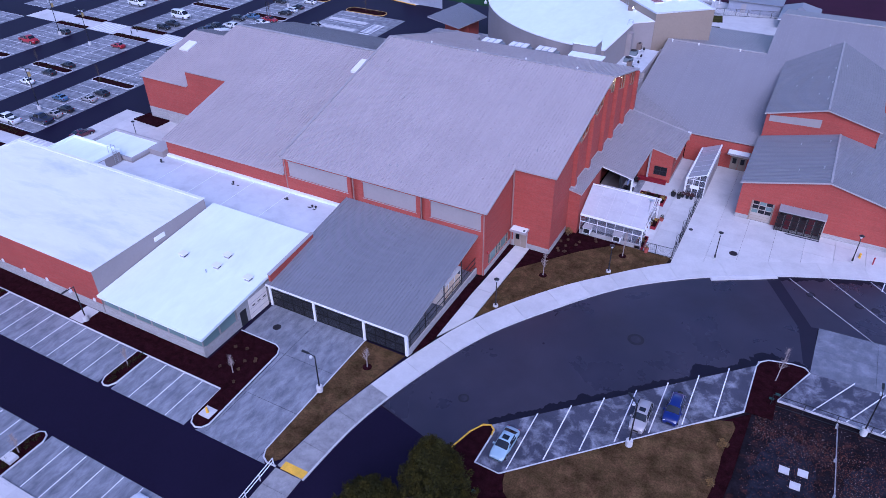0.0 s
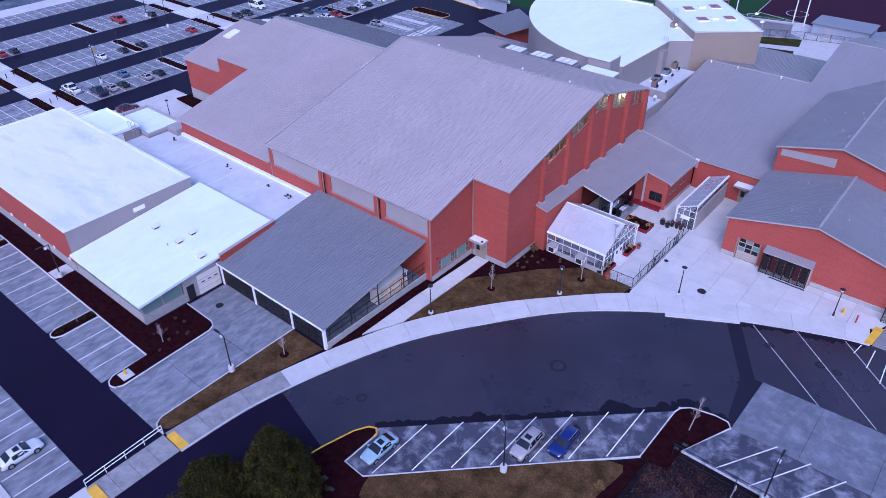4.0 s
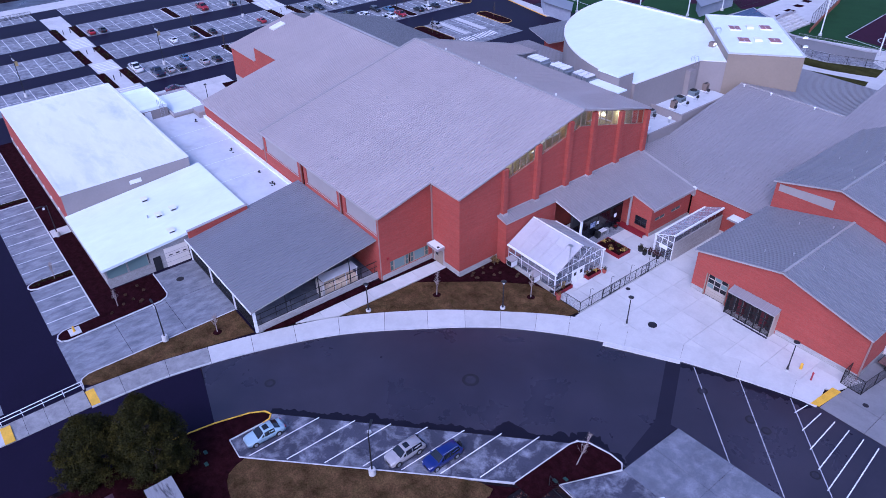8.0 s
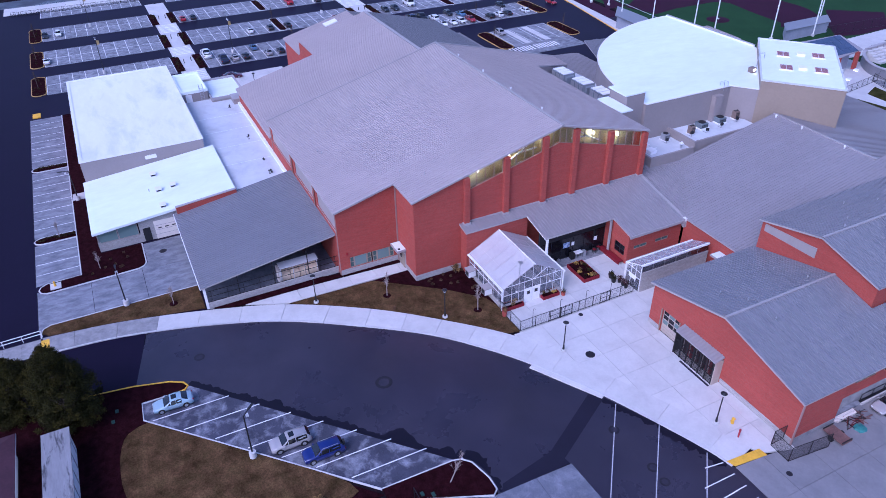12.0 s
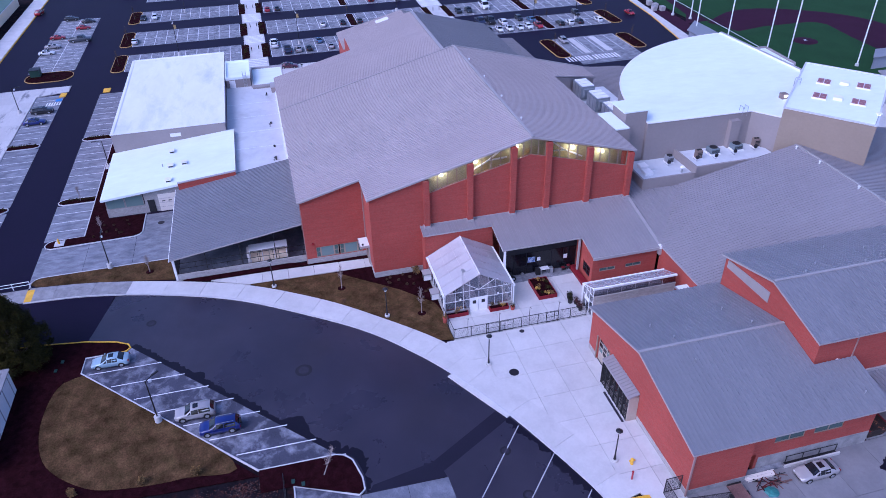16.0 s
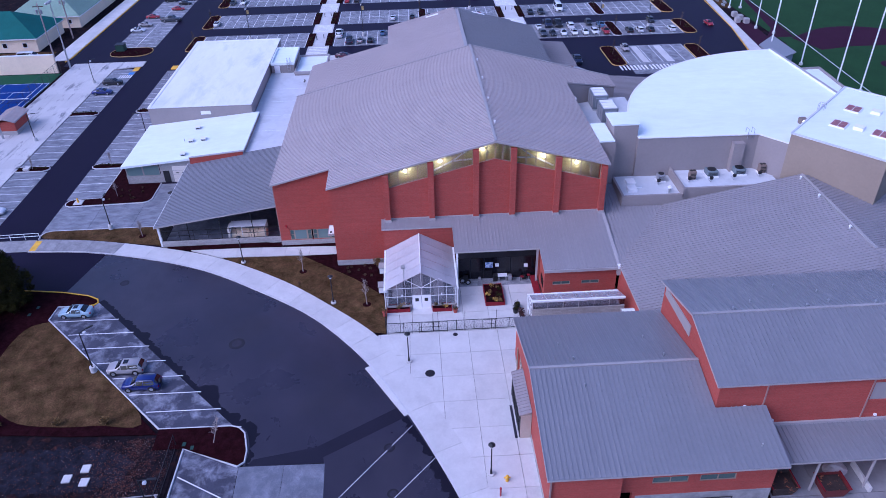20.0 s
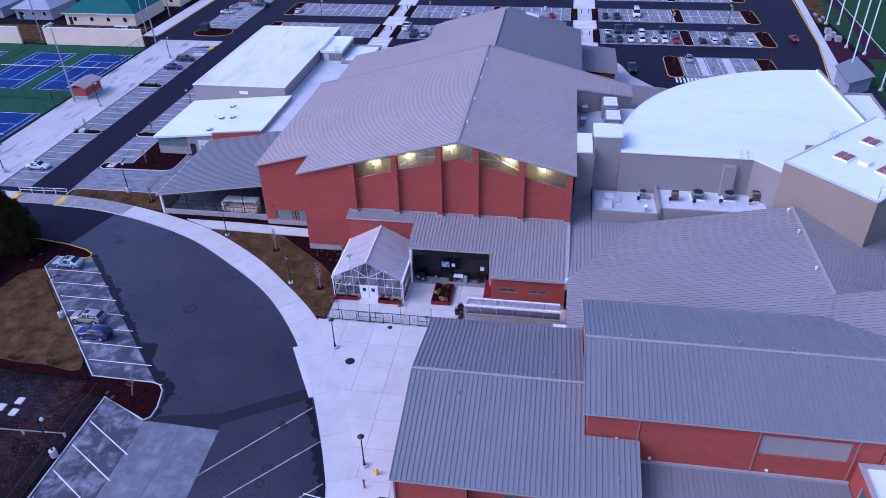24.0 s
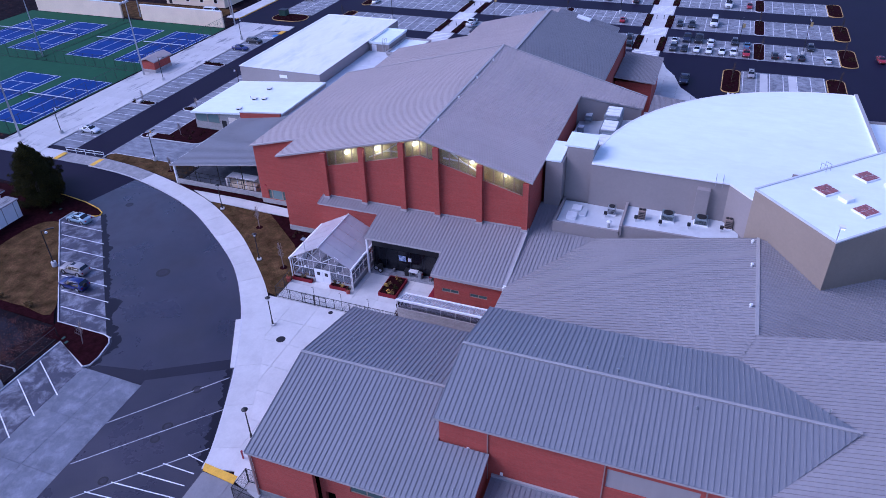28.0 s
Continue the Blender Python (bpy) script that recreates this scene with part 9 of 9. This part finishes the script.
for x, y in ((-50.2, 189.4), (-49.8, 183.2), (-54.8, 189.0), (-54.8, 180.0)):
    part("pillar", boxes((x - 0.35, x + 0.35, y - 0.35, y + 0.35, -0.02, sol_z(x, y) - 0.05)), BRICK, sol)
part("wall", boxes((-54.4, -51.5, 180, 188.8, -0.02, 4.4)), GREY_SIDING, sol)
bm = bmesh.new()
prism(bm, SOL, sol_z, lambda x, y: sol_z(x, y) - 0.22)
rf = part("roof", bm, METAL_MID, sol)
for i in range(4):
    for j in range(5):
        x, y = -55.8 + i * 1.38, 180.0 + j * 1.95
        bm = bmesh.new()
        prism(bm, [(x, y), (x + 1.3, y), (x + 1.3, y + 1.85), (x, y + 1.85)], lambda x, y: sol_z(x, y) + 0.1, lambda x, y: sol_z(x, y) + 0.04)
        part("solar_panel", bm, SOLAR, rf)
back = thing("tower_annex", "low annex with a white parapet roof behind the auditorium", "building")
ANNEX = [(-60.4, 149.6), (-60.7, 155.3), (-51.6, 154.8), (-46.0, 150.0)]
bm = bmesh.new()
prism(bm, ANNEX, 11.3, 0)
part("wall", bm, STUCCO, back)
bm = bmesh.new()
prism(bm, ANNEX, 11.4, 11.3)
part("roof", bm, WHITE_ROOF, back, "white membrane roof")
for p, q in zip(ANNEX, ANNEX[1:] + ANNEX[:1]):
    bm = bmesh.new()
    bar(bm, (*p, 11.5), (*q, 11.5), 0.3, 0.4)
    part("parapet", bm, STUCCO, back)
parapet = thing("dome_parapet", "tall white parapet along the straight edge of the curved roof", "parapet", kind="structure")
bm = bmesh.new()
bar(bm, (-64.9, 148.05, 13.62), (-43.2, 149.0, 13.62), 0.4, 0.4)
part("upstand", bm, WHITE_ROOF, parapet)
bm = bmesh.new()
bar(bm, (-64.9, 148.1, 13.85), (-43.2, 149.05, 13.85), 0.45, 0.05)
part("coping", bm, TRIM, parapet)
hoops = thing("roof_ladder", "galvanised ladder hoops over the tower parapet", "ladder", "roof ladders")
for x, y in ((-35.4, 141.4), (-35.9, 141.9)):
    bm = bmesh.new()
    bar(bm, (x, y, 13.6), (x, y, 15.9), 0.045)
    bar(bm, (x, y, 15.9), (x + 0.6, y + 0.55, 15.9), 0.045)
    bar(bm, (x + 0.6, y + 0.55, 15.9), (x + 0.6, y + 0.55, 15.1), 0.045)
    part("hoop", bm, STEEL, hoops)

# ---- service yard goods ----
BIN_RED = surface("dark_red_steel", (0.12, 0.016, 0.016), 0.6, 0, 0.25, 1.0, 5.0)
RUST_FILL = surface("rusty_scrap", (0.03, 0.018, 0.016), 0.8, 0, 0.4, 1.0, 6.0, dark=(0.35, 0.12, 0.05), ramp=(0.58, 0.64))
BINS = ((14.5, 116.95), (15.0, 121.4))
for x, y, lab in ((BINS[0][0], BINS[0][1], "rusty red skip bin beside the canopy"), (BINS[1][0], BINS[1][1], "red skip bin beside the canopy")):
    sk = thing("skip_bin", lab, "skip", "skip bins")
    bm = bmesh.new()
    v = [bm.verts.new(p) for p in ((x - 0.8, y - 0.9, 0.1), (x + 0.8, y - 0.9, 0.1), (x + 0.8, y + 0.9, 0.1), (x - 0.8, y + 0.9, 0.1), (x - 1.0, y - 1.2, 1.3), (x + 1.0, y - 1.2, 1.3), (x + 1.0, y + 1.2, 1.3), (x - 1.0, y + 1.2, 1.3))]
    for f in ((3, 2, 1, 0), (0, 1, 5, 4), (1, 2, 6, 5), (2, 3, 7, 6), (3, 0, 4, 7)):
        bm.faces.new([v[i] for i in f])
    part("tub", bm, RUST_FILL if y < 118 else BIN_RED, sk)
    part("rubble", boxes((x - 0.85, x + 0.85, y - 1.0, y + 1.0, 0.9, 1.1)), RUST_FILL, sk)
    for s in (-1, 1):
        part("rim_bar", boxes((x - 1.05, x + 1.05, y + s * 1.2 - 0.05, y + s * 1.2 + 0.05, 1.26, 1.36)), RED_PAINT, sk)
TEAL_SHEET = surface("teal_plastic_sheet", (0.04, 0.20, 0.19), 0.5, 0, 0.2)
RUSTY = surface("rusty_boards", (0.16, 0.085, 0.075), 0.8, 0, 0.25, 1.0, 6.0)
gate_kit = thing("trailer", "small flat trailer with timber sides", "trailer")
part("bed", boxes((16.9, 19.2, 99.3, 100.7, 0.55, 0.66)), RUSTY, gate_kit)
for s in (16.95, 19.1):
    part("side_rail", boxes((s, s + 0.05, 99.3, 100.7, 0.66, 0.85)), BLACK, gate_kit)
    bm = bmesh.new()
    tube(bm, (18.0, s * 0 + (99.15 if s < 18 else 100.7), 0.36), (18.0, (99.3 if s < 18 else 100.85), 0.36), 0.3, None, 14)
    part("wheel", bm, TYRE, gate_kit)
boat = thing("plank_stack", "pale weathered boards stacked beside rusty scrap", "planks")
for k in range(4):
    part("board", boxes((16.2 + k * 0.15, 16.33 + k * 0.15, 101.5 + k * 0.1, 104.8 - k * 0.08, 0.06, 0.28 + 0.04 * (k % 2))), CREAM_WHITE, boat)
scrap = thing("scrap_heap", "dark rusty scrap bars heaped on the yard", "scrap")
rng = random.Random(77)
for k in range(26):
    bm = bmesh.new()
    x, y, a = rng.uniform(16.9, 17.9), rng.uniform(102.4, 105.0), rng.uniform(0, math.tau)
    ln = rng.uniform(0.3, 0.8)
    z0, z1 = rng.uniform(0.1, 0.4), rng.uniform(0.1, 0.5)
    bar(bm, (x - math.cos(a) * ln, y - math.sin(a) * ln, z0), (x + math.cos(a) * ln, y + math.sin(a) * ln, z1), 0.07, 0.05)
    part("scrap_bar", bm, (BIN_RED, BLACK, RUSTY)[k % 3], scrap)
cloth = thing("crumpled_sheet", "crumpled teal-green plastic sheet on the yard", "sheet")
bm = bmesh.new()
bmesh.ops.create_icosphere(bm, subdivisions=3, radius=0.6)
for v in bm.verts:
    n = 1 + 0.35 * noise.noise(v.co * 3.1)
    v.co = Vector((18.3 + v.co.x * n, 103.2 + v.co.y * n, max(0.06, 0.1 + v.co.z * n * 0.4)))
part("sheet", bm, TEAL_SHEET, cloth)
ramp = thing("loading_ramp", "dark sunken ramp behind a low pale kerb wall", "ramp")
part("ramp_floor", boxes((15.66, 16.1, 106.3, 112.0, 0.05, 0.075)), BLACK, ramp)
part("kerb_wall", boxes((16.1, 16.26, 106.0, 112.1, 0.06, 0.36)), CONC, ramp)
part("landing", boxes((15.66, 16.15, 101.9, 105.9, 0.05, 0.3)), CONC_OLD, ramp)
bm = bmesh.new()
bar(bm, (15.75, 106.3, 1.0), (15.75, 112.0, 1.0), 0.05)
for k in range(4):
    bar(bm, (15.75, 106.4 + k * 1.85, 0.07), (15.75, 106.4 + k * 1.85, 1.0), 0.05)
part("rail", bm, BLACK, ramp)
bay_wall = boxes((12.4, 15.5, 124.75, 125.0, 0.06, 0.65))
tagged(part("bay_wall", bay_wall, CONC), "low concrete wall dividing the covered bays", "wall", kind="structure")
heap = thing("covered_heap", "grey sheet tied over goods under the canopy", "heap")
bm = bmesh.new()
bmesh.ops.create_icosphere(bm, subdivisions=3, radius=1.0)
for v in bm.verts:
    n = 1 + 0.25 * noise.noise(v.co * 2.3)
    v.co = Vector((13.0 + v.co.x * n * 0.8, 122.9 + v.co.y * n * 1.1, max(0.06, 0.3 + v.co.z * n * 0.7)))
part("cover_sheet", bm, TRIM, heap)
# Ragged near-black patch lying on the service yard slabs.
ring = [(19.4 + math.cos(a * math.tau / 60) * (2.1 + 0.7 * noise.noise((a * 0.35, 3, 1)) + 0.35 * noise.noise((a * 1.3, 7, 1))), 117.3 + math.sin(a * math.tau / 60) * (2.5 + 0.8 * noise.noise((a * 0.35, 9, 1)) + 0.35 * noise.noise((a * 1.3, 5, 1)))) for a in range(60)]
bm = bmesh.new()
prism(bm, ring, 0.068, 0.05)
tagged(part("damp_patch", bm, ASPHALT_WET), "irregular near-black patch on the service yard", "wet patch", kind="structure")
tarp = thing("pallet_load", "pale shrink-wrapped crates stacked in the covered yard", "pallet")
for k in range(4):
    part("crate", boxes((-33.6, -32.2, 58.6 + k * 1.25, 59.75 + k * 1.25, 0.05, 1.25)), CREAM, tarp)
    part("rack_post", boxes((-32.25, -32.17, 58.55 + k * 1.6, 58.63 + k * 1.6, 0.05, 2.35)), WHITE, tarp)
part("rack", boxes((-33.7, -32.1, 58.5, 63.6, 2.35, 2.42)), WHITE, tarp)
part("plastic_sheet", boxes((-33.6, -31.9, 58.2, 58.5, 0.05, 2.2)), CREAM_WHITE, tarp, "hanging white plastic sheet")
part("back_panel", boxes((-33.7, -33.62, 58.6, 63.6, 0.05, 2.3)), TRIM, tarp)

# leaf litter on the dirt yard
LITTER = surface("fallen_leaves", (0.10, 0.034, 0.022), 0.9, 0, 0.4, 1.0, 9.0, spec=0.1)
LITTER_PALE = surface("pale_fallen_leaves", (0.24, 0.18, 0.16), 0.9, 0, 0.3, 1.0, 9.0)
GRAVEL_GREY = surface("grey_gravel", (0.017, 0.017, 0.026), 0.9, 0, 0.4, 0.8, 8.0, bump=1.0, spec=0.1, dark=(0.008, 0.007, 0.011), ramp=(0.4, 0.65))


def litter(name, label, material, count, size, seed, dense):
    """Loose leaves or chips strewn over the yard, thicker where dense(x, y) is high."""
    rng = random.Random(seed)
    vs, fs = [], []
    while len(fs) < count:
        x, y = rng.uniform(4.2, 26), rng.uniform(36, 60)
        if rng.random() > dense(x, y):
            continue
        a, s = rng.uniform(0, math.tau), size * rng.uniform(0.5, 1.4)
        ca, sa = math.cos(a) * s, math.sin(a) * s
        z = rng.uniform(-0.012, 0.03)
        i = len(vs)
        vs += [(x - ca, y - sa, z), (x + sa * 0.6, y - ca * 0.6, z + 0.012), (x + ca, y + sa, z + 0.004), (x - sa * 0.6, y + ca * 0.6, z + 0.012)]
        fs.append((i, i + 1, i + 2, i + 3))
    me = bpy.data.meshes.new(name)
    me.from_pydata(vs, [], fs)
    me.materials.append(material)
    tagged(new(name, me), label, "leaf litter", kind="stuff")


near_edge = lambda x, y: max(0.04, 1 - abs(y - 57.5 + 0.2 * x) / 5) * max(0.0, 0.55 + noise.noise((x * 0.4, y * 0.4, 2)))
litter("leaf_litter", "russet fallen leaves strewn over the dirt yard", LITTER, 8000, 0.06, 71, lambda x, y: near_edge(x, y) + 0.12)
litter("pale_litter", "pale fallen leaves and chips on the dirt yard", LITTER_PALE, 2200, 0.045, 72, lambda x, y: near_edge(x, y) * 0.7 + 0.06)
for pts in ([(5.2, 43), (9.5, 44), (10.4, 50), (9.6, 55.5), (6.4, 56), (5.0, 51)], [(12.6, 44), (18, 43), (20, 50), (16, 56), (13, 54)]):
    sheet("gravel_patch", [(x + 0.5 * noise.noise((x * 1.3, y * 1.3, 3)) + 0.3 * noise.noise((x * 4, y * 4, 5)), y + 0.5 * noise.noise((x * 1.3, y * 1.3, 9)) + 0.3 * noise.noise((x * 4, y * 4, 8))) for x, y in spline(pts + [pts[0]], 0.3)[:-1]], -0.012, GRAVEL_GREY, "grey gravel patch on the dirt yard", "gravel")
for x, y in ((1.4, 41.0), (1.9, 47.1), (2.1, 52.2)):
    shrub(x, y, 0.55, 0.9, DRY, "dull olive shrub at the lawn edge", int(x * 100))
bm = boxes((14.9, 15.4, 49.8, 50.2, 0.0, 0.25))
tagged(part("red_bucket", bm, PAINTS["red"]), "small red plastic tub lying on the dirt", "tub")
# accessible stall by the tennis walk
BLUE_PAINT = surface("blue_road_paint", (0.03, 0.20, 0.55), 0.7, 0, 0.1, 0.8, 6.0)
sign = thing("accessible_marking", "blue square and white hatching painted on a stall", "road marking")
part("blue_square", boxes((-105.8, -104.4, 21.2, 22.4, 0.028, 0.04)), BLUE_PAINT, sign)
for k in range(6):
    part("hatch_bar", boxes((-104.0, -102.2, 19.7 + k * 0.5, 19.95 + k * 0.5, 0.028, 0.04)), PAINT, sign)
for x0, y0, y1 in ((-108.8, 21.6, 22.8), (-109.0, 30.2, 31.6)):
    bm = boxes((x0, x0 + 2.2, y0, y1, 0.0, 0.165))
    tagged(part("tactile_pad", bm, YELLOW), "yellow tactile warning pad at a dropped kerb", "tactile pad", "tactile pads")
# bullpen and field edge
sheet("bullpen", [(-127, 169.2), (-124.8, 173), (-106, 172), (-106.5, 165.9)], 0.02, CLAY, "dark plum bullpen strip beside the ball field", "sports field")
sheet("field_track", [(-165, 178.2), (-149, 180.4), (-120, 176), (-113, 171.8), (-113, 178.6), (-149, 181.3), (-165, 182)], 0.005, CLAY, "plum warning track along the foul line", "sports field")
foul = thing("foul_line", "white foul line painted along the ball field", "field line", kind="structure")
strip_line(foul, (-165, 182.6), (-120, 179.8), 0.16, 0.03, PAINT)
strip_line(foul, (-120, 179.8), (-70, 176.6), 0.16, 0.03, PAINT)
for x, y in ((-126.2, 169.8), (-128.6, 171.4), (-125.4, 171.8), (-131.6, 171.2)):
    bx = boxes((x - 0.7, x + 0.7, y - 0.6, y + 0.6, 0.02, 1.2))
    tagged(part("storage_bin", bx, TRIM), "pale grey storage bin beside the bullpen", "bin", "bullpen bins")
for x, y in ((-142, 172.2), (-144.5, 173.6), (-147, 172.4)):
    bx = boxes((x - 0.9, x + 0.9, y - 0.25, y + 0.25, 0.02, 0.45))
    tagged(part("bench", bx, STEEL), "pale bench on the grass by the field", "bench", "field benches")
sheet("field_verge", [(-165, 173.2), (-140, 171.2), (-140, 174), (-165, 178)], 0.0, GRASS, "rough grass verge beside the ball field", "lawn")
# utility poles by the northern drive
for x, y, h in ((-118.4, -0.6, 13), (-134.5, -2.2, 11)):
    up = thing("utility_pole", "pale weathered timber utility pole with a cross-arm", "utility pole", "utility poles")
    bm = bmesh.new()
    tube(bm, (x, y, -0.1), (x, y, h), 0.2, 0.13, 10)
    part("pole", bm, BARK, up)
    part("cross_arm", boxes((x - 0.08, x + 0.08, y - 1.2, y + 1.2, h - 0.9, h - 0.7)), TRUNK, up)
    for s in (-0.5, 0.5):
        bm = bmesh.new()
        tube(bm, (x + 0.3, y + s, h - 2.4), (x + 0.3, y + s, h - 1.4), 0.25, None, 10)
        part("transformer", bm, STEEL, up)
# fences and infield beyond the stage tower
mesh_fence("yard_rail_fence", [(-41.7, 176.5), (-43.4, 188), (-44.4, 190)], 1.6, 1.8, "low black fence beside the concession stand", wires=0.16)
mesh_fence("outfield_fence", [(-69, 203.6), (-67.2, 224), (-66, 240)], 2.2, 3.0, "dark chain-link fence round the softball field", wires=0.3)
sheet("infield_north", [(-67.3, 205.2), (-65.4, 212), (-65.8, 222), (-75, 233), (-84, 222), (-73, 210)], 0.016, CLAY, "plum-coloured softball infield behind the fence", "sports field")
# slender bracket poles along the courtyard fence
for y in (82.6, 86.45, 90.2, 93.9):
    bp = thing("bracket_pole", "slender grey pole with a curved bracket at the courtyard fence", "pole", "fence poles")
    bm = bmesh.new()
    tube(bm, (-9.95, y, 0.14), (-9.95, y, 2.7), 0.03, 0.025, 6)
    tube(bm, (-9.95, y, 2.7), (-9.8, y, 2.95), 0.025, 0.022, 6)
    tube(bm, (-9.8, y, 2.95), (-9.5, y, 3.0), 0.022, 0.02, 6)
    part("pole", bm, BLACK, bp)
# clipped dark shrubs in the parking islands
for x in (-82.5, -58.0):
    for ya, yb in ((30.4, 34.9), (17.3, 21.8)):
        s = thing("low_shrubs", "dark clipped shrubs in a parking island", "shrub", kind="stuff")
        rng = random.Random(int(x * 3 + ya))
        leaves("leaves", [((x + rng.uniform(-0.4, 0.4), ya + (yb - ya) * k / 9, 0.32), 0.3, 60, 0.13) for k in range(10)], LEAF, s, "", 11)
PILE = (-20.7, 69.4)
GRIMES = ((-83.5, 63.8, 0.5), (-69.3, 63.7, 0.35), (-68.4, 63.7, 0.25), (-59.8, 64.0, 0.45), (-55.6, 63.7, 0.4), (-54.8, 63.6, 0.3))
# a few loose leaves gathered on the entrance lawn
pile = thing("leaf_pile", "small dark pile of fallen leaves on the lawn", "leaf litter", kind="stuff")
leaves("leaves", [((PILE[0], PILE[1], 0.16), 0.4, 120, 0.12)], DRY_DARK, pile, "", 41)
# pooled grime round the pipes of the flat roof
GRIME = surface("roof_grime", (0.05, 0.05, 0.06), 0.6, 0, 0.3, 1.0, 5.0)
for k, (x, y, n) in enumerate(GRIMES):
    rng = random.Random(90 + k)
    ring = [(x + math.cos(a * math.tau / 16) * n * rng.uniform(0.5, 1.2), y + math.sin(a * math.tau / 16) * n * 0.55 * rng.uniform(0.5, 1.2)) for a in range(16)]
    bm = bmesh.new()
    prism(bm, ring, 4.356, 4.34)
    tagged(part("grime_patch", bm, GRIME), "dark pooled grime on the membrane roof", "stain", kind="structure")
